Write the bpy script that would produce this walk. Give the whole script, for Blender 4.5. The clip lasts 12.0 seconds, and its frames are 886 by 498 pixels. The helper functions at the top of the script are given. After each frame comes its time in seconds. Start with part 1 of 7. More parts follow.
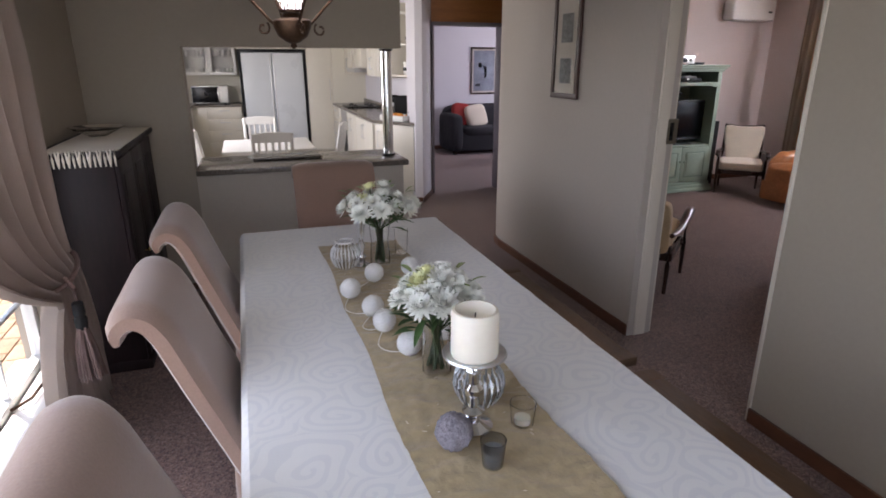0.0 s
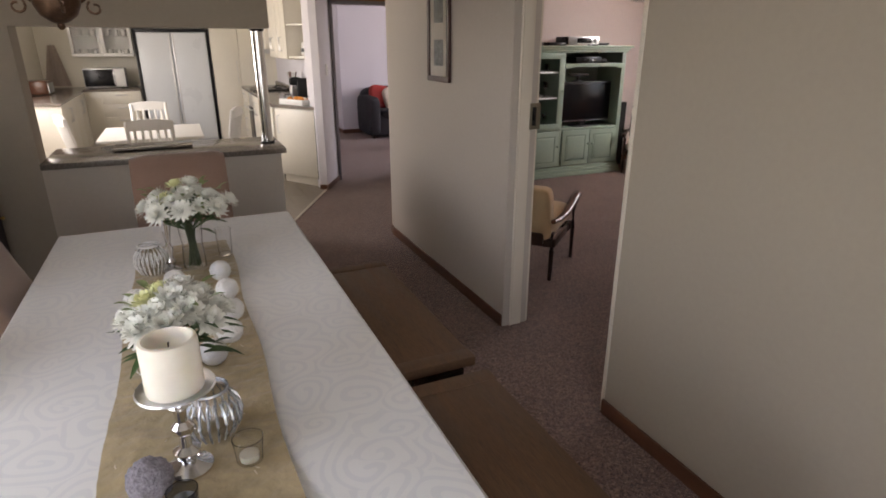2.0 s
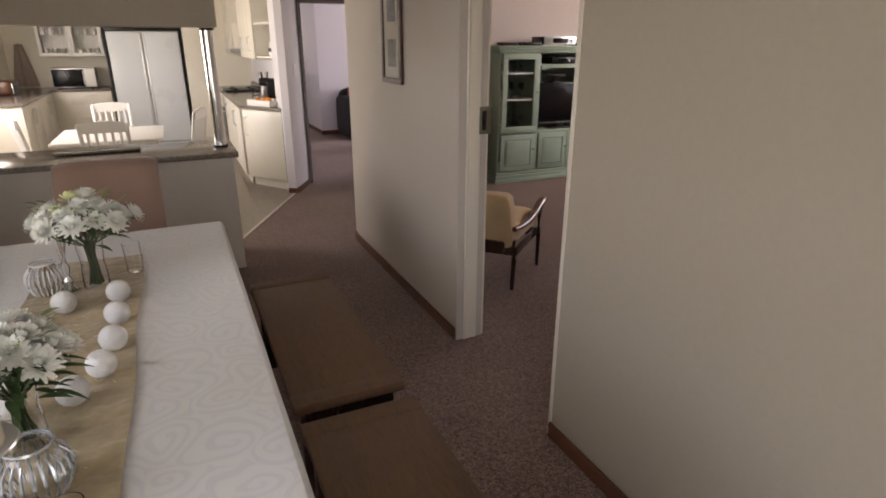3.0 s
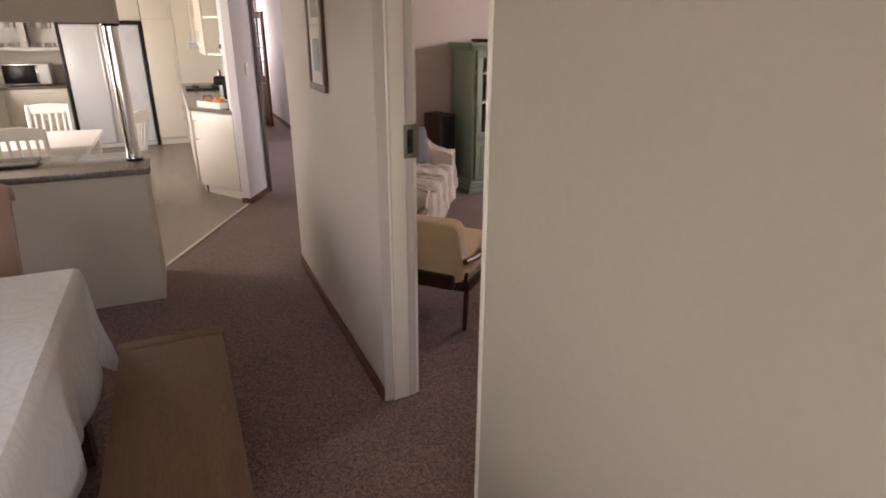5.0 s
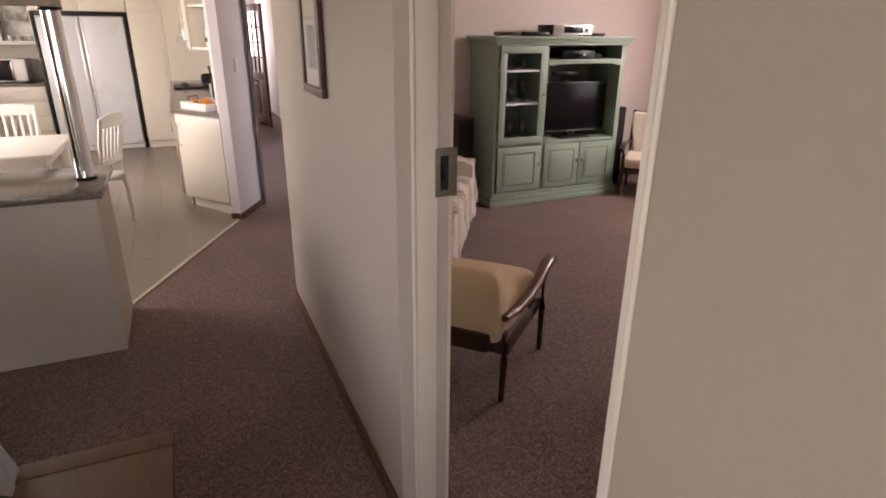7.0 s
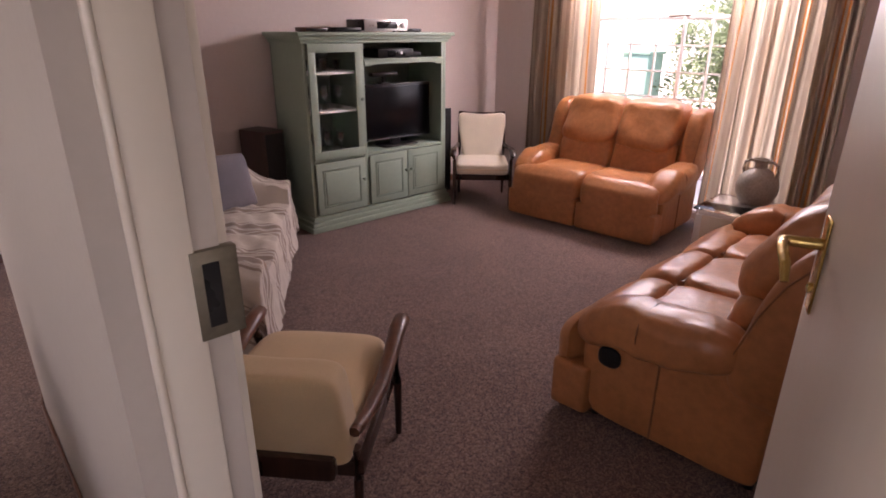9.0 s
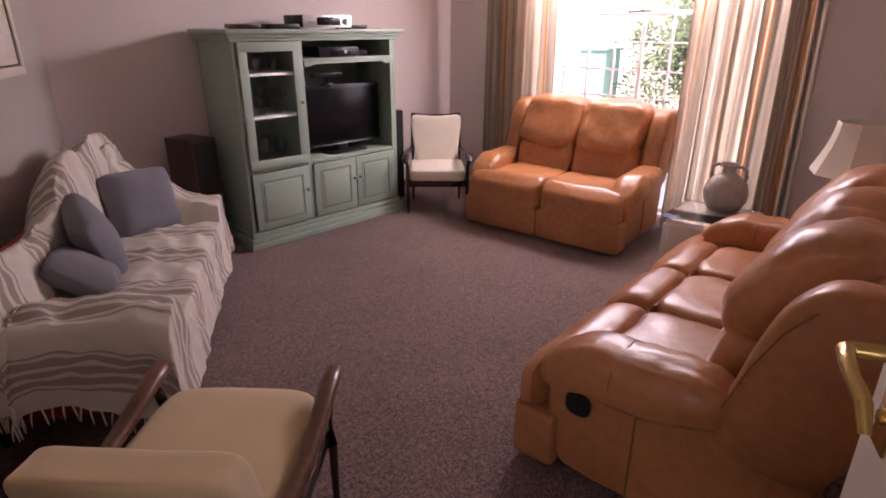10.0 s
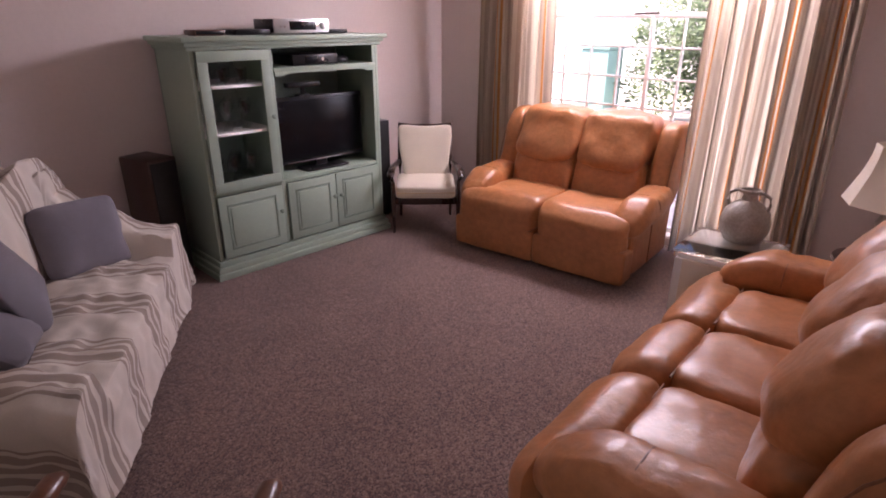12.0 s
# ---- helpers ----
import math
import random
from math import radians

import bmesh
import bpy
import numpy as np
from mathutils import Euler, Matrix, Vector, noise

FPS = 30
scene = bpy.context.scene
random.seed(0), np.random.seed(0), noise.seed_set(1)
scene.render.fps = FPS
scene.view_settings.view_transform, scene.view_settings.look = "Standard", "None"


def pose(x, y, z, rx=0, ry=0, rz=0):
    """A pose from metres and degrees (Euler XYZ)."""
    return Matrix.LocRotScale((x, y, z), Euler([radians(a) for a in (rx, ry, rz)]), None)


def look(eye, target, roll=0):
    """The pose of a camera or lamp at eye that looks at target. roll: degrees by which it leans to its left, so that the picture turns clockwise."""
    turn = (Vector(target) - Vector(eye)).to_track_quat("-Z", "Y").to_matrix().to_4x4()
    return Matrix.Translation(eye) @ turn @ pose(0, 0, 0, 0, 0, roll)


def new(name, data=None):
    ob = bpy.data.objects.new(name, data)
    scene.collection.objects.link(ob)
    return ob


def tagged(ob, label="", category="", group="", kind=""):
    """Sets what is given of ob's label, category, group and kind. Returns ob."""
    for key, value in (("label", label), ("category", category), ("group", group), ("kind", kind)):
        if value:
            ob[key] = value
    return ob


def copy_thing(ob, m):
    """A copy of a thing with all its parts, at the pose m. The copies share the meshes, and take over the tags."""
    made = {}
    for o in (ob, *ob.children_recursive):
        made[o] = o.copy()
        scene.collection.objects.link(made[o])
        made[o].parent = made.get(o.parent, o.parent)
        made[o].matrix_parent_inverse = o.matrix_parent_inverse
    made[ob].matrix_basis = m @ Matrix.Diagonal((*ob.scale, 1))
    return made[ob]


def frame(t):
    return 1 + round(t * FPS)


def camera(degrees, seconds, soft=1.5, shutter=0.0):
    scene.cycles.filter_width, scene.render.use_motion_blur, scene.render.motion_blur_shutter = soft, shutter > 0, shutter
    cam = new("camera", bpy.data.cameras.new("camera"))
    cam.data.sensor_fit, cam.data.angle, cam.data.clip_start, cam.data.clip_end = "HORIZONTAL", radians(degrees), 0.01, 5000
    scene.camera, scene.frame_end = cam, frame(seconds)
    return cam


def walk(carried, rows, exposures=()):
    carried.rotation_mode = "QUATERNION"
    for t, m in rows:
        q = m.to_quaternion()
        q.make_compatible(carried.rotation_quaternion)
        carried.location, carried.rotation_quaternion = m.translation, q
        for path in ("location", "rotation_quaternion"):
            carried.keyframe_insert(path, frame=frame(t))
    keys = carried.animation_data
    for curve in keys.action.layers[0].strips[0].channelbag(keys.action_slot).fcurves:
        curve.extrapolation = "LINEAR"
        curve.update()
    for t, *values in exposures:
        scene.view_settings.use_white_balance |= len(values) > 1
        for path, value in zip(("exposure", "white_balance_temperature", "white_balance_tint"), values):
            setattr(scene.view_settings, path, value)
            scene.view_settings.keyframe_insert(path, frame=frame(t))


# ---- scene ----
cam = camera(75.6, 12.0, soft=1.8)
PATH = [
    (0, (0.109, -0.244, 1.595), (0.721, 1.556, 0.976), -0.0),
    (0.5, (0.187, -0.257, 1.588), (0.865, 1.518, 0.961), 0.0),
    (1, (0.36, -0.273, 1.59), (1.096, 1.476, 0.958), -0.2),
    (1.5, (0.532, -0.275, 1.591), (1.291, 1.457, 0.941), -0.2),
    (2, (0.614, -0.262, 1.605), (1.385, 1.454, 0.926), 0.0),
    (2.5, (0.685, -0.241, 1.607), (1.476, 1.465, 0.925), 0.0),
    (3, (0.911, -0.208, 1.607), (1.7, 1.499, 0.927), 0.1),
    (5, (1.486, 0.189, 1.645), (2.266, 1.892, 0.943), 0.3),
    (5.5, (1.618, 0.401, 1.64), (2.388, 2.105, 0.931), 0.3),
    (6, (1.639, 0.583, 1.639), (2.4, 2.29, 0.926), 0.5),
    (6.5, (1.631, 0.799, 1.643), (2.391, 2.506, 0.931), 0.6),
    (6.7, (1.645, 0.856, 1.628), (2.405, 2.564, 0.917), 0.5),
    (8.3, (1.963, 1.473, 1.577), (2.984, 3.036, 0.861), 0.8),
    (8.5, (1.99, 1.537, 1.585), (3.091, 3.046, 0.868), 0.7),
    (9, (2.082, 1.615, 1.591), (3.339, 2.997, 0.876), 0.3),
    (9.5, (2.262, 1.712, 1.583), (3.583, 3.029, 0.861), 0.1),
    (10, (2.395, 1.828, 1.594), (3.739, 3.119, 0.869), 0.2),
    (10.5, (2.492, 1.903, 1.592), (3.836, 3.19, 0.858), 0.2),
    (11, (2.597, 1.971, 1.643), (3.94, 3.254, 0.902), 0.2),
    (11.5, (2.678, 2.05, 1.66), (4.023, 3.333, 0.92), 0.2),
    (12, (2.804, 2.086, 1.673), (4.141, 3.374, 0.927), 0.1),
]
walk(cam, [(t, look(eye, target, roll)) for t, eye, target, roll in PATH],
     exposures=[(0.0, 1.27, 6300, 20), (2.5, 1.5, 7300, 19), (5.0, 1.85, 7400, 23), (6.5, 1.9, 7500, 25), (8.5, 1.64, 7300, 33), (9.5, 1.78, 7000, 38), (10.5, 1.88, 6900, 38), (12.0, 1.77, 6600, 38)])

# ---- light ----
world = bpy.data.worlds.new("world")
scene.world = world
world.use_nodes = True
_n, _l = world.node_tree.nodes, world.node_tree.links
sky = _n.new("ShaderNodeTexSky")
sky.sky_type, sky.sun_disc = "NISHITA", False
sky.sun_elevation, sky.sun_rotation = radians(58), radians(150)
_l.new(sky.outputs[0], _n["Background"].inputs[0])
_n["Background"].inputs[1].default_value = 0.15


def lamp(name, kind, m, energy, color, **settings):
    data = bpy.data.lights.new(name, kind)
    data.energy, data.color = energy, color
    if kind == "AREA":
        data.shape, data.size, data.size_y = "RECTANGLE", settings["w"], settings["h"]
    else:
        data.angle = radians(settings["angle"])
    ob = new(name, data)
    ob.matrix_world = m
    return ob


lamp("sun", "SUN", look((0, 0, 0), (0.5, -0.62, -1.3)), 5.0, (1.0, 0.95, 0.86), angle=0.6)
# sky light falling through the window openings; back, kitchen and lounge openings are unseen
lamp("window_light_dining", "AREA", look((-1.05, 0.9, 1.40), (0.45, 1.1, -0.3)), 16, (0.86, 0.93, 1.0), w=2.8, h=1.2)
# lamp of the unseen back window, added to light south-facing surfaces
lamp("unseen_window_back", "AREA", look((0.5, -2.68, 1.35), (0.5, 1.0, 0.6)), 8, (0.90, 0.95, 1.0), w=1.9, h=1.5)
lamp("window_light_living", "AREA", look((7.07, 4.26, 2.16), (5.3, 4.35, 0.7)), 26, (0.97, 0.97, 1.0), w=2.1, h=0.45)
lamp("window_light_drape", "AREA", look((7.09, 3.37, 1.30), (5.0, 3.37, 1.2)), 3.2, (1.0, 0.97, 0.94), w=0.5, h=2.1)
lamp("window_light_drape", "AREA", look((7.09, 5.03, 1.30), (5.0, 5.03, 1.2)), 1.8, (1.0, 0.97, 0.94), w=0.3, h=2.1)
# unseen kitchen and lounge windows, added to brighten those rooms
lamp("unseen_window_kitchen", "AREA", look((-1.3, 6.9, 1.6), (1.0, 7.2, 0.7)), 31, (1.0, 0.97, 0.92), w=2.6, h=1.1)
lamp("unseen_window_lounge", "AREA", look((6.9, 8.6, 1.6), (3.5, 9.0, 0.9)), 25, (0.93, 0.92, 1.0), w=1.8, h=1.5)
# added fill lamp; the passage end wall has no window
lamp("passage_fill_light", "AREA", look((2.9, 14.0, 1.7), (2.9, 10.0, 0.8)), 8, (1.0, 0.97, 0.92), w=0.8, h=1.2)

# ---- materials ----
def nodes_of(name):
    m = bpy.data.materials.new(name)
    m.use_nodes = True
    return m, m.node_tree.nodes, m.node_tree.links, m.node_tree.nodes["Principled BSDF"]


def plain(name, color, rough=0.6, metal=0.0, coarse=3.0, fine=60.0, vary=0.12, bump=0.05, stretch=(1, 1, 1), sheen=0.0,
          coat=0.0, depth=0.004, detail=4.0, pieces=0.0, other=None, mixed=0.0):
    """A surface with variation at two scales: broad stains and fine grain with relief. stretch lengthens the grain."""
    m, n, l, b = nodes_of(name)
    at = n.new("ShaderNodeTexCoord")
    mp = n.new("ShaderNodeMapping")
    mp.inputs["Scale"].default_value = stretch
    l.new(at.outputs["Object"], mp.inputs[0])
    a, c = n.new("ShaderNodeTexNoise"), n.new("ShaderNodeTexNoise")
    a.inputs["Scale"].default_value, c.inputs["Scale"].default_value = coarse, fine
    a.inputs["Detail"].default_value = c.inputs["Detail"].default_value = detail
    l.new(mp.outputs[0], a.inputs["Vector"]), l.new(mp.outputs[0], c.inputs["Vector"])
    add = n.new("ShaderNodeMath")
    add.operation = "ADD"
    l.new(a.outputs["Fac"], add.inputs[0]), l.new(c.outputs["Fac"], add.inputs[1])
    total = add.outputs[0]
    if pieces:
        info = n.new("ShaderNodeObjectInfo")
        mul = n.new("ShaderNodeMath")
        mul.operation = "MULTIPLY_ADD"
        mul.inputs[1].default_value, mul.inputs[2].default_value = pieces, -pieces / 2
        l.new(info.outputs["Random"], mul.inputs[0])
        add2 = n.new("ShaderNodeMath")
        add2.operation = "ADD"
        l.new(total, add2.inputs[0]), l.new(mul.outputs[0], add2.inputs[1])
        total = add2.outputs[0]
    ramp = n.new("ShaderNodeMapRange")
    ramp.inputs["From Min"].default_value, ramp.inputs["From Max"].default_value = 0.6, 1.4
    l.new(total, ramp.inputs["Value"])
    mix = n.new("ShaderNodeMix")
    mix.data_type = "RGBA"
    low = [max(0.0, x * (1 - vary)) for x in color]
    high = other or [min(1.0, x * (1 + vary)) for x in color]
    mix.inputs["A"].default_value, mix.inputs["B"].default_value = (*low, 1), (*high, 1)
    l.new(ramp.outputs[0], mix.inputs["Factor"])
    l.new(mix.outputs["Result"], b.inputs["Base Color"])
    b.inputs["Metallic"].default_value = metal
    rr = n.new("ShaderNodeMapRange")
    rr.inputs["From Min"].default_value, rr.inputs["From Max"].default_value = 0.3, 0.7
    rr.inputs["To Min"].default_value, rr.inputs["To Max"].default_value = max(0.02, rough * 0.85), min(1, rough * 1.15)
    l.new(a.outputs["Fac"], rr.inputs["Value"]), l.new(rr.outputs[0], b.inputs["Roughness"])
    if bump:
        bp = n.new("ShaderNodeBump")
        bp.inputs["Strength"].default_value, bp.inputs["Distance"].default_value = min(1, bump * 4), depth
        l.new(c.outputs["Fac"], bp.inputs["Height"]), l.new(bp.outputs[0], b.inputs["Normal"])
    b.inputs["Sheen Weight"].default_value = sheen
    b.inputs["Coat Weight"].default_value = coat
    return m


def stripes(name, stops, length, rough=0.9, fine=350.0, axis="X", vary=0.06, thin=0.0):
    """Woven stripes that repeat every length metres along the cloth's U. stops: (place 0..1, colour)."""
    m, n, l, b = nodes_of(name)
    at, sep = n.new("ShaderNodeTexCoord"), n.new("ShaderNodeSeparateXYZ")
    l.new(at.outputs["UV"], sep.inputs[0])
    div, fr = n.new("ShaderNodeMath"), n.new("ShaderNodeMath")
    div.operation, fr.operation = "DIVIDE", "FRACT"
    div.inputs[1].default_value = length
    l.new(sep.outputs[axis], div.inputs[0]), l.new(div.outputs[0], fr.inputs[0])
    ramp = n.new("ShaderNodeValToRGB")
    ramp.color_ramp.interpolation = "CONSTANT"
    e = ramp.color_ramp.elements
    e[0].position, e[0].color = stops[0][0], (*stops[0][1], 1)
    e[1].position, e[1].color = stops[1][0], (*stops[1][1], 1)
    for p, c in stops[2:]:
        x = e.new(p)
        x.color = (*c, 1)
    l.new(fr.outputs[0], ramp.inputs[0])
    no = n.new("ShaderNodeTexNoise")
    no.inputs["Scale"].default_value = fine
    l.new(at.outputs["Object"], no.inputs["Vector"])
    mix = n.new("ShaderNodeMix")
    mix.data_type, mix.blend_type = "RGBA", "MULTIPLY"
    mix.inputs["Factor"].default_value = vary * 4
    l.new(ramp.outputs[0], mix.inputs["A"]), l.new(no.outputs["Fac"], mix.inputs["B"])
    l.new(mix.outputs["Result"], b.inputs["Base Color"])
    bp = n.new("ShaderNodeBump")
    bp.inputs["Strength"].default_value, bp.inputs["Distance"].default_value = 0.3, 0.002
    l.new(no.outputs["Fac"], bp.inputs["Height"]), l.new(bp.outputs[0], b.inputs["Normal"])
    b.inputs["Roughness"].default_value = rough
    if thin:
        tr, mx = n.new("ShaderNodeBsdfTranslucent"), n.new("ShaderNodeMixShader")
        mx.inputs[0].default_value = thin
        l.new(mix.outputs["Result"], tr.inputs[0])
        l.new(b.outputs[0], mx.inputs[1]), l.new(tr.outputs[0], mx.inputs[2])
        l.new(mx.outputs[0], n["Material Output"].inputs[0])
    return m


def glassy(name, color=(1, 1, 1), rough=0.0, ior=1.45):
    m, n, l, b = nodes_of(name)
    b.inputs["Base Color"].default_value = (*color, 1)
    b.inputs["Transmission Weight"].default_value = 1.0
    b.inputs["Roughness"].default_value, b.inputs["IOR"].default_value = rough, ior
    return m


def glow(name, color, strength):
    m, n, l, b = nodes_of(name)
    b.inputs["Emission Color"].default_value, b.inputs["Emission Strength"].default_value = (*color, 1), strength
    b.inputs["Base Color"].default_value = (*color, 1)
    return m


def carpet_mat():
    """Loop-pile carpet: small flecks of brown, mauve and beige yarn over broad wear."""
    m, n, l, b = nodes_of("carpet")
    at = n.new("ShaderNodeTexCoord")
    loops = n.new("ShaderNodeTexVoronoi")
    loops.inputs["Scale"].default_value = 170.0
    l.new(at.outputs["Object"], loops.inputs["Vector"])
    sep = n.new("ShaderNodeSeparateColor")
    l.new(loops.outputs["Color"], sep.inputs[0])
    tufts, wear = n.new("ShaderNodeTexNoise"), n.new("ShaderNodeTexNoise")
    tufts.inputs["Scale"].default_value, tufts.inputs["Detail"].default_value = 48.0, 5.0
    wear.inputs["Scale"].default_value, wear.inputs["Detail"].default_value = 2.2, 4.0
    for t in (tufts, wear):
        l.new(at.outputs["Object"], t.inputs["Vector"])
    sums = sep.outputs[0]
    for src, gain, shift in ((tufts, 1.1, -0.55), (wear, 0.5, -0.25)):
        k, add = n.new("ShaderNodeMath"), n.new("ShaderNodeMath")
        k.operation, add.operation = "MULTIPLY_ADD", "ADD"
        k.inputs[1].default_value, k.inputs[2].default_value = gain, shift
        l.new(src.outputs["Fac"], k.inputs[0]), l.new(k.outputs[0], add.inputs[0]), l.new(sums, add.inputs[1])
        sums = add.outputs[0]
    ramp = n.new("ShaderNodeValToRGB")
    e = ramp.color_ramp.elements
    e[0].position, e[0].color = 0.05, (0.072, 0.040, 0.033, 1)
    e[1].position, e[1].color = 0.97, (0.285, 0.185, 0.145, 1)
    for p, c in ((0.38, (0.135, 0.074, 0.061)), (0.66, (0.195, 0.113, 0.092))):
        e.new(p).color = (*c, 1)
    l.new(sums, ramp.inputs[0]), l.new(ramp.outputs[0], b.inputs["Base Color"])
    bp = n.new("ShaderNodeBump")
    bp.inputs["Strength"].default_value, bp.inputs["Distance"].default_value = 0.7, 0.006
    l.new(sums, bp.inputs["Height"]), l.new(bp.outputs[0], b.inputs["Normal"])
    b.inputs["Roughness"].default_value, b.inputs["Sheen Weight"].default_value = 0.95, 0.25
    return m


def damask():
    """White woven cloth with a silvery scroll pattern."""
    m, n, l, b = nodes_of("damask_cloth")
    at = n.new("ShaderNodeTexCoord")
    wob = n.new("ShaderNodeTexNoise")
    wob.inputs["Scale"].default_value, wob.inputs["Detail"].default_value = 9.0, 0.0
    l.new(at.outputs["Object"], wob.inputs["Vector"])
    push = n.new("ShaderNodeVectorMath")
    push.operation = "MULTIPLY_ADD"
    push.inputs[1].default_value = (0.10, 0.10, 0.0)
    l.new(wob.outputs["Color"], push.inputs[0]), l.new(at.outputs["Object"], push.inputs[2])
    cell = n.new("ShaderNodeTexVoronoi")
    cell.voronoi_dimensions = "2D"
    cell.inputs["Scale"].default_value, cell.inputs["Randomness"].default_value = 7.5, 0.9
    l.new(push.outputs[0], cell.inputs["Vector"])
    off = n.new("ShaderNodeVectorMath")
    off.operation = "SUBTRACT"
    l.new(push.outputs[0], off.inputs[0]), l.new(cell.outputs["Position"], off.inputs[1])
    sep = n.new("ShaderNodeSeparateXYZ")
    l.new(off.outputs[0], sep.inputs[0])
    ang = n.new("ShaderNodeMath")
    ang.operation = "ARCTAN2"
    l.new(sep.outputs["Y"], ang.inputs[0]), l.new(sep.outputs["X"], ang.inputs[1])
    turn = n.new("ShaderNodeMath")
    turn.operation = "MULTIPLY_ADD"
    turn.inputs[1].default_value = 24.0
    l.new(cell.outputs["Distance"], turn.inputs[0]), l.new(ang.outputs[0], turn.inputs[2])
    s = n.new("ShaderNodeMath")
    s.operation = "SINE"
    l.new(turn.outputs[0], s.inputs[0])
    cut = n.new("ShaderNodeMapRange")
    cut.inputs["From Min"].default_value, cut.inputs["From Max"].default_value = 0.25, 0.38
    l.new(s.outputs[0], cut.inputs["Value"])
    fold = n.new("ShaderNodeTexNoise")
    fold.inputs["Scale"].default_value, fold.inputs["Detail"].default_value = 3.0, 3.0
    l.new(at.outputs["Object"], fold.inputs["Vector"])
    mix = n.new("ShaderNodeMix")
    mix.data_type = "RGBA"
    mix.inputs["A"].default_value, mix.inputs["B"].default_value = (0.80, 0.80, 0.80, 1), (0.738, 0.742, 0.758, 1)
    l.new(cut.outputs[0], mix.inputs["Factor"]), l.new(mix.outputs["Result"], b.inputs["Base Color"])
    ro = n.new("ShaderNodeMapRange")
    ro.inputs["To Min"].default_value, ro.inputs["To Max"].default_value = 0.65, 0.36
    l.new(cut.outputs[0], ro.inputs["Value"]), l.new(ro.outputs[0], b.inputs["Roughness"])
    bp = n.new("ShaderNodeBump")
    bp.inputs["Strength"].default_value, bp.inputs["Distance"].default_value = 0.5, 0.02
    l.new(fold.outputs["Fac"], bp.inputs["Height"]), l.new(bp.outputs[0], b.inputs["Normal"])
    b.inputs["Sheen Weight"].default_value = 0.2
    return m


CARPET = carpet_mat()
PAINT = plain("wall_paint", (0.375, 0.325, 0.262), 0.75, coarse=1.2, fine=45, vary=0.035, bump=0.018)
# PAINT made about 1.5 times lighter to lift the bar front's brightness
PAINT_B = plain("bar_paint_lightened", (0.56, 0.50, 0.43), 0.7, coarse=1.2, fine=45, vary=0.035, bump=0.018)
# PAINT lightened: kitchen light on the passage wall, put into the colour
PAINT_LIT = plain("passage_paint_lit", (0.46, 0.41, 0.36), 0.72, coarse=1.2, fine=45, vary=0.035, bump=0.018)
PAINT_L = plain("wall_paint_pink", (0.68, 0.59, 0.56), 0.75, coarse=1.2, fine=45, vary=0.035, bump=0.018)
PAINT_W = plain("wall_paint_white", (0.72, 0.70, 0.74), 0.7, coarse=1.2, fine=45, vary=0.03, bump=0.018)
PAINT_K = plain("kitchen_paint", (0.74, 0.70, 0.60), 0.6, coarse=1.5, fine=45, vary=0.03, bump=0.018)
CEIL = plain("ceiling_paint", (0.78, 0.76, 0.72), 0.8, coarse=1.5, fine=60, vary=0.03, bump=0.04)
FRAME = plain("frame_paint", (0.66, 0.60, 0.51), 0.38, coarse=3, fine=25, vary=0.03, bump=0.0, stretch=(1, 1, 0.2))
DOORP = plain("door_paint", (0.70, 0.63, 0.55), 0.4, coarse=2, fine=30, vary=0.03, bump=0.0, stretch=(1, 1, 0.15))
SKIRT = plain("skirting_wood", (0.12, 0.045, 0.022), 0.4, coarse=5, fine=70, vary=0.35, bump=0.05, stretch=(1, 1, 6))
DARKWOOD = plain("dark_wood", (0.035, 0.014, 0.009), 0.28, coarse=6, fine=60, vary=0.45, bump=0.05, stretch=(1, 1, 0.15), coat=0.25)
EBONY = plain("black_brown_wood", (0.014, 0.007, 0.007), 0.55, coarse=6, fine=60, vary=0.4, bump=0.03, stretch=(1, 1, 0.15))
BROWNWOOD = plain("brown_wood", (0.13, 0.05, 0.025), 0.3, coarse=6, fine=60, vary=0.4, bump=0.05, stretch=(0.15, 1, 1), coat=0.2)
BENCHWOOD = plain("bench_wood", (0.125, 0.066, 0.033), 0.6, coarse=5, fine=45, vary=0.4, bump=0.08, stretch=(6, 0.6, 6))
ORANGEWOOD = plain("orange_wood", (0.36, 0.14, 0.035), 0.35, coarse=6, fine=50, vary=0.25, bump=0.04, stretch=(0.2, 1, 2))
LAMINATE = plain("laminate", (0.25, 0.215, 0.175), 0.36, coarse=3, fine=8, vary=0.10, bump=0.0, stretch=(4, 0.5, 1), pieces=0.5)
LEATHER = plain("tan_leather", (0.44, 0.172, 0.062), 0.38, coarse=3.5, fine=26, vary=0.24, bump=0.12, depth=0.006, coat=0.10, detail=6)
LEATHER_D = plain("leather_seam", (0.26, 0.105, 0.045), 0.5, coarse=6, fine=120, vary=0.2, bump=0.1)
MINT = plain("mint_paint", (0.33, 0.43, 0.34), 0.45, coarse=4, fine=30, vary=0.05, bump=0.02)
MINT_D = plain("mint_worn", (0.22, 0.30, 0.235), 0.5, coarse=7, fine=60, vary=0.25, bump=0.06)
# shade inside the cabinet, put into the back panel's darker colour
INSIDE_SHADED = plain("cabinet_inside_shaded", (0.24, 0.31, 0.26), 0.6, coarse=4, fine=50, vary=0.1, bump=0.04)
CREAM = plain("cream_fabric", (0.66, 0.49, 0.29), 0.9, coarse=6, fine=260, vary=0.1, bump=0.15, sheen=0.2, depth=0.002)
CREAM_W = plain("white_fabric", (0.74, 0.66, 0.54), 0.9, coarse=6, fine=260, vary=0.1, bump=0.15, sheen=0.2, depth=0.002)
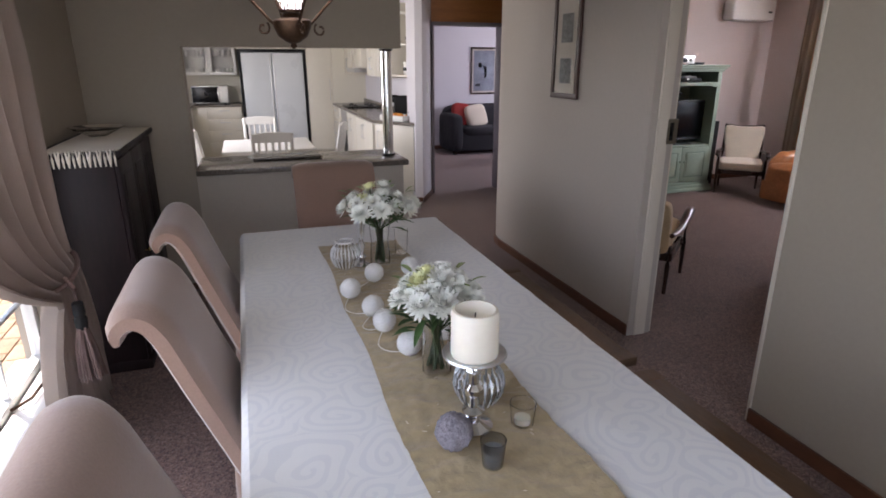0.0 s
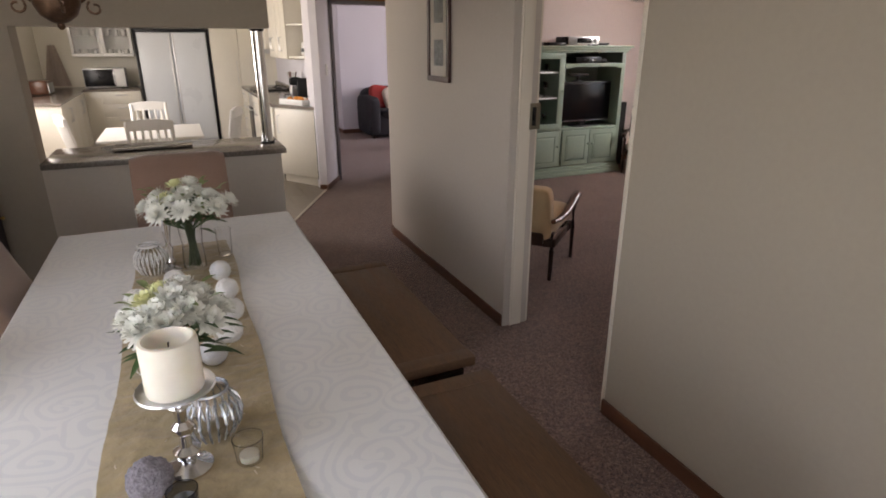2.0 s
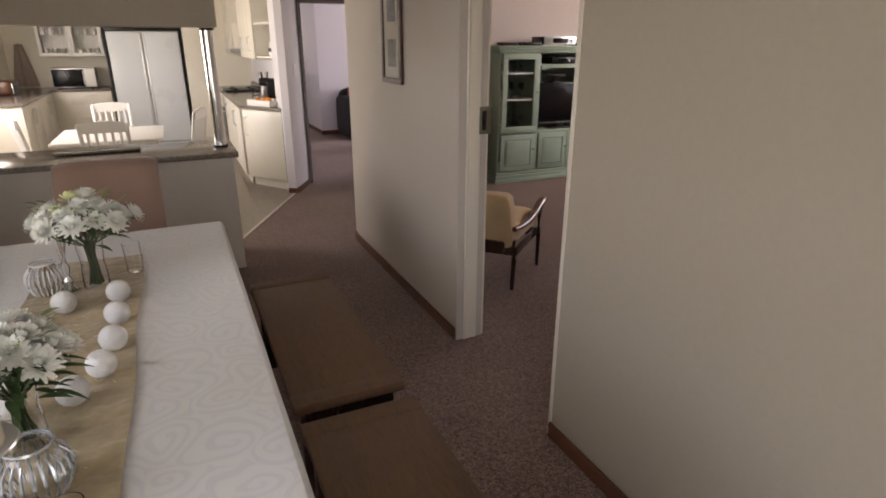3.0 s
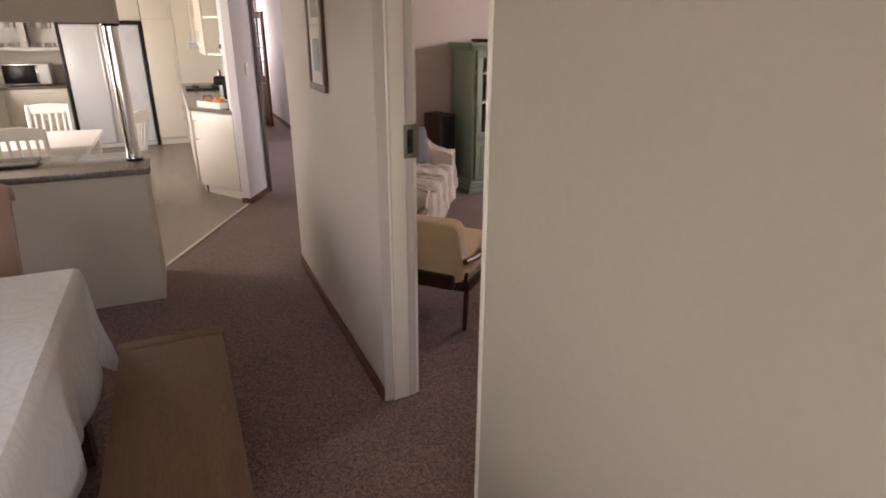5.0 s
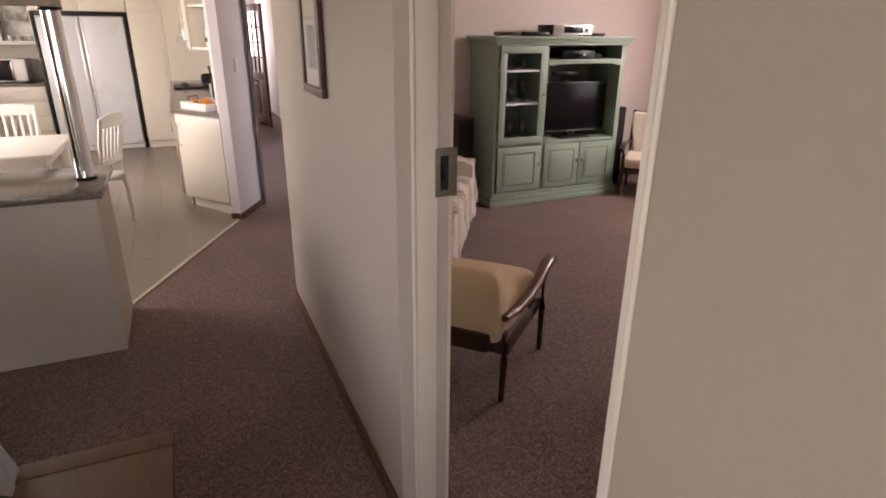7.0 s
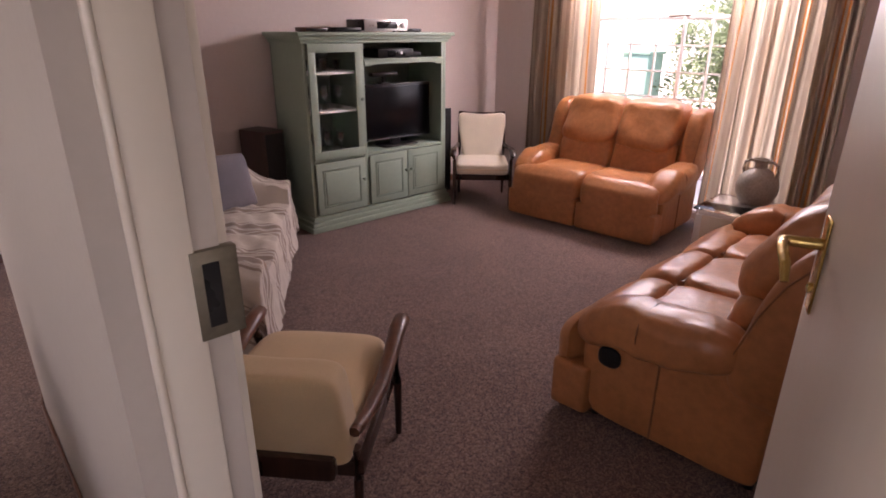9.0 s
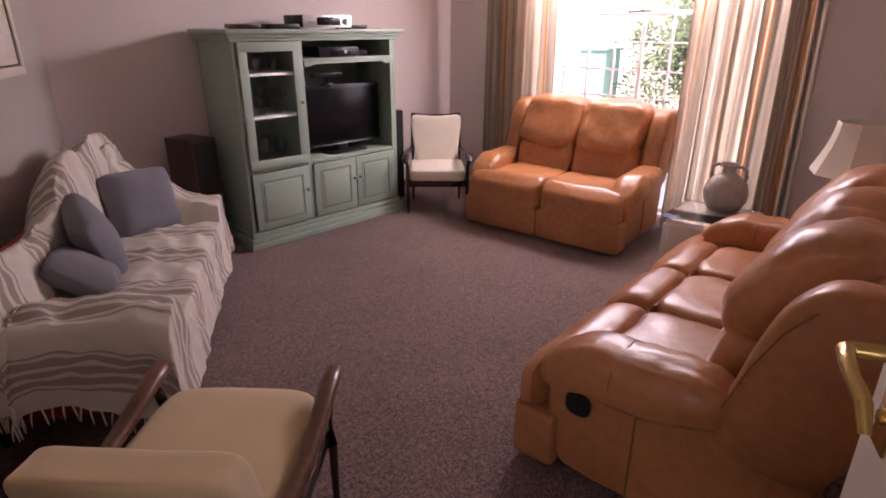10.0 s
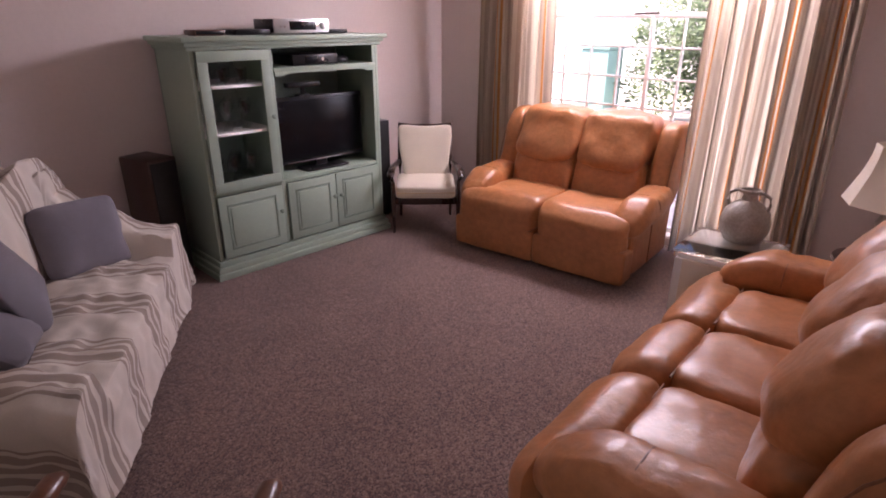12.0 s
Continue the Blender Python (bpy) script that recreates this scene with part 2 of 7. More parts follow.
GREY = plain("grey_fabric", (0.175, 0.165, 0.19), 0.92, coarse=9, fine=300, vary=0.2, bump=0.2, sheen=0.2, depth=0.002)
SUEDE = plain("mauve_suede", (0.275, 0.170, 0.125), 0.85, coarse=4, fine=200, vary=0.12, bump=0.08, sheen=0.5, depth=0.002)
BLACK = plain("black_plastic", (0.012, 0.012, 0.013), 0.3, coarse=5, fine=80, vary=0.2, bump=0.02)
BLACKM = plain("black_cloth", (0.012, 0.011, 0.011), 0.8, coarse=5, fine=200, vary=0.3, bump=0.1)
SCREEN = plain("tv_screen", (0.006, 0.006, 0.008), 0.25, coarse=3, fine=20, vary=0.1, bump=0.0)
for _m in (BLACK, SCREEN, EBONY):
    _m.node_tree.nodes["Principled BSDF"].inputs["Specular IOR Level"].default_value = 0.25
SILVER = plain("brushed_metal", (0.62, 0.62, 0.62), 0.3, 1.0, coarse=3, fine=90, vary=0.06, bump=0.02, stretch=(0.2, 1, 1))
CHROME = plain("chrome", (0.82, 0.82, 0.83), 0.09, 1.0, coarse=4, fine=40, vary=0.04, bump=0.0)
BRASS = plain("brass", (0.62, 0.43, 0.15), 0.26, 1.0, coarse=8, fine=60, vary=0.12, bump=0.02)
BRONZE = plain("dark_bronze", (0.09, 0.052, 0.032), 0.4, 0.8, coarse=12, fine=90, vary=0.4, bump=0.06)
WHITEP = plain("white_enamel", (0.80, 0.79, 0.76), 0.35, coarse=4, fine=40, vary=0.03, bump=0.02)
UNIT = plain("kitchen_unit", (0.74, 0.70, 0.61), 0.35, coarse=3, fine=40, vary=0.04, bump=0.02)
FRIDGE = plain("fridge_white", (0.66, 0.69, 0.72), 0.3, coarse=2, fine=90, vary=0.03, bump=0.03)
GRANITE = plain("granite", (0.17, 0.145, 0.125), 0.16, coarse=60, fine=260, vary=0.7, bump=0.0)
CANDLE = plain("candle_wax", (0.80, 0.75, 0.64), 0.5, coarse=8, fine=50, vary=0.04, bump=0.03)
CANDLE.node_tree.nodes["Principled BSDF"].inputs["Subsurface Weight"].default_value = 0.4
CANDLE.node_tree.nodes["Principled BSDF"].inputs["Subsurface Radius"].default_value = (0.02, 0.015, 0.01)
YARN = plain("white_yarn", (0.80, 0.79, 0.77), 0.9, coarse=10, fine=150, vary=0.1, bump=0.3, stretch=(1, 1, 4))
RUNNER = plain("gold_runner", (0.42, 0.33, 0.19), 0.42, coarse=9, fine=34, vary=0.22, bump=0.20, sheen=0.3, depth=0.006)
DAMASK = damask()
PETAL = plain("white_petal", (0.86, 0.86, 0.79), 0.6, coarse=20, fine=90, vary=0.08, bump=0.05)
PETAL_Y = plain("cream_petal", (0.80, 0.80, 0.46), 0.6, coarse=20, fine=90, vary=0.12, bump=0.05)
LEAF = plain("leaf_green", (0.05, 0.10, 0.03), 0.5, coarse=12, fine=60, vary=0.45, bump=0.08)
LEAF_P = plain("pale_leaf", (0.22, 0.28, 0.11), 0.5, coarse=12, fine=60, vary=0.3, bump=0.05)
STONEW = plain("grey_glaze", (0.38, 0.34, 0.29), 0.4, coarse=9, fine=70, vary=0.3, bump=0.1)
REDC = plain("red_fabric", (0.33, 0.03, 0.025), 0.85, coarse=8, fine=200, vary=0.2, bump=0.1)
CHARCOAL = plain("charcoal_fabric", (0.025, 0.025, 0.03), 0.9, coarse=8, fine=200, vary=0.3, bump=0.1)
PAPER = plain("paper", (0.66, 0.61, 0.54), 0.8, coarse=3, fine=90, vary=0.08, bump=0.02)
SHADE = plain("lamp_shade", (0.76, 0.68, 0.56), 0.85, coarse=6, fine=220, vary=0.06, bump=0.1)
SKIN = plain("tray_orange", (0.75, 0.26, 0.03), 0.5, coarse=14, fine=120, vary=0.2, bump=0.08)
PAVE = plain("paving_brick", (0.40, 0.27, 0.17), 0.85, coarse=6, fine=60, vary=0.3, bump=0.2, pieces=0.5)
GROUND = plain("garden_ground", (0.12, 0.12, 0.06), 0.95, coarse=1.5, fine=25, vary=0.4, bump=0.2)
BARK = plain("bark", (0.09, 0.06, 0.04), 0.9, coarse=9, fine=50, vary=0.4, bump=0.3)
GLASS = glassy("clear_glass")
PANE = glassy("pane_glass", ior=1.05)
SMOKE = glassy("smoke_glass", (0.55, 0.58, 0.62), 0.05)
MERCURY = plain("mercury_glass", (0.55, 0.57, 0.59), 0.24, 0.6, coarse=14, fine=60, vary=0.3, bump=0.08)
MILK = glow("lit_opal_glass", (1.0, 0.97, 0.92), 4.0)
PLATE = plain("dull_steel", (0.20, 0.175, 0.13), 0.5, 0.6, coarse=9, fine=70, vary=0.2, bump=0.02)
TILE = plain("wall_tile", (0.72, 0.71, 0.69), 0.2, coarse=4, fine=30, vary=0.04, bump=0.02)
GREYF = plain("grey_steel_frame", (0.22, 0.20, 0.22), 0.45, coarse=5, fine=50, vary=0.1, bump=0.02)
_c, _t, _g, _w = (0.78, 0.71, 0.62), (0.60, 0.52, 0.45), (0.68, 0.61, 0.54), (0.87, 0.82, 0.74)
_o = (0.80, 0.45, 0.18)
DRAPE = stripes("striped_drape", [(0.0, _w), (0.06, _t), (0.11, _c), (0.17, _g), (0.24, _w), (0.29, _t), (0.33, _c), (0.40, _w), (0.46, _o),
                                  (0.50, _w), (0.54, _o), (0.57, _c), (0.63, _g), (0.70, _w), (0.77, _t), (0.82, _c), (0.88, _w), (0.94, _g)],
                0.46, thin=0.75)
_y, _b = (0.73, 0.67, 0.59), (0.41, 0.34, 0.285)
THROW = stripes("striped_throw", [(0.0, _y), (0.30, _b), (0.33, _y), (0.37, _b), (0.45, _y), (0.50, _b), (0.58, _y), (0.63, _b), (0.71, _y), (0.75, _b), (0.78, _y)], 0.40)
SPEAKERW = plain("speaker_wood", (0.060, 0.026, 0.020), 0.4, coarse=6, fine=60, vary=0.3, bump=0.04, stretch=(1, 1, 0.15))
LINEN = plain("beige_drape", (0.42, 0.35, 0.30), 0.9, coarse=4, fine=240, vary=0.12, bump=0.1, sheen=0.2)
_t = LINEN.node_tree
_tr, _mx = _t.nodes.new("ShaderNodeBsdfTranslucent"), _t.nodes.new("ShaderNodeMixShader")
_tr.inputs[0].default_value, _mx.inputs[0].default_value = (0.55, 0.46, 0.40, 1), 0.35
_t.links.new(_t.nodes["Principled BSDF"].outputs[0], _mx.inputs[1]), _t.links.new(_tr.outputs[0], _mx.inputs[2])
_t.links.new(_mx.outputs[0], _t.nodes["Material Output"].inputs[0])
TASSEL = plain("tassel_yarn", (0.24, 0.16, 0.14), 0.8, coarse=40, fine=200, vary=0.3, bump=0.3, stretch=(4, 4, 0.5))

# ---- building tools ----
def thing(name, label, category, m=None, group="", kind=""):
    ob = new(name)
    ob.empty_display_size = 0.1
    if m is not None:
        ob.matrix_basis = m
    return tagged(ob, label, category, group, kind)


def mesh(name, bm, material, smooth=True):
    bmesh.ops.recalc_face_normals(bm, faces=bm.faces)
    me = bpy.data.meshes.new(name)
    bm.to_mesh(me)
    bm.free()
    me.materials.append(material)
    if smooth:
        for p in me.polygons:
            p.use_smooth = True
        me.set_sharp_from_angle(angle=radians(38))
    return me


def part(name, bm, material, parent, label="", smooth=True):
    ob = new(name, mesh(name, bm, material, smooth))
    ob.parent = parent
    return tagged(ob, label)


def single(name, bm, material, label, category, m=None, group="", kind=""):
    ob = new(name, mesh(name, bm, material))
    if m is not None:
        ob.matrix_basis = m
    return tagged(ob, label, category, group, kind)


def structure(name, bm, material, label):
    return single(name, bm, material, label, name.split("_")[0], kind="structure")


def box(x0, x1, y0, y1, z0, z1, r=0.0, bm=None, seg=2, m=None):
    bm = bm or bmesh.new()
    t = Matrix.LocRotScale(((x0 + x1) / 2, (y0 + y1) / 2, (z0 + z1) / 2), None, (abs(x1 - x0), abs(y1 - y0), abs(z1 - z0)))
    if m is not None:
        t = m @ t
    vs = bmesh.ops.create_cube(bm, size=1, matrix=t)["verts"]
    if r:
        es = list({e for v in vs for e in v.link_edges})
        bmesh.ops.bevel(bm, geom=es, offset=r, segments=seg, profile=0.5, affect="EDGES")
    return bm


def prism(points, z0, z1, bm=None, r=0.0):
    bm = bm or bmesh.new()
    lo = [bm.verts.new((x, y, z0)) for x, y in points]
    hi = [bm.verts.new((x, y, z1)) for x, y in points]
    bm.faces.new(lo[::-1]), bm.faces.new(hi)
    k = len(points)
    for i in range(k):
        bm.faces.new((lo[i], lo[(i + 1) % k], hi[(i + 1) % k], hi[i]))
    if r:
        bmesh.ops.bevel(bm, geom=list(bm.edges), offset=r, segments=2, profile=0.5, affect="EDGES")
    return bm


def puff(x0, x1, y0, y1, z0, z1, p=4.0, cuts=9, wrinkle=0.0, scale=9.0, bm=None, m=None, shape=None, pz=None):
    """A stuffed, rounded block: a cube swollen to a superellipsoid, with creases."""
    bm = bm or bmesh.new()
    before = len(bm.verts)
    es = list({e for v in bmesh.ops.create_cube(bm, size=2)["verts"] for e in v.link_edges})
    bmesh.ops.subdivide_edges(bm, edges=es, cuts=cuts, use_grid_fill=True)
    vs = list(bm.verts)[before:]
    c = Vector(((x0 + x1) / 2, (y0 + y1) / 2, (z0 + z1) / 2))
    h = Vector(((x1 - x0) / 2, (y1 - y0) / 2, (z1 - z0) / 2))
    for v in vs:
        q = Vector([math.copysign(math.sin(abs(a) * math.pi / 2) ** 0.8, a) for a in v.co])
        s = sum(abs(a) ** p for a in q) ** (1 / p)
        q = q / s
        o = Vector((q.x * h.x, q.y * h.y, q.z * h.z)) + c
        if wrinkle:
            o += q.normalized() * wrinkle * noise.noise(o * scale + Vector((x0 * 7, y0 * 5, z0 * 3)))
        if shape:
            o = shape(o)
        v.co = m @ o if m is not None else o
    return bm


def lathe(profile, seg=20, bm=None, m=None, wall=0.0):
    """Turns a profile of (radius, z) round z; wall: thickness, for hollow ware."""
    bm = bm or bmesh.new()
    if wall:
        profile = list(profile) + [(max(0.0005, r - wall), z + (wall if i == len(profile) - 1 and r < wall else 0)) for i, (r, z) in reversed(list(enumerate(profile)))]
    rings = []
    for r, z in profile:
        ring = [Vector((max(r, 0.0003) * math.cos(2 * math.pi * i / seg), max(r, 0.0003) * math.sin(2 * math.pi * i / seg), z)) for i in range(seg)]
        rings.append([bm.verts.new(m @ v if m is not None else v) for v in ring])
    for a, b in zip(rings, rings[1:]):
        for i in range(seg):
            bm.faces.new((a[i], a[(i + 1) % seg], b[(i + 1) % seg], b[i]))
    if not wall:
        bm.faces.new(rings[0][::-1]), bm.faces.new(rings[-1])
    return bm


def tube(points, radius, seg=8, bm=None, flat=1.0):
    """A rod along points; radius may be a list. flat squeezes it sideways."""
    bm = bm or bmesh.new()
    pts = [Vector(p) for p in points]
    rings = []
    up = Vector((0, 0, 1))
    for i, p in enumerate(pts):
        d = (pts[min(i + 1, len(pts) - 1)] - pts[max(i - 1, 0)]).normalized()
        side = d.cross(up)
        side = side.normalized() if side.length > 0.05 else Vector((1, 0, 0))
        u2 = side.cross(d).normalized()
        r = radius[i] if isinstance(radius, (list, tuple)) else radius
        rings.append([bm.verts.new(p + (side * math.cos(a) * flat + u2 * math.sin(a)) * r) for a in (2 * math.pi * k / seg for k in range(seg))])
    for a, b in zip(rings, rings[1:]):
        for i in range(seg):
            bm.faces.new((a[i], a[(i + 1) % seg], b[(i + 1) % seg], b[i]))
    bm.faces.new(rings[0][::-1]), bm.faces.new(rings[-1])
    return bm


def sheet(nu, nv, fn, thick=0.0, bm=None):
    """A cloth of nu by nv faces; fn(u, v) gives a place and the cloth's own coordinates."""
    bm = bm or bmesh.new()
    uv = bm.loops.layers.uv.verify()
    grid, coords = [], {}
    for i in range(nu + 1):
        row = []
        for j in range(nv + 1):
            p, t = fn(i / nu, j / nv)
            v = bm.verts.new(p)
            coords[v] = t
            row.append(v)
        grid.append(row)
    for i in range(nu):
        for j in range(nv):
            f = bm.faces.new((grid[i][j], grid[i + 1][j], grid[i + 1][j + 1], grid[i][j + 1]))
            for lp in f.loops:
                lp[uv].uv = coords[lp.vert]
    if thick:
        bm.normal_update()
        under = [[bm.verts.new(v.co - v.normal * thick) for v in row] for row in grid]
        for row, low in zip(grid, under):
            for v, o in zip(row, low):
                coords[o] = coords[v]
        rims = [(under[i][j + 1], under[i + 1][j + 1], under[i + 1][j], under[i][j]) for i in range(nu) for j in range(nv)]
        for j in range(nv):
            rims += [(grid[0][j], grid[0][j + 1], under[0][j + 1], under[0][j]), (grid[nu][j + 1], grid[nu][j], under[nu][j], under[nu][j + 1])]
        for i in range(nu):
            rims += [(grid[i + 1][0], grid[i][0], under[i][0], under[i + 1][0]), (grid[i][nv], grid[i + 1][nv], under[i + 1][nv], under[i][nv])]
        for q in rims:
            f = bm.faces.new(q)
            for lp in f.loops:
                lp[uv].uv = coords[lp.vert]
    return bm


def smoothstep(a, b, x):
    t = min(1.0, max(0.0, (x - a) / (b - a)))
    return t * t * (3 - 2 * t)

# ---- the setting ----
H = 2.62
structure("floor", box(-1.15, 7.3, -2.5, 6.8, -0.12, 0.0), CARPET, "brown and mauve flecked loop-pile carpet over all rooms")
structure("floor_lounge", box(2.2, 7.3, 6.8, 14.2, -0.12, 0.0), CARPET, "brown flecked carpet running on through the doorway")
structure("ceiling", box(-1.4, 7.3, -2.5, 14.3, H, H + 0.12), CEIL, "plain white painted ceiling")


def wall(name, material, label, pieces):
    bm = bmesh.new()
    for p in pieces:
        box(*p, bm=bm)
    return structure(name, bm, material, label)


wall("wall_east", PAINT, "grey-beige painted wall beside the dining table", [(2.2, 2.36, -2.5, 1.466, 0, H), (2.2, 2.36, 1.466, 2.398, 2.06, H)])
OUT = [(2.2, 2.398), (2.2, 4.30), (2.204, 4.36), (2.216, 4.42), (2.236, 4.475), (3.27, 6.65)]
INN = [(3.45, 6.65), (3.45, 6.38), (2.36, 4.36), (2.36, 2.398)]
structure("wall_passage", prism(OUT + INN, 0, H), PAINT_LIT, "painted wall with a rounded corner along the passage, colour lightened for kitchen light")
wall("wall_north", PAINT_L, "pinkish painted wall behind the mint cabinet", [(3.3, 7.1, 6.25, 6.42, 0, H)])
wall("wall_window", PAINT_L, "pinkish painted wall round the living room window",
     [(7.1, 7.3, 1.3, 3.1, 0, H), (7.1, 7.3, 5.2, 6.42, 0, H), (7.1, 7.3, 3.1, 5.2, 0, 0.06), (7.1, 7.3, 3.1, 5.2, 2.44, H)])
wall("wall_south", PAINT_L, "painted wall behind the leather sofa", [(2.36, 7.1, 1.3, 1.42, 0, H)])
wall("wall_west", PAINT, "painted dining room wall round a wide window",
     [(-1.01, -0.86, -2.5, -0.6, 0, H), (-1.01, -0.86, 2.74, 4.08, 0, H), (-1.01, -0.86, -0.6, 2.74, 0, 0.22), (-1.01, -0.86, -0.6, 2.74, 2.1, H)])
wall("wall_back", PAINT, "painted wall at the end of the dining room, opened for an unseen window",
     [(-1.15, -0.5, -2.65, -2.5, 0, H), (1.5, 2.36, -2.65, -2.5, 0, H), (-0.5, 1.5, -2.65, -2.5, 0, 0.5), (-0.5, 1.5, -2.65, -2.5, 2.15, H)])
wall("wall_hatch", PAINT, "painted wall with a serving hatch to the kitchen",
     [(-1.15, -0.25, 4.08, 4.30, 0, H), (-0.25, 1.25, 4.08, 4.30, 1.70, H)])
wall("wall_bar", PAINT_B, "half-height wall under the bar top, in a lightened wall colour", [(-0.25, 1.25, 4.08, 4.62, 0, 0.84)])
wall("wall_kitchen", PAINT_K, "cream kitchen wall with an unseen window opening added for light",
     [(-1.45, -1.3, 4.3, 5.4, 0, H), (-1.45, -1.3, 8.4, 10.95, 0, H), (-1.45, -1.3, 5.4, 8.4, 0, 1.0), (-1.45, -1.3, 5.4, 8.4, 2.2, H),
      (-1.45, 2.2, 10.95, 11.1, 0, H), (1.622, 2.2, 10.16, 10.95, 0, H), (-1.45, -1.15, 4.15, 4.3, 0, H)])
structure("wall_pier", prism([(1.98, 6.24), (2.05, 6.19), (2.30, 6.65), (2.30, 11.1), (2.2, 11.1), (2.2, 6.8), (1.98, 6.6)], 0, H), PAINT_W, "white painted pier beside the doorway")
wall("wall_doorway", PAINT_W, "painted wall over the open doorway", [(2.30, 3.27, 6.65, 6.78, 2.45, H), (3.23, 3.45, 6.65, 6.8, 0, H)])
wall("wall_lounge", PAINT_W, "white painted lounge wall", [(3.36, 7.2, 10.4, 10.55, 0, H), (3.36, 3.5, 10.55, 14.2, 0, H), (2.2, 3.5, 14.2, 14.3, 0, H),
                                                          (2.2, 2.3, 11.1, 14.2, 0, H), (3.45, 7.1, 6.42, 6.6, 0, H),
                                                          (7.1, 7.2, 6.42, 7.6, 0, H), (7.1, 7.2, 9.6, 10.4, 0, H), (7.1, 7.2, 7.6, 9.6, 0, 0.6), (7.1, 7.2, 7.6, 9.6, 2.2, H)])


def skirting(name, points, label="narrow stained wooden skirting board", h=0.075, t=0.014):
    """A board along the foot of a wall, on the left of its run."""
    bm = bmesh.new()
    for (x0, y0), (x1, y1) in zip(points, points[1:]):
        a = Vector((x0, y0, 0))
        d = Vector((x1 - x0, y1 - y0, 0))
        m = Matrix.Translation(a) @ Matrix.Rotation(math.atan2(d.y, d.x), 4, "Z")
        box(0, d.length + 0.004, 0.002, t, 0.001, h, 0.003, bm, 1, m)
    return structure(name, bm, SKIRT, label)


skirting("baseboard_east", [(2.2, -2.5), (2.2, 1.466)])
skirting("baseboard_passage", [(2.2, 2.40), (2.2, 4.30), (2.216, 4.42), (2.236, 4.475), (3.26, 6.63)])
skirting("baseboard_pier", [(2.30, 6.64), (2.05, 6.19), (1.98, 6.24)], h=0.06)
skirting("baseboard_living", [(3.38, 6.25), (2.36, 4.36), (2.36, 2.5)])
skirting("baseboard_north", [(7.1, 6.25), (3.40, 6.25)])
skirting("baseboard_hatch", [(-0.25, 4.08), (-0.86, 4.08)], h=0.05)
skirting("baseboard_lounge", [(7.1, 10.4), (3.36, 10.4), (3.36, 14.2)])


def door_frame():
    """The living room door's painted frame, set back in the opening: a beaded jamb on each side and a head."""
    f = thing("door_1", "cream painted door frame with a tarnished strike plate", "door frame", kind="structure")
    bm = box(2.246, 2.322, 2.390, 2.428, 0, 2.05, 0.003)
    box(2.318, 2.376, 2.4045, 2.445, 0, 2.05, 0.003, bm)
    tube([(2.249, 2.391, 0.001), (2.249, 2.391, 2.05)], 0.007, 10, bm)
    part("jamb", bm, FRAME, f)
    bm = box(2.196, 2.322, 1.467, 1.487, 0, 2.05, 0.004)
    box(2.318, 2.376, 1.44, 1.478, 0, 2.05, 0.003, bm)
    tube([(2.199, 1.470, 0.001), (2.199, 1.470, 2.05)], 0.005, 10, bm)
    part("jamb", bm, FRAME, f)
    part("head", box(2.246, 2.376, 1.489, 2.388, 2.03, 2.064, 0.003), FRAME, f)
    return f


fr = door_frame()

# ---- living room ----
def door_leaf():
    m = pose(2.396, 1.535, 0, 0, 0, 23.2)
    d = thing("door_2", "cream painted flush door standing open, with a brass lever handle", "door", m, kind="structure")
    part("leaf", box(0, 0.81, -0.038, 0.0, 0.012, 2.02, 0.003), DOORP, d)
    h = part("door_handle", box(0.735, 0.775, 0.0, 0.005, 1.165, 1.325, 0.003), BRASS, d, "worn brass lever on a long plate")
    bm = tube([(0.755, 0.004, 1.28), (0.755, 0.05, 1.28), (0.750, 0.058, 1.28), (0.72, 0.062, 1.279), (0.66, 0.062, 1.272), (0.645, 0.060, 1.25)], [0.010, 0.009, 0.0095, 0.009, 0.008, 0.006], 10)
    part("lever", bm, BRASS, h)
    part("key_rose", lathe([(0.009, 0), (0.009, 0.006), (0.004, 0.008)], 12, m=Matrix.Translation((0.755, 0.004, 1.205)) @ Matrix.Rotation(radians(-90), 4, "X")), BRASS, h)
    for z in (0.25, 1.0, 1.8):
        part("hinge", lathe([(0.007, z), (0.007, z + 0.1)], 10, m=Matrix.Translation((-0.002, 0.004, 0))), SILVER, d)
    return d


door_leaf()


def strike_plate():
    bm = box(2.314, 2.380, 2.3870, 2.4045, 1.165, 1.302, 0.0008)
    pl = part("strike_plate", bm, PLATE, fr, "tarnished metal strike plate")
    part("keep_recess", box(2.328, 2.352, 2.3850, 2.3885, 1.185, 1.283), BLACK, pl)


strike_plate()


def half_ring(cx, cz, hx, hz, y, p, a0=0.0, a1=180.0, n=18):
    """Points over the top of a stuffed roll, in the plane y."""
    out = []
    for i in range(n + 1):
        a = radians(a0 + (a1 - a0) * i / n)
        c, t = math.cos(a), math.sin(a)
        k = (abs(c) ** p + abs(t) ** p) ** (-1 / p)
        out.append(Vector((cx + hx * c * k, y, cz + hz * t * k)))
    return out


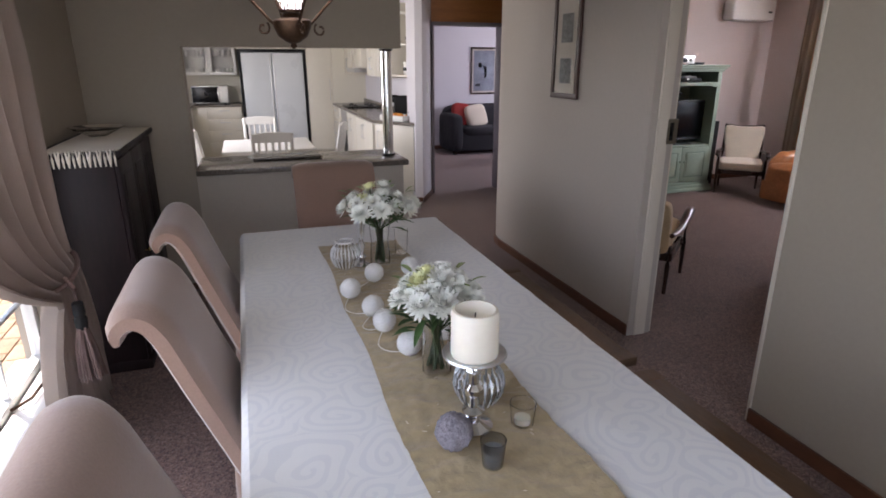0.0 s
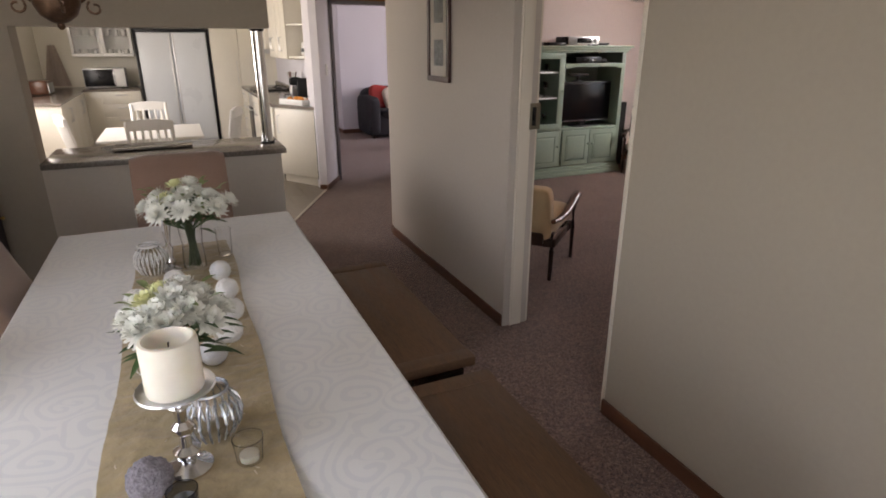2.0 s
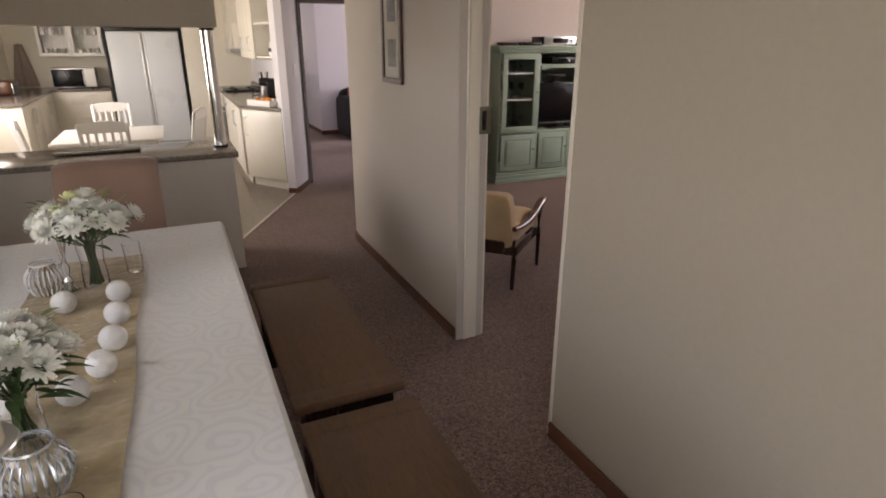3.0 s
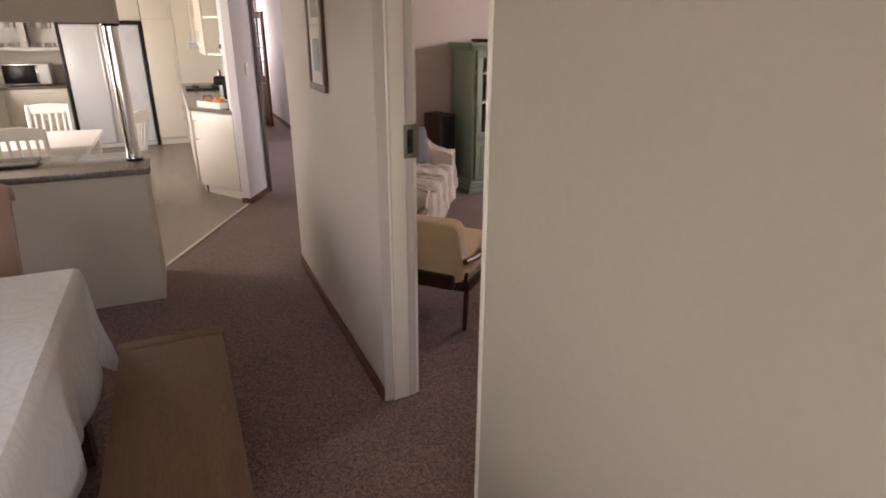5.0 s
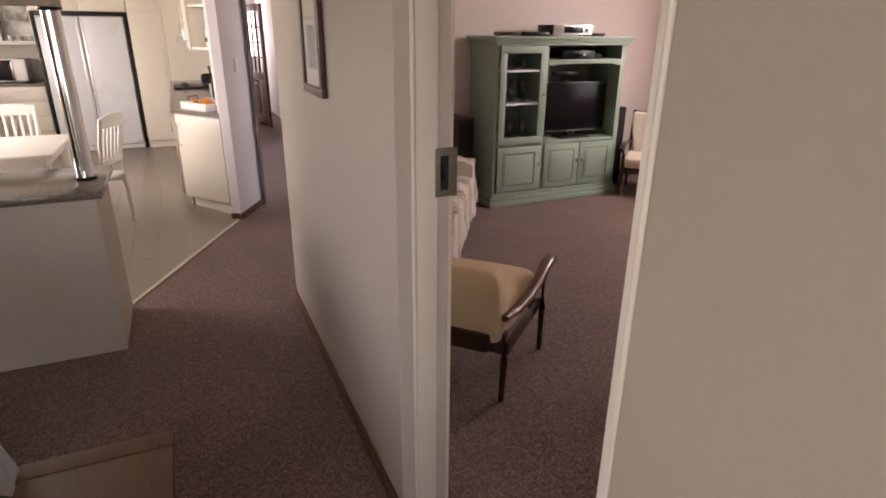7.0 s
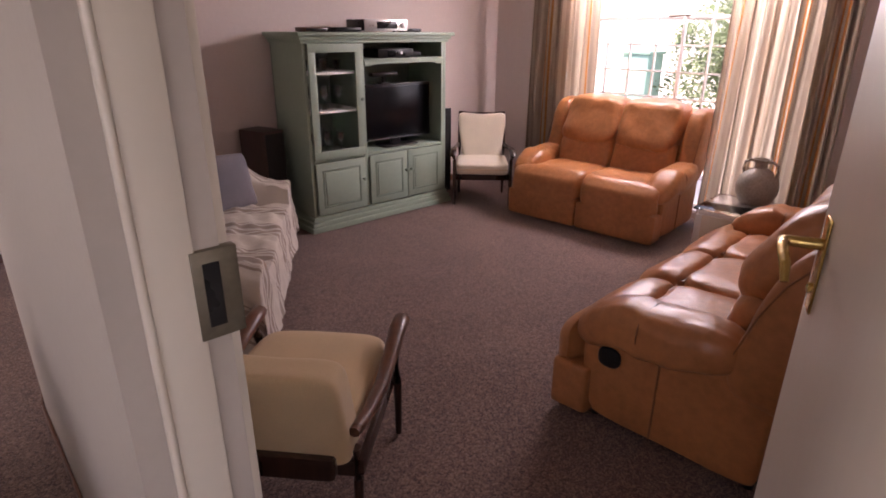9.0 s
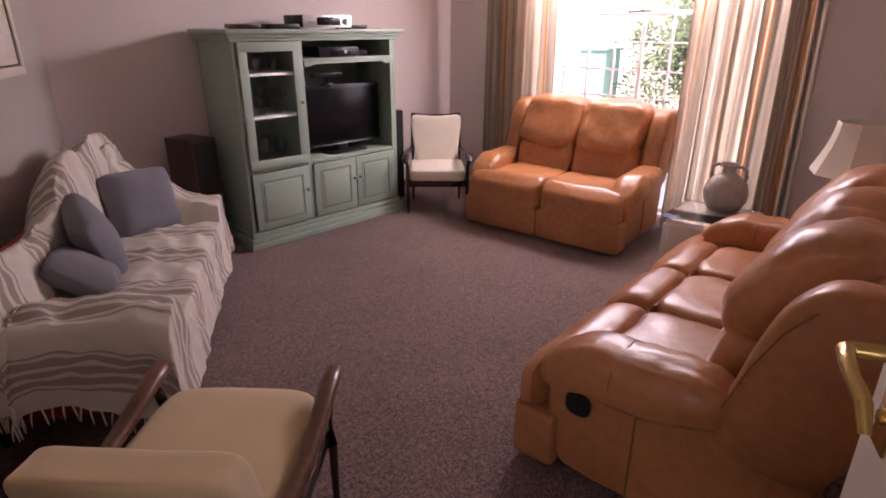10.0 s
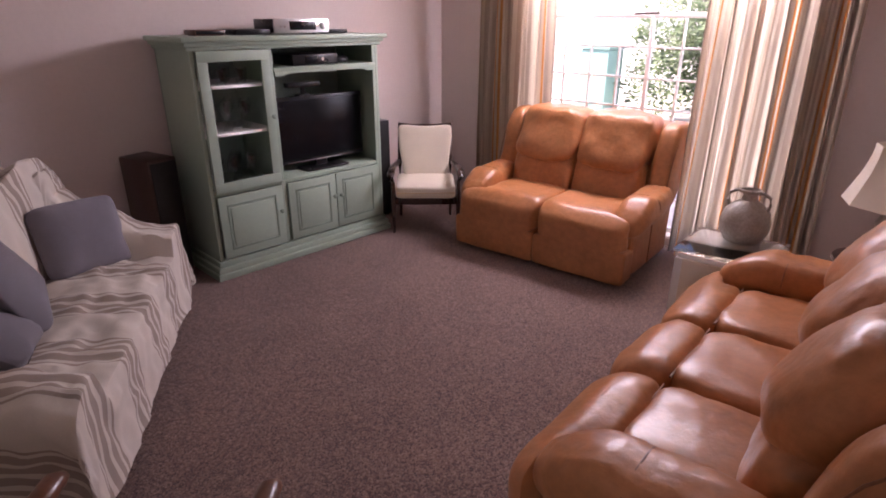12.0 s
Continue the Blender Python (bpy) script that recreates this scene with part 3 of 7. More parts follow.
def recliner(name, label, m, length, seats, arm, low, rows):
    """A leather reclining sofa. Its front looks along +y, it runs along x from 0, its back foot is at y 0.
    rows: 2 for seats quilted in a front and a rear pad, 1 for a single pad."""
    s = thing(name, label, "sofa", m)
    D = 0.96
    back = -0.09 if rows == 2 else 0.0
    part("base", puff(0.04, length - 0.04, 0.10, D - 0.10, 0.045, 0.32, 14, 5), LEATHER, s)
    w = (length - 2 * arm) / seats

    def creased(o, amp=0.004):
        return amp * (noise.noise(Vector((o.x * 34, o.y * 9, o.z * 9))) + noise.noise(Vector((o.x * 12, o.y * 30, o.z * 26))))

    for k, x in enumerate((0.0, length - arm)):
        def panel(o):
            return Vector((o.x, o.y - 0.05 * smoothstep(0.25, 0.05, o.z) * (o.y > 0.5), o.z))
        part("arm_panel", puff(x + 0.015, x + arm - 0.015, 0.12, 0.85, 0.045, 0.50 - low, 12, 8, 0.006, 7, shape=panel), LEATHER, s)
        part("panel_seam", tube([(x + (0.012 if k == 0 else arm - 0.012), 0.52, z) for z in (0.06, 0.2, 0.34, 0.46 - low)], 0.004, 6), LEATHER_D, s)
        x0, x1 = (x - 0.055, x + arm + 0.015) if k == 0 else (x - 0.015, x + arm + 0.055)
        z0, z1 = 0.405 - low, 0.615 - low
        def bend(o):
            drop = -0.075 * smoothstep(0.66, 0.92, o.y) + 0.022 * smoothstep(0.5, 0.26, o.y) - 0.012 * math.exp(-((o.y - 0.60) / 0.014) ** 2)
            return Vector((o.x, o.y, o.z + drop + creased(o)))
        a = part("armrest", puff(x0, x1, 0.24, 0.90, z0, z1, 2.9, 24, 0.010, 8, shape=bend), LEATHER, s)
        ring = half_ring((x0 + x1) / 2, (z0 + z1) / 2, (x1 - x0) / 2 - 0.002, (z1 - z0) / 2 - 0.013, 0.60, 2.9, -12, 192)
        part("arm_seam", tube(ring, 0.0035, 6), LEATHER_D, a)
    if rows == 2:
        part("recline_lever", puff(-0.006, 0.03, 0.675, 0.775, 0.305, 0.395, 2.6, 8), BLACK, s, "black plastic recline lever cup")
    for i in range(seats):
        x0 = arm + i * w
        ends = (i == 0, i == seats - 1)
        def tee(o, x0=x0, ends=ends):
            k = smoothstep(0.84, 0.91, o.y) * (arm - 0.012 + (0.028 if rows == 2 else 0.0))
            dx = -k * (x0 + w - o.x) / w * ends[0] + k * (o.x - x0) / w * ends[1]
            fall = 0.055 * smoothstep(0.86, 0.99, o.y)
            return Vector((o.x + dx, o.y, o.z - fall * (o.z > 0.3) + creased(o, 0.003)))
        if rows == 2:
            c = part("seat", puff(x0 + 0.002, x0 + w - 0.002, 0.22, 0.765, 0.25, 0.478, 5.5, 18, 0.010, 8, shape=tee), LEATHER, s)
            part("seat_front", puff(x0 + 0.002, x0 + w - 0.002, 0.735, 1.0, 0.235, 0.474, 4.5, 20, 0.010, 8, shape=tee), LEATHER, s)
            part("seat_seam", tube([(x0 + 0.03 + (w - 0.06) * j / 8, 0.75, 0.447) for j in range(9)], 0.0045, 6), LEATHER_D, c)
        else:
            c = part("seat", puff(x0 + 0.002, x0 + w - 0.002, 0.30, 0.982, 0.248, 0.486, 7.0, 24, 0.014, 6, shape=tee), LEATHER, s)
        over = 0.028 if rows == 2 else 0.0
        fa, fb = (0.012 - over if ends[0] else x0 + 0.002), (length - 0.012 + over if ends[1] else x0 + w - 0.002)
        part("footrest", puff(fa, fb, 0.80, D + 0.016, 0.03, 0.262, 16, 12, 0.006, 6), LEATHER, s)
        def lean(o):
            return Vector((o.x, o.y - 0.30 * max(0.0, o.z - 0.42), o.z + creased(o, 0.006)))
        part("lumbar_cushion", puff(x0 + 0.004, x0 + w - 0.004, 0.27 + back, (0.54 if rows == 2 else 0.50) + back, 0.40, 0.74, 3.0 if rows == 2 else 4.5, 20, 0.014, 9, shape=lean), LEATHER, s)
        def swell(o):
            q = lean(o)
            return Vector((q.x, q.y + 0.05 * smoothstep(0.95, 0.70, o.z) * (o.y > 0.33 + back), q.z))
        part("head_cushion", puff(x0 - 0.002, x0 + w + 0.002, 0.16 + back, (0.56 if rows == 2 else 0.49) + back, 0.60 if rows == 2 else 0.64, 1.045, 2.5 if rows == 2 else 4.6, 24, 0.016, 8, shape=swell), LEATHER, s)

    def lean2(o):
        return Vector((o.x, o.y - 0.27 * max(0.0, o.z - 0.32), o.z + creased(o, 0.004)))
    part("back_shell", puff(0.05, length - 0.05, 0.08 + back, 0.30 + back, 0.10, 0.985, 9, 10, 0.006, shape=lean2), LEATHER, s)
    for k, x in enumerate((0.0, length - arm + 0.03)):
        wing = part("back_wing", puff(x - 0.012, x + arm - 0.018, 0.085 + back, 0.44 + back, 0.36, 1.0, 3.8, 18, 0.012, 7, shape=lean2), LEATHER, s)
        xe = x + 0.0 if k == 0 else x + arm - 0.03
        part("wing_seam", tube([lean2(Vector((xe, y + back, z))) for y, z in ((0.435, 0.50), (0.43, 0.60), (0.425, 0.72), (0.40, 0.85), (0.36, 0.93))], 0.0035, 6), LEATHER_D, wing)
    for x in (0.10, length - 0.10):
        for y in (0.16, D - 0.16):
            part("foot", lathe([(0.022, 0), (0.024, 0.05)], 10, m=Matrix.Translation((x, y, 0))), BLACK, s)
    return s


recliner("leather_sofa", "worn tan leather three-seat reclining sofa", pose(3.975, 1.925, 0, 0, 0, 3.5), 1.95, 3, 0.19, 0.0, 2)
recliner("leather_loveseat", "tan leather two-seat recliner beneath the window", pose(7.04, 3.68, 0, 0, 0, 95.3), 1.40, 2, 0.17, 0.03, 1)


def armchair(m, cloth, label, group="wooden armchairs"):
    """A low armchair; its front looks along +y; centre between the legs at 0."""
    c = thing("armchair", label, "armchair", m, group)
    for sx in (-1, 1):
        x = 0.285 * sx
        part("leg", tube([(x, 0.27, 0), (x, 0.27, 0.25), (x, 0.265, 0.43), (x * 1.01, 0.25, 0.465)], [0.013, 0.017, 0.019, 0.017], 10), DARKWOOD, c)
        part("leg", tube([(x * 0.88, -0.26, 0), (x * 0.88, -0.24, 0.22), (x * 0.88, -0.26, 0.36)], [0.014, 0.018, 0.018], 10), DARKWOOD, c)
        part("side_rail", box(x * 0.93 - 0.011, x * 0.93 + 0.011, -0.26, 0.28, 0.25, 0.31, 0.005), DARKWOOD, c)
        ys = [0.36, 0.33, 0.25, 0.12, -0.04, -0.18, -0.30]
        zs = [0.495, 0.508, 0.502, 0.470, 0.445, 0.44, 0.45]
        xs = [1.05, 1.04, 1.03, 1.03, 1.02, 0.98, 0.92]
        part("armrest", tube([(x * k, y, z) for k, y, z in zip(xs, ys, zs)], [0.016, 0.026, 0.027, 0.024, 0.021, 0.019, 0.016], 12, flat=1.25), BROWNWOOD, c)
    part("front_rail", box(-0.28, 0.28, 0.255, 0.28, 0.24, 0.30, 0.005), DARKWOOD, c)
    part("rear_rail", box(-0.25, 0.25, -0.27, -0.245, 0.25, 0.31, 0.005), DARKWOOD, c)
    part("seat", puff(-0.275, 0.25, -0.24, 0.34, 0.30, 0.445, 6, 10, 0.004), cloth, c)
    def lean(o):
        return Vector((o.x * (1 - 0.05 * max(0, o.z - 0.4)), o.y - 0.30 * max(0.0, o.z - 0.34), o.z + 0.02 * (o.x / 0.24) ** 2 * smoothstep(0.6, 0.8, o.z)))
    part("backrest", puff(-0.275, 0.25, -0.30, -0.165, 0.30, 0.69, 9, 12, 0.004, shape=lean), cloth, c)
    part("back_frame", puff(-0.22, 0.20, -0.325, -0.285, 0.27, 0.36, 12, 6, shape=lean), DARKWOOD, c)
    return c


armchair(pose(2.89, 3.24, 0, 0, 0, -48.5), CREAM, "cream upholstered armchair with curved brown wooden arms")
def wooden_armchair(m, label):
    """An open wooden armchair with a loose seat cushion and a loose back cushion; its front looks along +y."""
    c = thing("armchair", label, "armchair", m, "wooden armchairs")
    for sx in (-1, 1):
        x = 0.268 * sx
        part("leg", tube([(x, 0.23, 0), (x, 0.23, 0.28), (x, 0.235, 0.43), (x, 0.225, 0.50)], [0.012, 0.018, 0.017, 0.015], 10), DARKWOOD, c)
        part("back_post", tube([(x * 0.84, -0.23, 0), (x * 0.84, -0.20, 0.24), (x * 0.84, -0.24, 0.50), (x * 0.84, -0.335, 0.80)], [0.012, 0.018, 0.018, 0.012], 10), DARKWOOD, c)
        part("side_rail", box(x * 0.95 - 0.011, x * 0.95 + 0.011, -0.22, 0.24, 0.255, 0.305, 0.005), DARKWOOD, c)
        part("armrest", tube([(x * 1.04, 0.275, 0.462), (x * 1.06, 0.285, 0.492), (x * 1.05, 0.25, 0.520), (x * 1.03, 0.12, 0.525), (x, -0.05, 0.505), (x * 0.9, -0.20, 0.50), (x * 0.86, -0.262, 0.51)],
                             [0.012, 0.020, 0.024, 0.022, 0.019, 0.018, 0.015], 12, flat=1.3), DARKWOOD, c)
    part("front_rail", box(-0.262, 0.262, 0.218, 0.242, 0.245, 0.305, 0.006), DARKWOOD, c)
    part("rear_rail", box(-0.222, 0.222, -0.222, -0.20, 0.255, 0.305, 0.005), DARKWOOD, c)
    part("top_rail", tube([(-0.235, -0.335, 0.815), (-0.1, -0.345, 0.795), (0.1, -0.345, 0.795), (0.235, -0.335, 0.815)], [0.014, 0.018, 0.018, 0.014], 10), DARKWOOD, c)
    def dome(o):
        return Vector((o.x, o.y, o.z + 0.018 * (1 - (o.x / 0.25) ** 2) * (1 - (o.y / 0.26) ** 2) * (o.z > 0.36)))
    part("seat_cushion", puff(-0.248, 0.248, -0.22, 0.265, 0.298, 0.405, 9, 12, 0.004, shape=dome), CREAM_W, c)
    part("piping", tube([(-0.24, 0.262, 0.352), (0, 0.268, 0.352), (0.24, 0.262, 0.352)], 0.004, 6), CREAM, c)
    def lean(o):
        k = max(0.0, o.z - 0.38)
        return Vector((o.x * (0.86 + 0.24 * min(1, k / 0.4)), o.y - 0.33 * k, o.z + 0.022 * (o.x / 0.22) ** 2 * smoothstep(0.62, 0.8, o.z)))
    part("back_cushion", puff(-0.222, 0.222, -0.215, -0.115, 0.39, 0.80, 8, 12, 0.005, shape=lean), CREAM_W, c)
    return c


wooden_armchair(pose(6.14, 5.51, 0, 0, 0, 136), "open dark wooden armchair with pale loose cushions in the corner")


def media_cabinet():
    X0, X1, Y0, Y1 = 4.34, 5.80, 5.68, 6.20
    c = thing("media_cabinet", "mint green painted television cabinet with a glazed door", "cabinet", pose(0, 0, 0))
    part("side_panel", box(X0, X0 + 0.025, Y0, Y1 - 0.016, 0.10, 1.5, 0.002), MINT, c)
    part("side_panel", box(X1 - 0.025, X1, Y0, Y1 - 0.016, 0.10, 1.5, 0.002), MINT, c)
    part("back_panel", box(X0, X1, Y1 - 0.015, Y1, 0.10, 1.5), INSIDE_SHADED, c)
    part("divider", box(4.87, 4.895, Y0 + 0.004, Y1 - 0.016, 0.601, 1.494, 0.002), MINT, c)
    part("television_deck", box(X0 + 0.026, X1 - 0.026, Y0 + 0.004, Y1 - 0.016, 0.575, 0.60, 0.002), MINT, c)
    part("bottom_board", box(X0 + 0.026, X1 - 0.026, Y0 + 0.004, Y1 - 0.016, 0.127, 0.145, 0.002), MINT, c)
    part("stile", box(4.86, 4.90, Y0 - 0.001, Y0 + 0.003, 0.13, 0.60, 0.001), MINT, c)
    part("stile", box(5.745, X1 - 0.027, Y0 - 0.001, Y0 + 0.02, 0.146, 1.494, 0.002), MINT, c)
    for z0, z1, o in ((0.0, 0.045, 0.045), (0.045, 0.085, 0.032), (0.085, 0.125, 0.014)):
        part("plinth", box(X0 - o, X1 + o, Y0 - o, Y1, z0, z1, 0.006), MINT, c, "stepped moulded plinth")
    for z0, z1, o in ((1.495, 1.52, 0.018), (1.52, 1.545, 0.036), (1.545, 1.575, 0.058)):
        part("cornice", box(X0 - o, X1 + o, Y0 - o, Y1, z0, z1, 0.006), MINT, c)
    def apron():
        bm = box(4.895, X1 - 0.026, Y0 - 0.004, Y1 - 0.016, 1.345, 1.368, 0.003)
        n = 24
        low = []
        for i in range(n + 1):
            t = i / n
            x = 4.90 + (5.745 - 4.90) * t
            low.append((x, 1.312 if min(t, 1 - t) < 0.05 else 1.328 + 0.004 * math.cos(t * 30) * (min(t, 1 - t) < 0.12)))
        for (xa, za), (xb, zb) in zip(low, low[1:]):
            box(xa, xb + 0.0005, Y0 - 0.003, Y0 + 0.012, min(za, zb), 1.346, 0, bm)
        return bm
    part("shelf", apron(), MINT, c, "shaped shelf over the television")

    def panel_door(x0, x1, z0, z1, knob_x, knob_z):
        d = part("door", box(x0, x1, Y0 - 0.020, Y0 - 0.001, z0, z1, 0.004), MINT, c)
        bm = bmesh.new()
        w = 0.055
        for a, b, e, f in ((x0 + w, x1 - w, z0 + w, z0 + w + 0.012), (x0 + w, x1 - w, z1 - w - 0.012, z1 - w), (x0 + w, x0 + w + 0.012, z0 + w, z1 - w), (x1 - w - 0.012, x1 - w, z0 + w, z1 - w)):
            box(a, b, Y0 - 0.024, Y0 - 0.019, e, f, 0.002, bm)
        part("moulding", bm, MINT_D, d)
        bm = box(x0 + w + 0.022, x1 - w - 0.022, Y0 - 0.027, Y0 - 0.018, z0 + w + 0.022, z1 - w - 0.022, 0.006)
        part("raised_panel", bm, MINT, d)
        knob(d, knob_x, knob_z)
        return d

    def knob(d, x, z):
        part("knob", lathe([(0.006, 0), (0.006, 0.012), (0.015, 0.018), (0.016, 0.026), (0.008, 0.032)], 12, m=Matrix.Translation((x, Y0 - 0.020, z)) @ Matrix.Rotation(radians(90), 4, "X")), MINT_D, d)

    panel_door(4.375, 4.855, 0.14, 0.572, 4.825, 0.39)
    panel_door(4.905, 5.318, 0.14, 0.572, 5.29, 0.40)
    panel_door(5.325, 5.74, 0.14, 0.572, 5.352, 0.40)
    bm = bmesh.new()
    x0, x1, z0, z1 = 4.372, 4.862, 0.602, 1.492
    w = 0.065
    for a, b, e, f in ((x0, x1, z0, z0 + w), (x0, x1, z1 - w, z1), (x0, x0 + w, z0 + w - 0.001, z1 - w + 0.001), (x1 - w, x1, z0 + w - 0.001, z1 - w + 0.001)):
        box(a, b, Y0 - 0.021, Y0 - 0.001, e, f, 0.003, bm)
    gd = part("glazed_door", bm, MINT, c)
    part("pane", box(x0 + w - 0.004, x1 - w + 0.004, Y0 - 0.012, Y0 - 0.009, z0 + w - 0.004, z1 - w + 0.004), PANE, gd, smooth=False).visible_shadow = False
    knob(gd, 4.84, 1.06)
    for z in (0.96, 1.26):
        part("shelf", box(X0 + 0.03, 4.868, Y0 + 0.02, Y1 - 0.02, z, z + 0.018, 0.002), WHITEP, c, "white inner shelf")
    return c


media_cabinet()


def wine_glass():
    return lathe([(0.032, 0), (0.030, 0.003), (0.004, 0.008), (0.004, 0.075), (0.018, 0.09), (0.034, 0.12), (0.036, 0.15), (0.030, 0.185)], 14, wall=0.0012)


def tumbler():
    return lathe([(0.026, 0), (0.028, 0.01), (0.034, 0.09)], 14, wall=0.0016)


def glassware():
    rng = random.Random(4)
    first = {}
    for z, kind, n in ((0.600, 0, 14), (0.978, 0, 14), (1.278, 1, 14)):
        for i in range(n):
            x, y = 4.42 + 0.40 * ((i * 0.37) % 1.0), 5.76 + 0.34 * i / n
            name = "tumbler" if kind else "wine_glass"
            m = pose(x, y, z + 0.0005, 0, 0, rng.uniform(0, 360))
            if name not in first:
                first[name] = single(name, tumbler() if kind else wine_glass(), GLASS, "clear stemless tumbler on a cabinet shelf" if kind else "clear stemmed wine glass on a cabinet shelf", "glass", m, "glasses in the cabinet")
            else:
                copy_thing(first[name], m)


glassware()


def television():
    t = thing("television", "black flat-screen television on a swivel foot", "television", pose(5.33, 5.83, 0.602, 0, 0, -2))
    part("casing", box(-0.395, 0.395, 0.0, 0.055, 0.055, 0.545, 0.010), BLACK, t)
    part("screen", box(-0.372, 0.372, -0.003, 0.0005, 0.085, 0.52, 0.001), SCREEN, t)
    part("trim_strip", box(-0.30, 0.30, -0.004, 0.0005, 0.062, 0.068, 0.001), SILVER, t)
    part("neck", box(-0.05, 0.05, 0.01, 0.04, 0.008, 0.07, 0.006), BLACK, t)
    part("foot", puff(-0.20, 0.20, -0.10, 0.10, 0.0, 0.014, 6, 6), BLACK, t)
    return t


television()


def boxes_on_cabinet():
    Z = 1.575
    a = thing("amplifier", "silver amplifier with a round volume knob on top of the cabinet", "amplifier", pose(5.22, 5.93, Z, 0, 0, -3))
    part("casing", box(-0.215, 0.215, -0.14, 0.15, 0.012, 0.10, 0.004), BLACK, a)
    part("front_panel", box(-0.217, 0.217, -0.152, -0.139, 0.010, 0.102, 0.004), SILVER, a)
    part("display", box(-0.10, 0.11, -0.1535, -0.1515, 0.028, 0.085, 0.001), SCREEN, a)
    part("volume_knob", lathe([(0.026, 0), (0.025, 0.018), (0.020, 0.021)], 18, m=Matrix.Translation((0.165, -0.152, 0.056)) @ Matrix.Rotation(radians(90), 4, "X")), SILVER, a)
    for x in (-0.17, -0.14):
        part("button", lathe([(0.006, 0), (0.006, 0.006)], 10, m=Matrix.Translation((x, -0.152, 0.05)) @ Matrix.Rotation(radians(90), 4, "X")), CHROME, a)
    for x in (-0.18, 0.18):
        part("foot", lathe([(0.015, 0), (0.015, 0.012)], 10, m=Matrix.Translation((x, 0.0, 0))), BLACK, a)
    for x, w, d, h, mt, lab in ((4.56, 0.20, 0.16, 0.035, BROWNWOOD, "reddish brown wooden box lying on the cabinet"), (4.85, 0.25, 0.18, 0.036, BLACK, "flat black disc player lying on the cabinet"), (5.55, 0.17, 0.15, 0.03, BLACK, "small black set-top box on the cabinet")):
        t = thing("media_box", lab, "media box", pose(x, 5.90, Z))
        part("casing", box(-w / 2, w / 2, -d / 2, d / 2, 0.004, h, 0.003), mt, t)
        part("front_panel", box(-w / 2 + 0.006, w / 2 - 0.006, -d / 2 - 0.003, -d / 2 + 0.001, 0.008, h - 0.006, 0.001), BLACK, t)
        part("foot", box(-w / 2 + 0.01, w / 2 - 0.01, -d / 2 + 0.02, d / 2 - 0.02, 0, 0.005), BLACK, t)
    p = thing("disc_player", "black disc player with a lit dial on the upper shelf", "disc player", pose(5.27, 5.86, 1.368))
    part("casing", box(-0.19, 0.19, -0.13, 0.13, 0.006, 0.075, 0.004), BLACK, p)
    part("front_panel", box(-0.09, 0.10, -0.134, -0.129, 0.014, 0.066, 0.003), SCREEN, p)
    part("dial", lathe([(0.012, 0), (0.011, 0.006)], 14, m=Matrix.Translation((0.055, -0.134, 0.040)) @ Matrix.Rotation(radians(90), 4, "X")), SILVER, p)
    part("foot", box(-0.17, 0.17, -0.10, 0.10, 0, 0.007), BLACK, p)
    k = thing("camera_bar", "black sensor bar on a tilting stand above the television", "sensor", pose(5.22, 5.86, 1.145))
    part("bar", box(-0.14, 0.14, -0.03, 0.03, 0.065, 0.10, 0.008), BLACK, k)
    part("stand", tube([(0, 0, 0.004), (0, 0, 0.07)], 0.018, 10), BLACK, k)
    part("foot", box(-0.05, 0.05, -0.035, 0.035, 0, 0.016, 0.005), BLACK, k)
    g = thing("game_pad", "small black games controller on the upper shelf", "controller", pose(5.56, 5.84, 1.368))
    part("grip", puff(-0.07, 0.07, -0.04, 0.04, 0.0, 0.05, 2.6, 6), BLACK, g)
    for x in (-0.03, 0.03):
        part("stick", lathe([(0.008, 0.045), (0.010, 0.06)], 10, m=Matrix.Translation((x, 0, 0))), BLACK, g)


boxes_on_cabinet()


def loudspeaker(m, w, d, h, mat, label):
    s = thing("loudspeaker", label, "loudspeaker", m, "floor loudspeakers")
    part("casing", box(-w / 2, w / 2, -d / 2, d / 2, 0.015, h, 0.008), mat, s)
    part("grille", box(-w / 2 + 0.012, w / 2 - 0.012, -d / 2 - 0.012, -d / 2 + 0.001, 0.06, h - 0.02, 0.006), BLACKM, s)
    part("foot", box(-w / 2 + 0.02, w / 2 - 0.02, -d / 2 + 0.02, d / 2 - 0.02, 0, 0.016), BLACK, s)


loudspeaker(pose(4.115, 6.04, 0, 0, 0, 14), 0.205, 0.30, 0.84, SPEAKERW, "dark wooden floor loudspeaker beside the mint cabinet")
loudspeaker(pose(6.02, 6.06, 0, 0, 0, -8), 0.20, 0.26, 0.86, BLACK, "slim black floor loudspeaker behind the corner armchair")


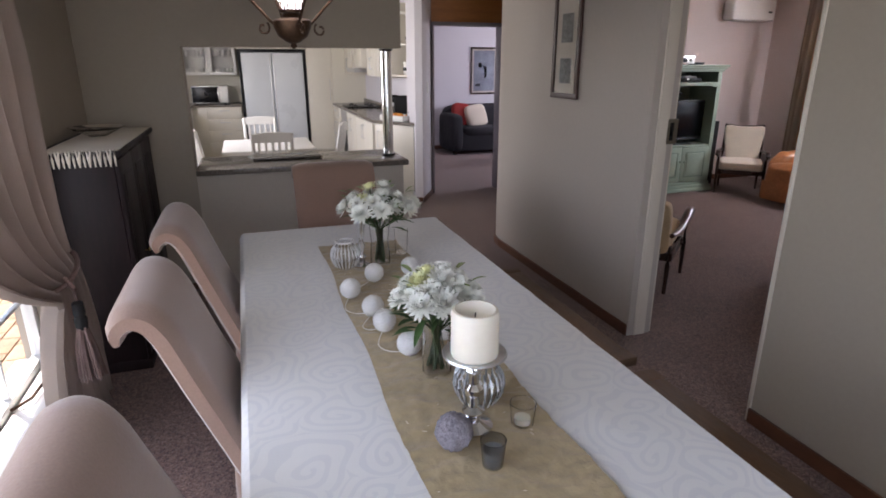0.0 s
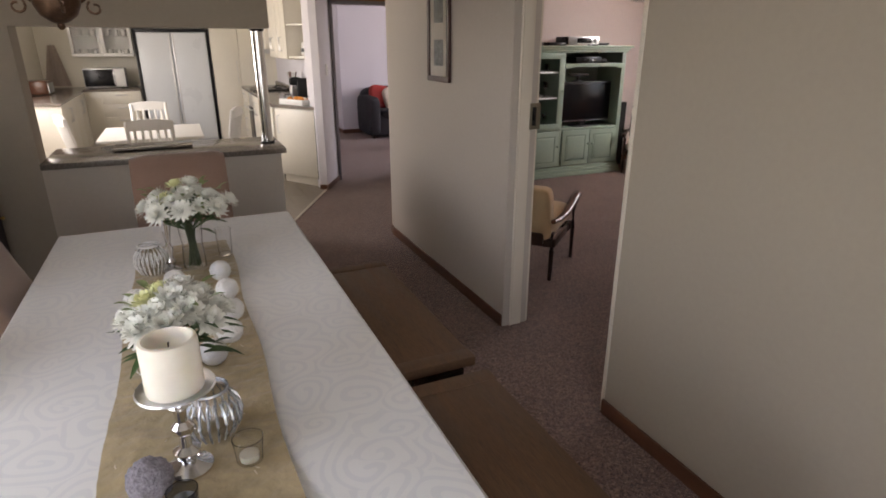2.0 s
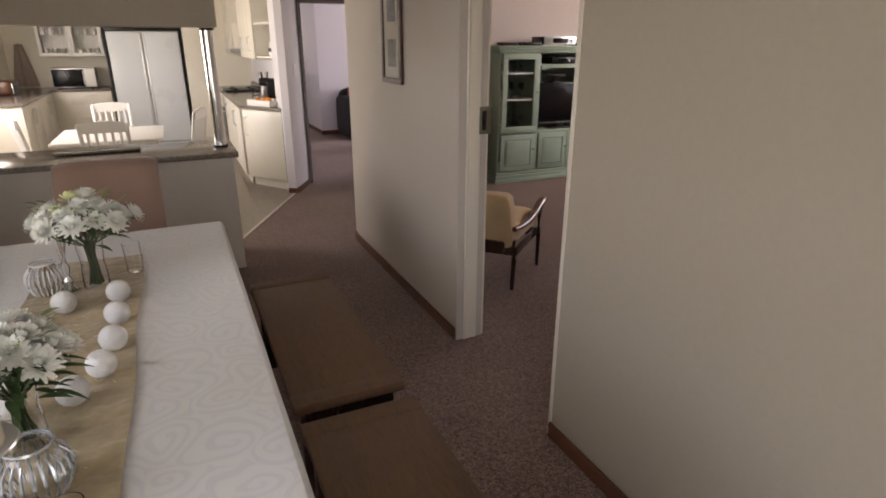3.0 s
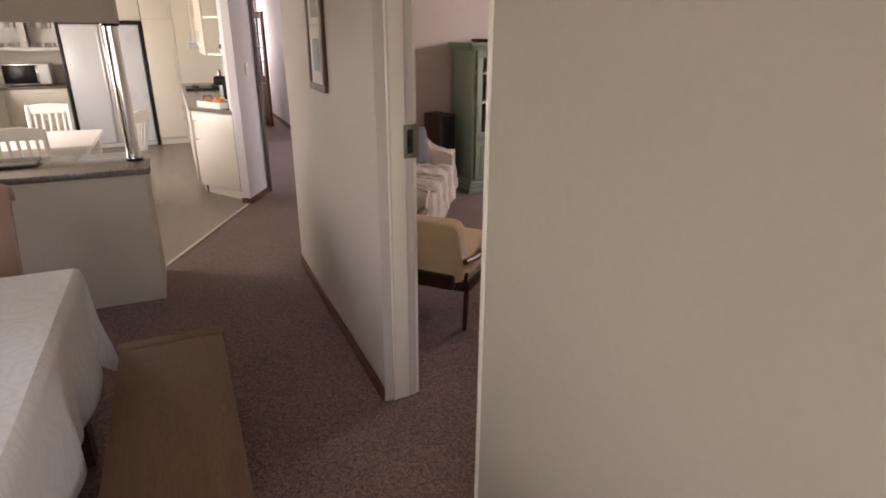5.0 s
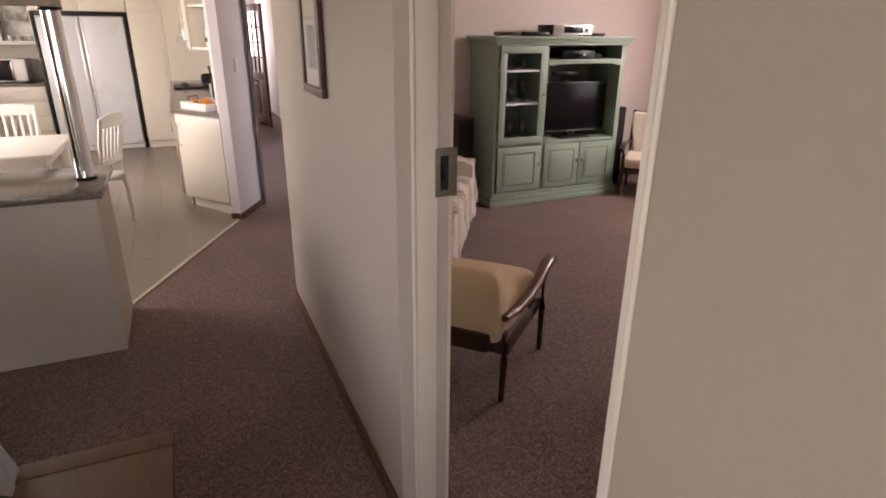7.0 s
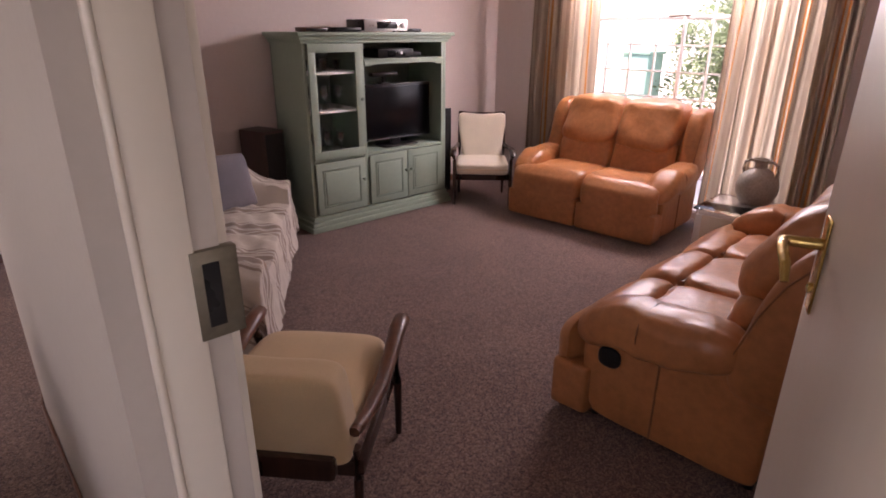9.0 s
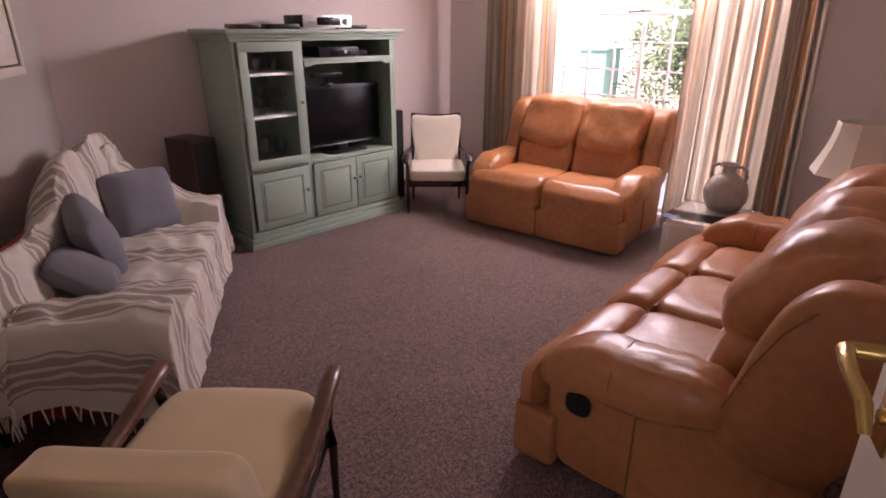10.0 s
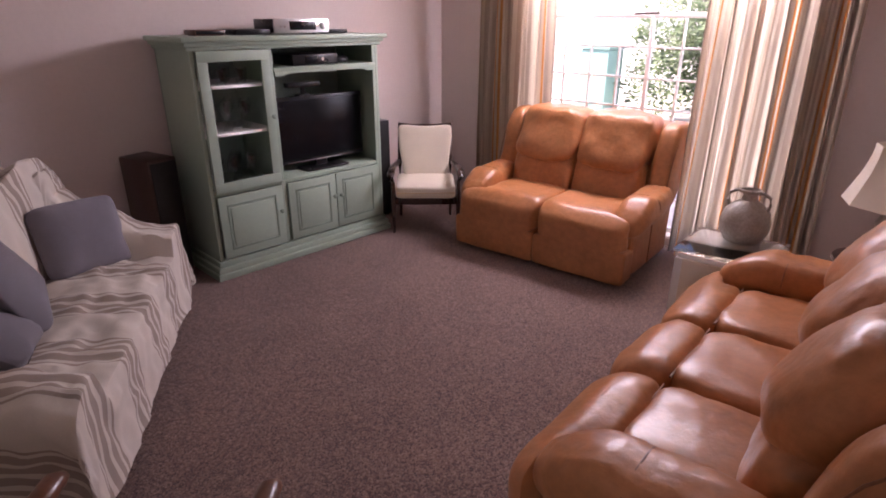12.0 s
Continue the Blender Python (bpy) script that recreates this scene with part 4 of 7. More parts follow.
def throw_sofa():
    """A small sofa under a striped throw. Local: the front edge runs along x at y 0, the back is towards +y."""
    L, D = 1.72, 0.77
    m = pose(3.05, 3.95, 0, 0, 0, 57.5)
    s = thing("covered_sofa", "two-seat sofa hidden under a cream striped throw", "sofa", m)
    part("base", puff(0.03, L - 0.03, 0.03, D - 0.04, 0.10, 0.42, 9, 6), REDC, s)
    part("backrest", puff(0.06, L - 0.06, D - 0.14, D - 0.02, 0.25, 0.70, 5, 8), REDC, s)
    part("head_bolster", puff(1.02, L - 0.24, D - 0.12, D - 0.02, 0.5, 0.90, 3.5, 8), REDC, s)
    for x in (0.03, L - 0.20):
        part("armrest", puff(x, x + 0.16, 0.03, D - 0.06, 0.2, 0.55, 4, 8), REDC, s)
    for x in (0.10, L - 0.10):
        for y in (0.08, D - 0.08):
            part("leg", tube([(x, y, 0), (x, y, 0.13)], [0.018, 0.026], 10), DARKWOOD, s)

    def ease(q, k):
        return k * math.log(1 + math.exp(max(-30.0, min(30.0, q / k)))) if q / k < 30 else q

    def fn(u, v):
        # u from the near hem over the seat to the far hem, v from the front hem over the seat and up the back
        a = -0.46 + u * (L + 0.80)
        w = v * 1.76
        x = min(-0.03 + ease(a + 0.03, 0.04), L + 0.03)
        f = 1.0
        if a < 0.12:
            f = 1 - ease(-a, 0.05) / 0.46
        elif a > L:
            f = 1 - (a - L) / 0.34
        if w < 0.38:
            y, g = -0.03 + 0.01 * w / 0.38, w / 0.38
        elif w < 0.92:
            y, g = w - 0.40, 1.0
        elif w < 1.42:
            y, g = 0.52 + 0.09 * ((w - 0.92) / 0.50) ** 2, 1.0
        else:
            y, g = 0.61 + 0.44 * (w - 1.42), 1.0
        arm = 0.60 * (1 - smoothstep(0.17, 0.30, x)) + (0.585 + 0.36 * smoothstep(0.45, 1.25, w)) * smoothstep(L - 0.34, L - 0.19, x)
        hump = 0.765 + 0.02 * math.sin(x * 9) + 0.235 * smoothstep(0.74, 1.10, x) - 0.05 * smoothstep(1.50, 1.75, x)
        back = 0.47 + (hump - 0.47) * smoothstep(0.90, 1.40, w) if w > 0.88 else 0
        if w > 1.36:
            back -= 0.16 * ((w - 1.36) / 0.40) ** 2
        seat = 0.468 + 0.008 * math.sin(x * 7) - 0.02 * smoothstep(0.46, 0.38, w)
        top = max(seat, back, arm - 0.03 * smoothstep(0.5, 0.38, w))
        f = max(0.0, f) ** 0.9
        low = 0.10 + 0.05 * noise.noise(Vector((a * 4, w * 4, 2))) + (0.06 if a > L else 0)
        if a < 0:
            low = 0.24 - 0.20 * smoothstep(0.80, 0.2, w)
        z = low + (top - low) * f * g
        drop = 1 - min(f, 1) * min(g, 1)
        fold = 0.013 * drop * math.sin(a * 12 + 3 * noise.noise(Vector((a * 3, w * 3, 0)))) if g < 1 else 0
        fold2 = 0.048 * drop * math.sin(w * 9 - a * 7 + 4 * noise.noise(Vector((a * 3, w * 3, 5)))) if f < 1 else 0
        n = noise.noise(Vector((a * 5, w * 5, 1))) * 0.028 + noise.noise(Vector((a * 13, w * 10, 4))) * 0.020 + noise.noise(Vector((a * 9 + w * 14, w * 6 - a * 18, 8))) * 0.012
        px = x + (fold2 - 0.06 * drop if a < 0 else -fold2 * 0.6 + 0.02 * drop if a > L else 0) + n * 0.25
        py = y + fold - (0.01 * drop if g < 1 else 0) - n * 0.6
        return Vector((px, py, z + n * (1 - 0.6 * drop))), (a + 0.5 + 0.004 * noise.noise(Vector((a * 2, w * 2, 7))), w)

    cl = thing("striped_throw", "cream cotton throw with taupe stripes and a knotted fringe", "throw", m)
    part("cloth", sheet(130, 90, fn, 0.006), THROW, cl)
    bm = bmesh.new()
    for i in range(46):
        p, _ = fn(0.0, 0.02 + 0.90 * i / 46)
        k = 0.015 * math.sin(i * 2.3)
        tube([p + Vector((0, 0, 0.004)), p + Vector((-0.004, k * 0.5, -0.03)), p + Vector((-0.002 + k * 0.4, k, -0.066))], [0.0035, 0.004, 0.002], 5, bm)
    for i in range(20):
        p, _ = fn(0.72 + 0.22 * i / 20, 1.0)
        tube([p, p + Vector((0.01, 0.012, 0.010)), p + Vector((0.03 + 0.01 * math.sin(i * 3), 0.02, 0.0))], [0.0035, 0.004, 0.002], 5, bm)
    tagged(part("fringe", bm, CREAM_W, cl), kind="stuff")
    for x, y, z, rx, ry, rz, sz in CUSHIONS:
        c = thing("cushion", "plain grey square scatter cushion leaning on the throw", "cushion", m @ pose(x, y, z, rx, ry, rz), "grey cushions")

        def pinch(o, h=sz / 2):
            e = max(abs(o.x), abs(o.y)) / h
            return Vector((o.x * (1 - 0.05 * math.cos(o.y / h * 1.5) * (abs(o.x) / h) ** 3), o.y * (1 - 0.05 * math.cos(o.x / h * 1.5) * (abs(o.y) / h) ** 3), o.z * (1 - 0.9 * min(1, e) ** 3)))

        part("cover", puff(-sz / 2, sz / 2, -sz * 0.40, sz * 0.40, -0.085, 0.085, 7, 12, 0.008, 7, shape=pinch), GREY, c)
        part("zip", tube([(-sz * 0.4, -sz * 0.392, 0), (0, -sz * 0.390, 0), (sz * 0.4, -sz * 0.392, 0)], 0.002, 5), CHARCOAL, c)


CUSHIONS = ((1.42, 0.37, 0.63, 68, 4, -40, 0.47), (0.81, 0.45, 0.64, 66, -14, 24, 0.42), (0.55, 0.44, 0.545, 36, 8, 14, 0.38))
throw_sofa()


def drape(name, y0, y1, x, z0, z1, seed, label, waves):
    """A pinch-pleated curtain hanging along y."""
    c = thing(name, label, "curtain", pose(0, 0, 0), "striped living room curtains")
    rng = random.Random(seed)
    ph = [rng.uniform(0, 6.28) for _ in range(4)]

    def fn(u, v):
        z = z1 + (z0 - z1) * v
        flare = 1 + 0.10 * v
        a = u * waves * 2 * math.pi
        y = (y0 + y1) / 2 + ((y0 - y1) / 2 + (y1 - y0) * u) * flare + 0.012 * math.sin(a * 0.5 + ph[1] + 2 * v)
        d = (0.034 + 0.014 * v) * math.sin(a + 0.5 * math.sin(v * 3 + ph[0])) + 0.018 * math.sin(a * 0.37 + ph[2] + v)
        return Vector((x + d, y, z)), (u * (y1 - y0) * 2.1, z)

    part("cloth", sheet(int(waves * 14), 30, fn, 0.003), DRAPE, c)
    return c


drape("curtain", 4.86, 5.62, 6.97, 0.02, 2.36, 1, "full-length curtain striped in taupe, cream and rust", 9)
drape("curtain", 2.80, 3.66, 6.97, 0.02, 2.36, 2, "full-length curtain striped in taupe, cream and rust, part drawn", 11)


def curtain_rod():
    r = thing("curtain_rod", "dark wooden curtain rod with turned end knobs", "curtain rod", pose(0, 0, 0))
    part("rod", tube([(6.97, 2.65, 2.40), (6.97, 5.75, 2.40)], 0.014, 10), DARKWOOD, r)
    for y, s in ((2.65, -1), (5.75, 1)):
        part("finial", lathe([(0.012, 0), (0.026, 0.02), (0.032, 0.04), (0.022, 0.062), (0.006, 0.07)], 14, m=Matrix.Translation((6.97, y, 2.40)) @ Matrix.Rotation(radians(-90 * s), 4, "X")), DARKWOOD, r)
    for y in (2.75, 4.2, 5.66):
        part("bracket", tube([(7.1, y, 2.37), (7.0, y, 2.37), (6.97, y, 2.387)], 0.009, 8), DARKWOOD, r)
    for i in range(16):
        y = 2.84 + i * 0.055 if i < 8 else 4.9 + (i - 8) * 0.09
        bm = bmesh.new()
        tube([(6.97 + 0.02 * math.cos(a), y, 2.385 + 0.024 * math.sin(a)) for a in (k * math.pi / 5 for k in range(11))], 0.003, 6, bm)
        part("ring", bm, DARKWOOD, r)


curtain_rod()


def window(name, axis_x, y0, y1, z0, z1, cols, rows, label, open_row=None, t=0.05, bars=True):
    """A painted cottage-pane window in a wall along y."""
    w = thing(name, label, "window", pose(axis_x, 0, 0), kind="structure")
    bm = box(-t / 2, t / 2, y0, y0 + 0.05, z0, z1, 0.004)
    box(-t / 2, t / 2, y1 - 0.05, y1, z0, z1, 0.004, bm)
    box(-t / 2, t / 2, y0 + 0.05, y1 - 0.05, z0, z0 + 0.05, 0.004, bm)
    box(-t / 2, t / 2, y0 + 0.05, y1 - 0.05, z1 - 0.05, z1, 0.004, bm)
    part("window_frame", bm, WHITEP, w)
    a0, a1, b0, b1 = y0 + 0.05, y1 - 0.05, z0 + 0.05, z1 - 0.05
    for i in range(1, cols):
        y = a0 + (a1 - a0) * i / cols
        th = 0.016 if i != cols // 2 else 0.03
        part("glazing_bar", box(-0.014, 0.014, y - th / 2, y + th / 2, b0, b1, 0.003), WHITEP, w)
    for j in range(1, rows):
        z = b0 + (b1 - b0) * j / rows
        th = 0.015 if j != open_row else 0.04
        part("glazing_bar", box(-0.012, 0.012, a0, a1, z - th / 2, z + th / 2, 0.003), WHITEP, w)
    shared = mesh("pane", box(-0.002, 0.002, -(a1 - a0) / cols / 2, (a1 - a0) / cols / 2, -(b1 - b0) / rows / 2, (b1 - b0) / rows / 2), PANE, False)
    for i in range(cols):
        for j in range(rows):
            p = new("pane", shared)
            p.parent = w
            p.location = (0, a0 + (a1 - a0) * (i + 0.5) / cols, b0 + (b1 - b0) * (j + 0.5) / rows)
            p.visible_shadow = False
    part("window_sill", box(-0.11, 0.0, y0 + 0.001, y1 - 0.001, z0 - 0.002, z0 + 0.012, 0.003), WHITEP, w)
    return w


win = window("window_1", 7.22, 3.102, 5.198, 0.064, 2.438, 8, 10, "white painted cottage-pane garden door window with bright garden outside", 7)
part("stay_handle", tube([(-0.03, 4.1, 1.72), (-0.05, 4.1, 1.72), (-0.055, 4.16, 1.72), (-0.055, 4.28, 1.715)], 0.007, 8), BRONZE, win)


def jug_and_lamp():
    t = thing("side_table", "small low table with a pale glass top", "side table", pose(6.08, 2.985, 0, 0, 0, 4))
    part("tabletop", box(-0.25, 0.25, -0.25, 0.25, 0.478, 0.49, 0.004), GLASS, t, "pale glass tabletop")
    part("shelf", box(-0.22, 0.22, -0.22, 0.22, 0.44, 0.474, 0.004), WHITEP, t)
    for x in (-0.21, 0.21):
        for y in (-0.21, 0.21):
            part("leg", box(x - 0.022, x + 0.022, y - 0.022, y + 0.022, 0, 0.44, 0.004), WHITEP, t)
    for y in (-0.225, 0.225):
        part("wicker_panel", box(-0.19, 0.19, y - 0.006, y + 0.006, 0.06, 0.44, 0.002), CREAM_W, t)
        part("wicker_panel", box(y - 0.006, y + 0.006, -0.19, 0.19, 0.06, 0.44, 0.002), CREAM_W, t)
    j = thing("jug", "squat grey stoneware jug with two small handles", "jug", pose(6.225, 2.985, 0.49))
    part("body", lathe([(0.085, 0), (0.10, 0.01), (0.128, 0.07), (0.135, 0.12), (0.118, 0.18), (0.075, 0.225), (0.042, 0.245), (0.038, 0.275), (0.056, 0.300), (0.054, 0.305)], 24, wall=0.006), STONEW, j)
    for s in (-1, 1):
        part("handle", tube([(0, 0.036 * s, 0.285), (0, 0.07 * s, 0.292), (0, 0.105 * s, 0.27), (0, 0.112 * s, 0.23), (0, 0.10 * s, 0.195)], 0.010, 8), STONEW, j)
    l = thing("table_lamp", "table lamp with a flared cream shade behind the sofa", "lamp", pose(6.40, 2.36, -0.06))
    part("base", lathe([(0.09, 0.55), (0.085, 0.57), (0.03, 0.60), (0.045, 0.68), (0.06, 0.76), (0.03, 0.84), (0.015, 0.87)], 18), STONEW, l)
    part("shade", lathe([(0.235, 0.86), (0.205, 0.93), (0.17, 1.02), (0.15, 1.10), (0.145, 1.16)], 8, wall=0.003), SHADE, l, "flared cream fabric shade")
    part("bulb_holder", tube([(0, 0, 0.86), (0, 0, 0.95)], 0.012, 8), BRASS, l)
    st = thing("lamp_table", "dark round wooden table carrying the lamp", "side table", pose(6.40, 2.36, -0.0))
    part("tabletop", lathe([(0.20, 0.465), (0.21, 0.475), (0.205, 0.49)], 24), DARKWOOD, st)
    part("column", lathe([(0.03, 0.03), (0.022, 0.2), (0.035, 0.4), (0.04, 0.465)], 14), DARKWOOD, st)
    part("foot", lathe([(0.16, 0), (0.15, 0.02), (0.04, 0.035)], 20), DARKWOOD, st)


jug_and_lamp()


def wall_picture(name, label, m, w, h, frame_mat, fw, art):
    """A framed picture hung on a wall: local x along the wall, z up, its face towards -y."""
    p = thing(name, label, "picture", m)
    bm = bmesh.new()
    for a, b, c, d in ((0, w, 0, fw), (0, w, h - fw, h), (0, fw, fw, h - fw), (w - fw, w, fw, h - fw)):
        box(a, b, -0.024, -0.002, c, d, 0.004, bm)
    part("picture_frame", bm, frame_mat, p)
    part("mount", box(fw, w - fw, -0.012, -0.004, fw, h - fw), PAPER, p)
    for x0, x1, z0, z1, mt in art:
        part("print", box(x0, x1, -0.0145, -0.0118, z0, z1, 0.0008), mt, p)
    part("glazing", box(fw, w - fw, -0.019, -0.017, fw, h - fw), PANE, p)
    return p


SKETCH = plain("faded_print", (0.45, 0.38, 0.31), 0.8, coarse=22, fine=90, vary=0.5, bump=0.0)
SKETCH_G = plain("grey_print", (0.30, 0.30, 0.29), 0.8, coarse=18, fine=90, vary=0.5, bump=0.0)
wall_picture("picture", "framed pale sketch of figures on cream paper", pose(2.685, 4.97, 1.338, 0, 0, 61.65), 1.02, 0.80, FRAME, 0.045,
             [(0.20, 0.82, 0.22, 0.52, SKETCH), (0.045, 0.975, 0.052, 0.060, CHARCOAL), (0.962, 0.972, 0.06, 0.75, CHARCOAL)])
wall_picture("picture", "tall narrow dark-framed picture with three small botanical prints", pose(2.2, 3.48, 1.365, 0, 0, -90), 0.34, 0.92, SPEAKERW, 0.035,
             [(0.10, 0.24, 0.10, 0.26, SKETCH_G), (0.10, 0.24, 0.36, 0.54, SKETCH_G), (0.10, 0.24, 0.64, 0.82, SKETCH_G)])


def aircon():
    a = thing("air_conditioner", "white split-unit air conditioner high on the wall", "air conditioner", pose(6.55, 6.25, 2.12))
    part("casing", puff(-0.36, 0.36, -0.20, -0.002, 0.0, 0.26, 9, 6), WHITEP, a)
    part("louvre", box(-0.33, 0.33, -0.19, -0.10, 0.005, 0.014, 0.003), GREYF, a)
    part("display", box(0.22, 0.28, -0.203, -0.198, 0.10, 0.12), SCREEN, a)


aircon()

# ---- dining room ----
TX0, TX1, TY0, TY1, TZ = 0.04, 1.045, 0.30, 2.64, 0.795


def dining_table():
    t = thing("dining_table", "long dark wooden dining table under a white cloth", "table", pose(0, 0, 0))
    part("tabletop", box(TX0 + 0.008, TX1 - 0.008, TY0 + 0.008, TY1 - 0.008, TZ - 0.04, TZ - 0.004, 0.003), DARKWOOD, t)
    part("apron", box(TX0 + 0.06, TX1 - 0.06, TY0 + 0.1, TY1 - 0.1, TZ - 0.13, TZ - 0.04, 0.003), DARKWOOD, t)
    for x in (TX0 + 0.10, TX1 - 0.10):
        for y in (TY0 + 0.14, TY1 - 0.14):
            part("leg", box(x - 0.04, x + 0.04, y - 0.04, y + 0.04, 0, TZ - 0.04, 0.006), DARKWOOD, t)
    c = thing("tablecloth", "white damask tablecloth with silvery scrolls hanging over the table", "tablecloth", pose(0, 0, 0))
    hang = 0.40
    W, L = TX1 - TX0, TY1 - TY0

    def fn(u, v):
        a, b = -hang + u * (W + 2 * hang), -hang + v * (L + 2 * hang)
        x, y = min(max(a, 0), W), min(max(b, 0), L)
        ox, oy = a - x, b - y
        d = max(abs(ox), abs(oy)) + 0.25 * min(abs(ox), abs(oy))
        z = TZ
        px, py = TX0 + x, TY0 + y
        if d > 0:
            k = smoothstep(0, hang, d)
            along = (y if abs(ox) > abs(oy) else x)
            f = 0.022 * k * math.sin(along * 13 + 2 * noise.noise(Vector((a * 2, b * 2, 0)))) + 0.014 * min(1, d / 0.03)
            corner = min(abs(ox), abs(oy)) / hang
            f += 0.035 * corner
            px += math.copysign(f, ox) if ox else 0
            py += math.copysign(f, oy) if oy else 0
            z = TZ - 0.006 - d + 0.012 * math.exp(-d / 0.01)
        else:
            z += 0.0022 * noise.noise(Vector((a * 7, b * 7, 3))) + 0.0012 * noise.noise(Vector((a * 19, b * 5, 3)))
        return Vector((px, py, z)), (a, b)

    part("cloth", sheet(120, 200, fn, 0.0), DAMASK, c)
    return t


dining_table()


def table_runner():
    r = thing("table_runner", "crinkled gold taffeta runner along the table", "table runner", pose(0, 0, 0))

    def fn(u, v):
        x, y = 0.372 + 0.352 * u + 0.006 * math.sin(v * 17), 0.33 + 1.935 * v
        z = TZ + 0.007 + 0.005 * noise.noise(Vector((x * 9, y * 17, 1))) + 0.006 * abs(noise.noise(Vector((x * 16 + y * 9, y * 30, 2)))) + 0.003 * abs(noise.noise(Vector((x * 40 - y * 12, y * 55, 5))))
        return Vector((x, y, z)), (x, y)

    part("cloth", sheet(48, 260, fn, 0.0), RUNNER, r)
    fl = bmesh.new()
    rng = random.Random(8)
    for i in range(70):
        x, y = rng.uniform(0.39, 0.70), rng.uniform(0.36, 2.2)
        tube([(x, y, TZ + 0.008), (x + rng.uniform(-0.012, 0.012), y + rng.uniform(-0.012, 0.012), TZ + 0.009)], 0.0011, 4, fl)
    tagged(part("thread_marks", fl, CREAM_W, r), kind="stuff")


table_runner()
RZ = TZ + 0.010


def parsons_chair(m, label):
    """A fully upholstered dining chair with a scrolled back. Its front looks along +y."""
    c = thing("dining_chair", label, "chair", m, "dining chairs")
    part("seat", puff(-0.235, 0.235, -0.22, 0.24, 0.36, 0.50, 7, 9, 0.003), SUEDE, c)
    keys = [(-0.125, 0.40), (-0.160, 0.50), (-0.197, 0.60), (-0.235, 0.70), (-0.273, 0.80), (-0.310, 0.90), (-0.335, 0.965), (-0.365, 1.008), (-0.40, 1.018), (-0.427, 0.992), (-0.424, 0.960)]
    path = []
    for i in range(len(keys) - 1):
        k0, k1, k2, k3 = keys[max(i - 1, 0)], keys[i], keys[i + 1], keys[min(i + 2, len(keys) - 1)]
        for t in (0, 0.25, 0.5, 0.75):
            path.append(tuple(0.5 * (2 * k1[c] + (k2[c] - k0[c]) * t + (2 * k0[c] - 5 * k1[c] + 4 * k2[c] - k3[c]) * t * t + (3 * k1[c] - k0[c] - 3 * k2[c] + k3[c]) * t ** 3) for c in (0, 1)))
    bm = bmesh.new()
    n = len(path)
    th = [0.035 if i < n - 8 else 0.035 * math.sqrt(max(0.05, 1 - ((i - n + 9) / 8.5) ** 2)) for i in range(n)]
    rows = []
    for sidex in range(0, 13):
        t = sidex / 12
        x = -0.232 + 0.464 * t
        edge = min(t, 1 - t) * 12
        q = math.sqrt(max(0.0, 1 - (1 - min(1, edge / 2)) ** 2))
        fronts, backs = [], []
        for i, (y, z) in enumerate(path):
            a, b = path[max(i - 1, 0)], path[min(i + 1, n - 1)]
            d = Vector((b[0] - a[0], b[1] - a[1])).normalized()
            nn = Vector((d.y, -d.x)) * th[i] * (0.45 + 0.55 * q)
            fronts.append(bm.verts.new((x, y + nn.x, z + nn.y)))
            backs.append(bm.verts.new((x, y - nn.x, z - nn.y)))
        rows.append(fronts + backs[::-1])
    k = 2 * n
    for ra, rb in zip(rows, rows[1:]):
        for i in range(k):
            bm.faces.new((ra[i], ra[(i + 1) % k], rb[(i + 1) % k], rb[i]))
    bm.faces.new(rows[0]), bm.faces.new(rows[-1][::-1])
    part("backrest", bm, SUEDE, c)
    for x in (-0.19, 0.19):
        for y in (-0.18, 0.19):
            part("leg", tube([(x, y - (0.03 if y < 0 else 0), 0), (x, y, 0.37)], [0.016, 0.024], 8), DARKWOOD, c)
    return c


for y, x in ((0.57, 0.165), (1.36, 0.20), (2.09, 0.20)):
    parsons_chair(pose(x, y, 0, 0, 0, -90), "mauve suede dining chair with a scrolled back, pushed under the table")
parsons_chair(pose(0.565, 2.70, 0, 0, 0, 180), "mauve suede dining chair at the head of the table")


def bench(y0, y1, label):
    b = thing("bench", label, "bench", pose(0, 0, 0), "benches beside the table")
    x0, x1 = 1.14, 1.53
    part("seat", box(x0, x1, y0, y1, 0.415, 0.45, 0.005), BENCHWOOD, b)
    part("end_board", box(x0 - 0.004, x1 + 0.004, y1 - 0.07, y1 + 0.002, 0.413, 0.453, 0.004), BENCHWOOD, b)
    part("end_board", box(x0 - 0.004, x1 + 0.004, y0 - 0.002, y0 + 0.07, 0.413, 0.453, 0.004), BENCHWOOD, b)
    part("rail", box(x0 + 0.04, x1 - 0.02, y0 + 0.05, y1 - 0.05, 0.33, 0.414, 0.003), DARKWOOD, b)
    for x in (x0 + 0.05, x1 - 0.05):
        for y in (y0 + 0.06, y1 - 0.06):
            part("leg", box(x - 0.028, x + 0.028, y - 0.028, y + 0.028, 0, 0.34, 0.004), DARKWOOD, b)


bench(1.475, 2.61, "dark brown wooden bench standing along the table")
bench(0.28, 1.375, "dark brown wooden bench standing along the table")


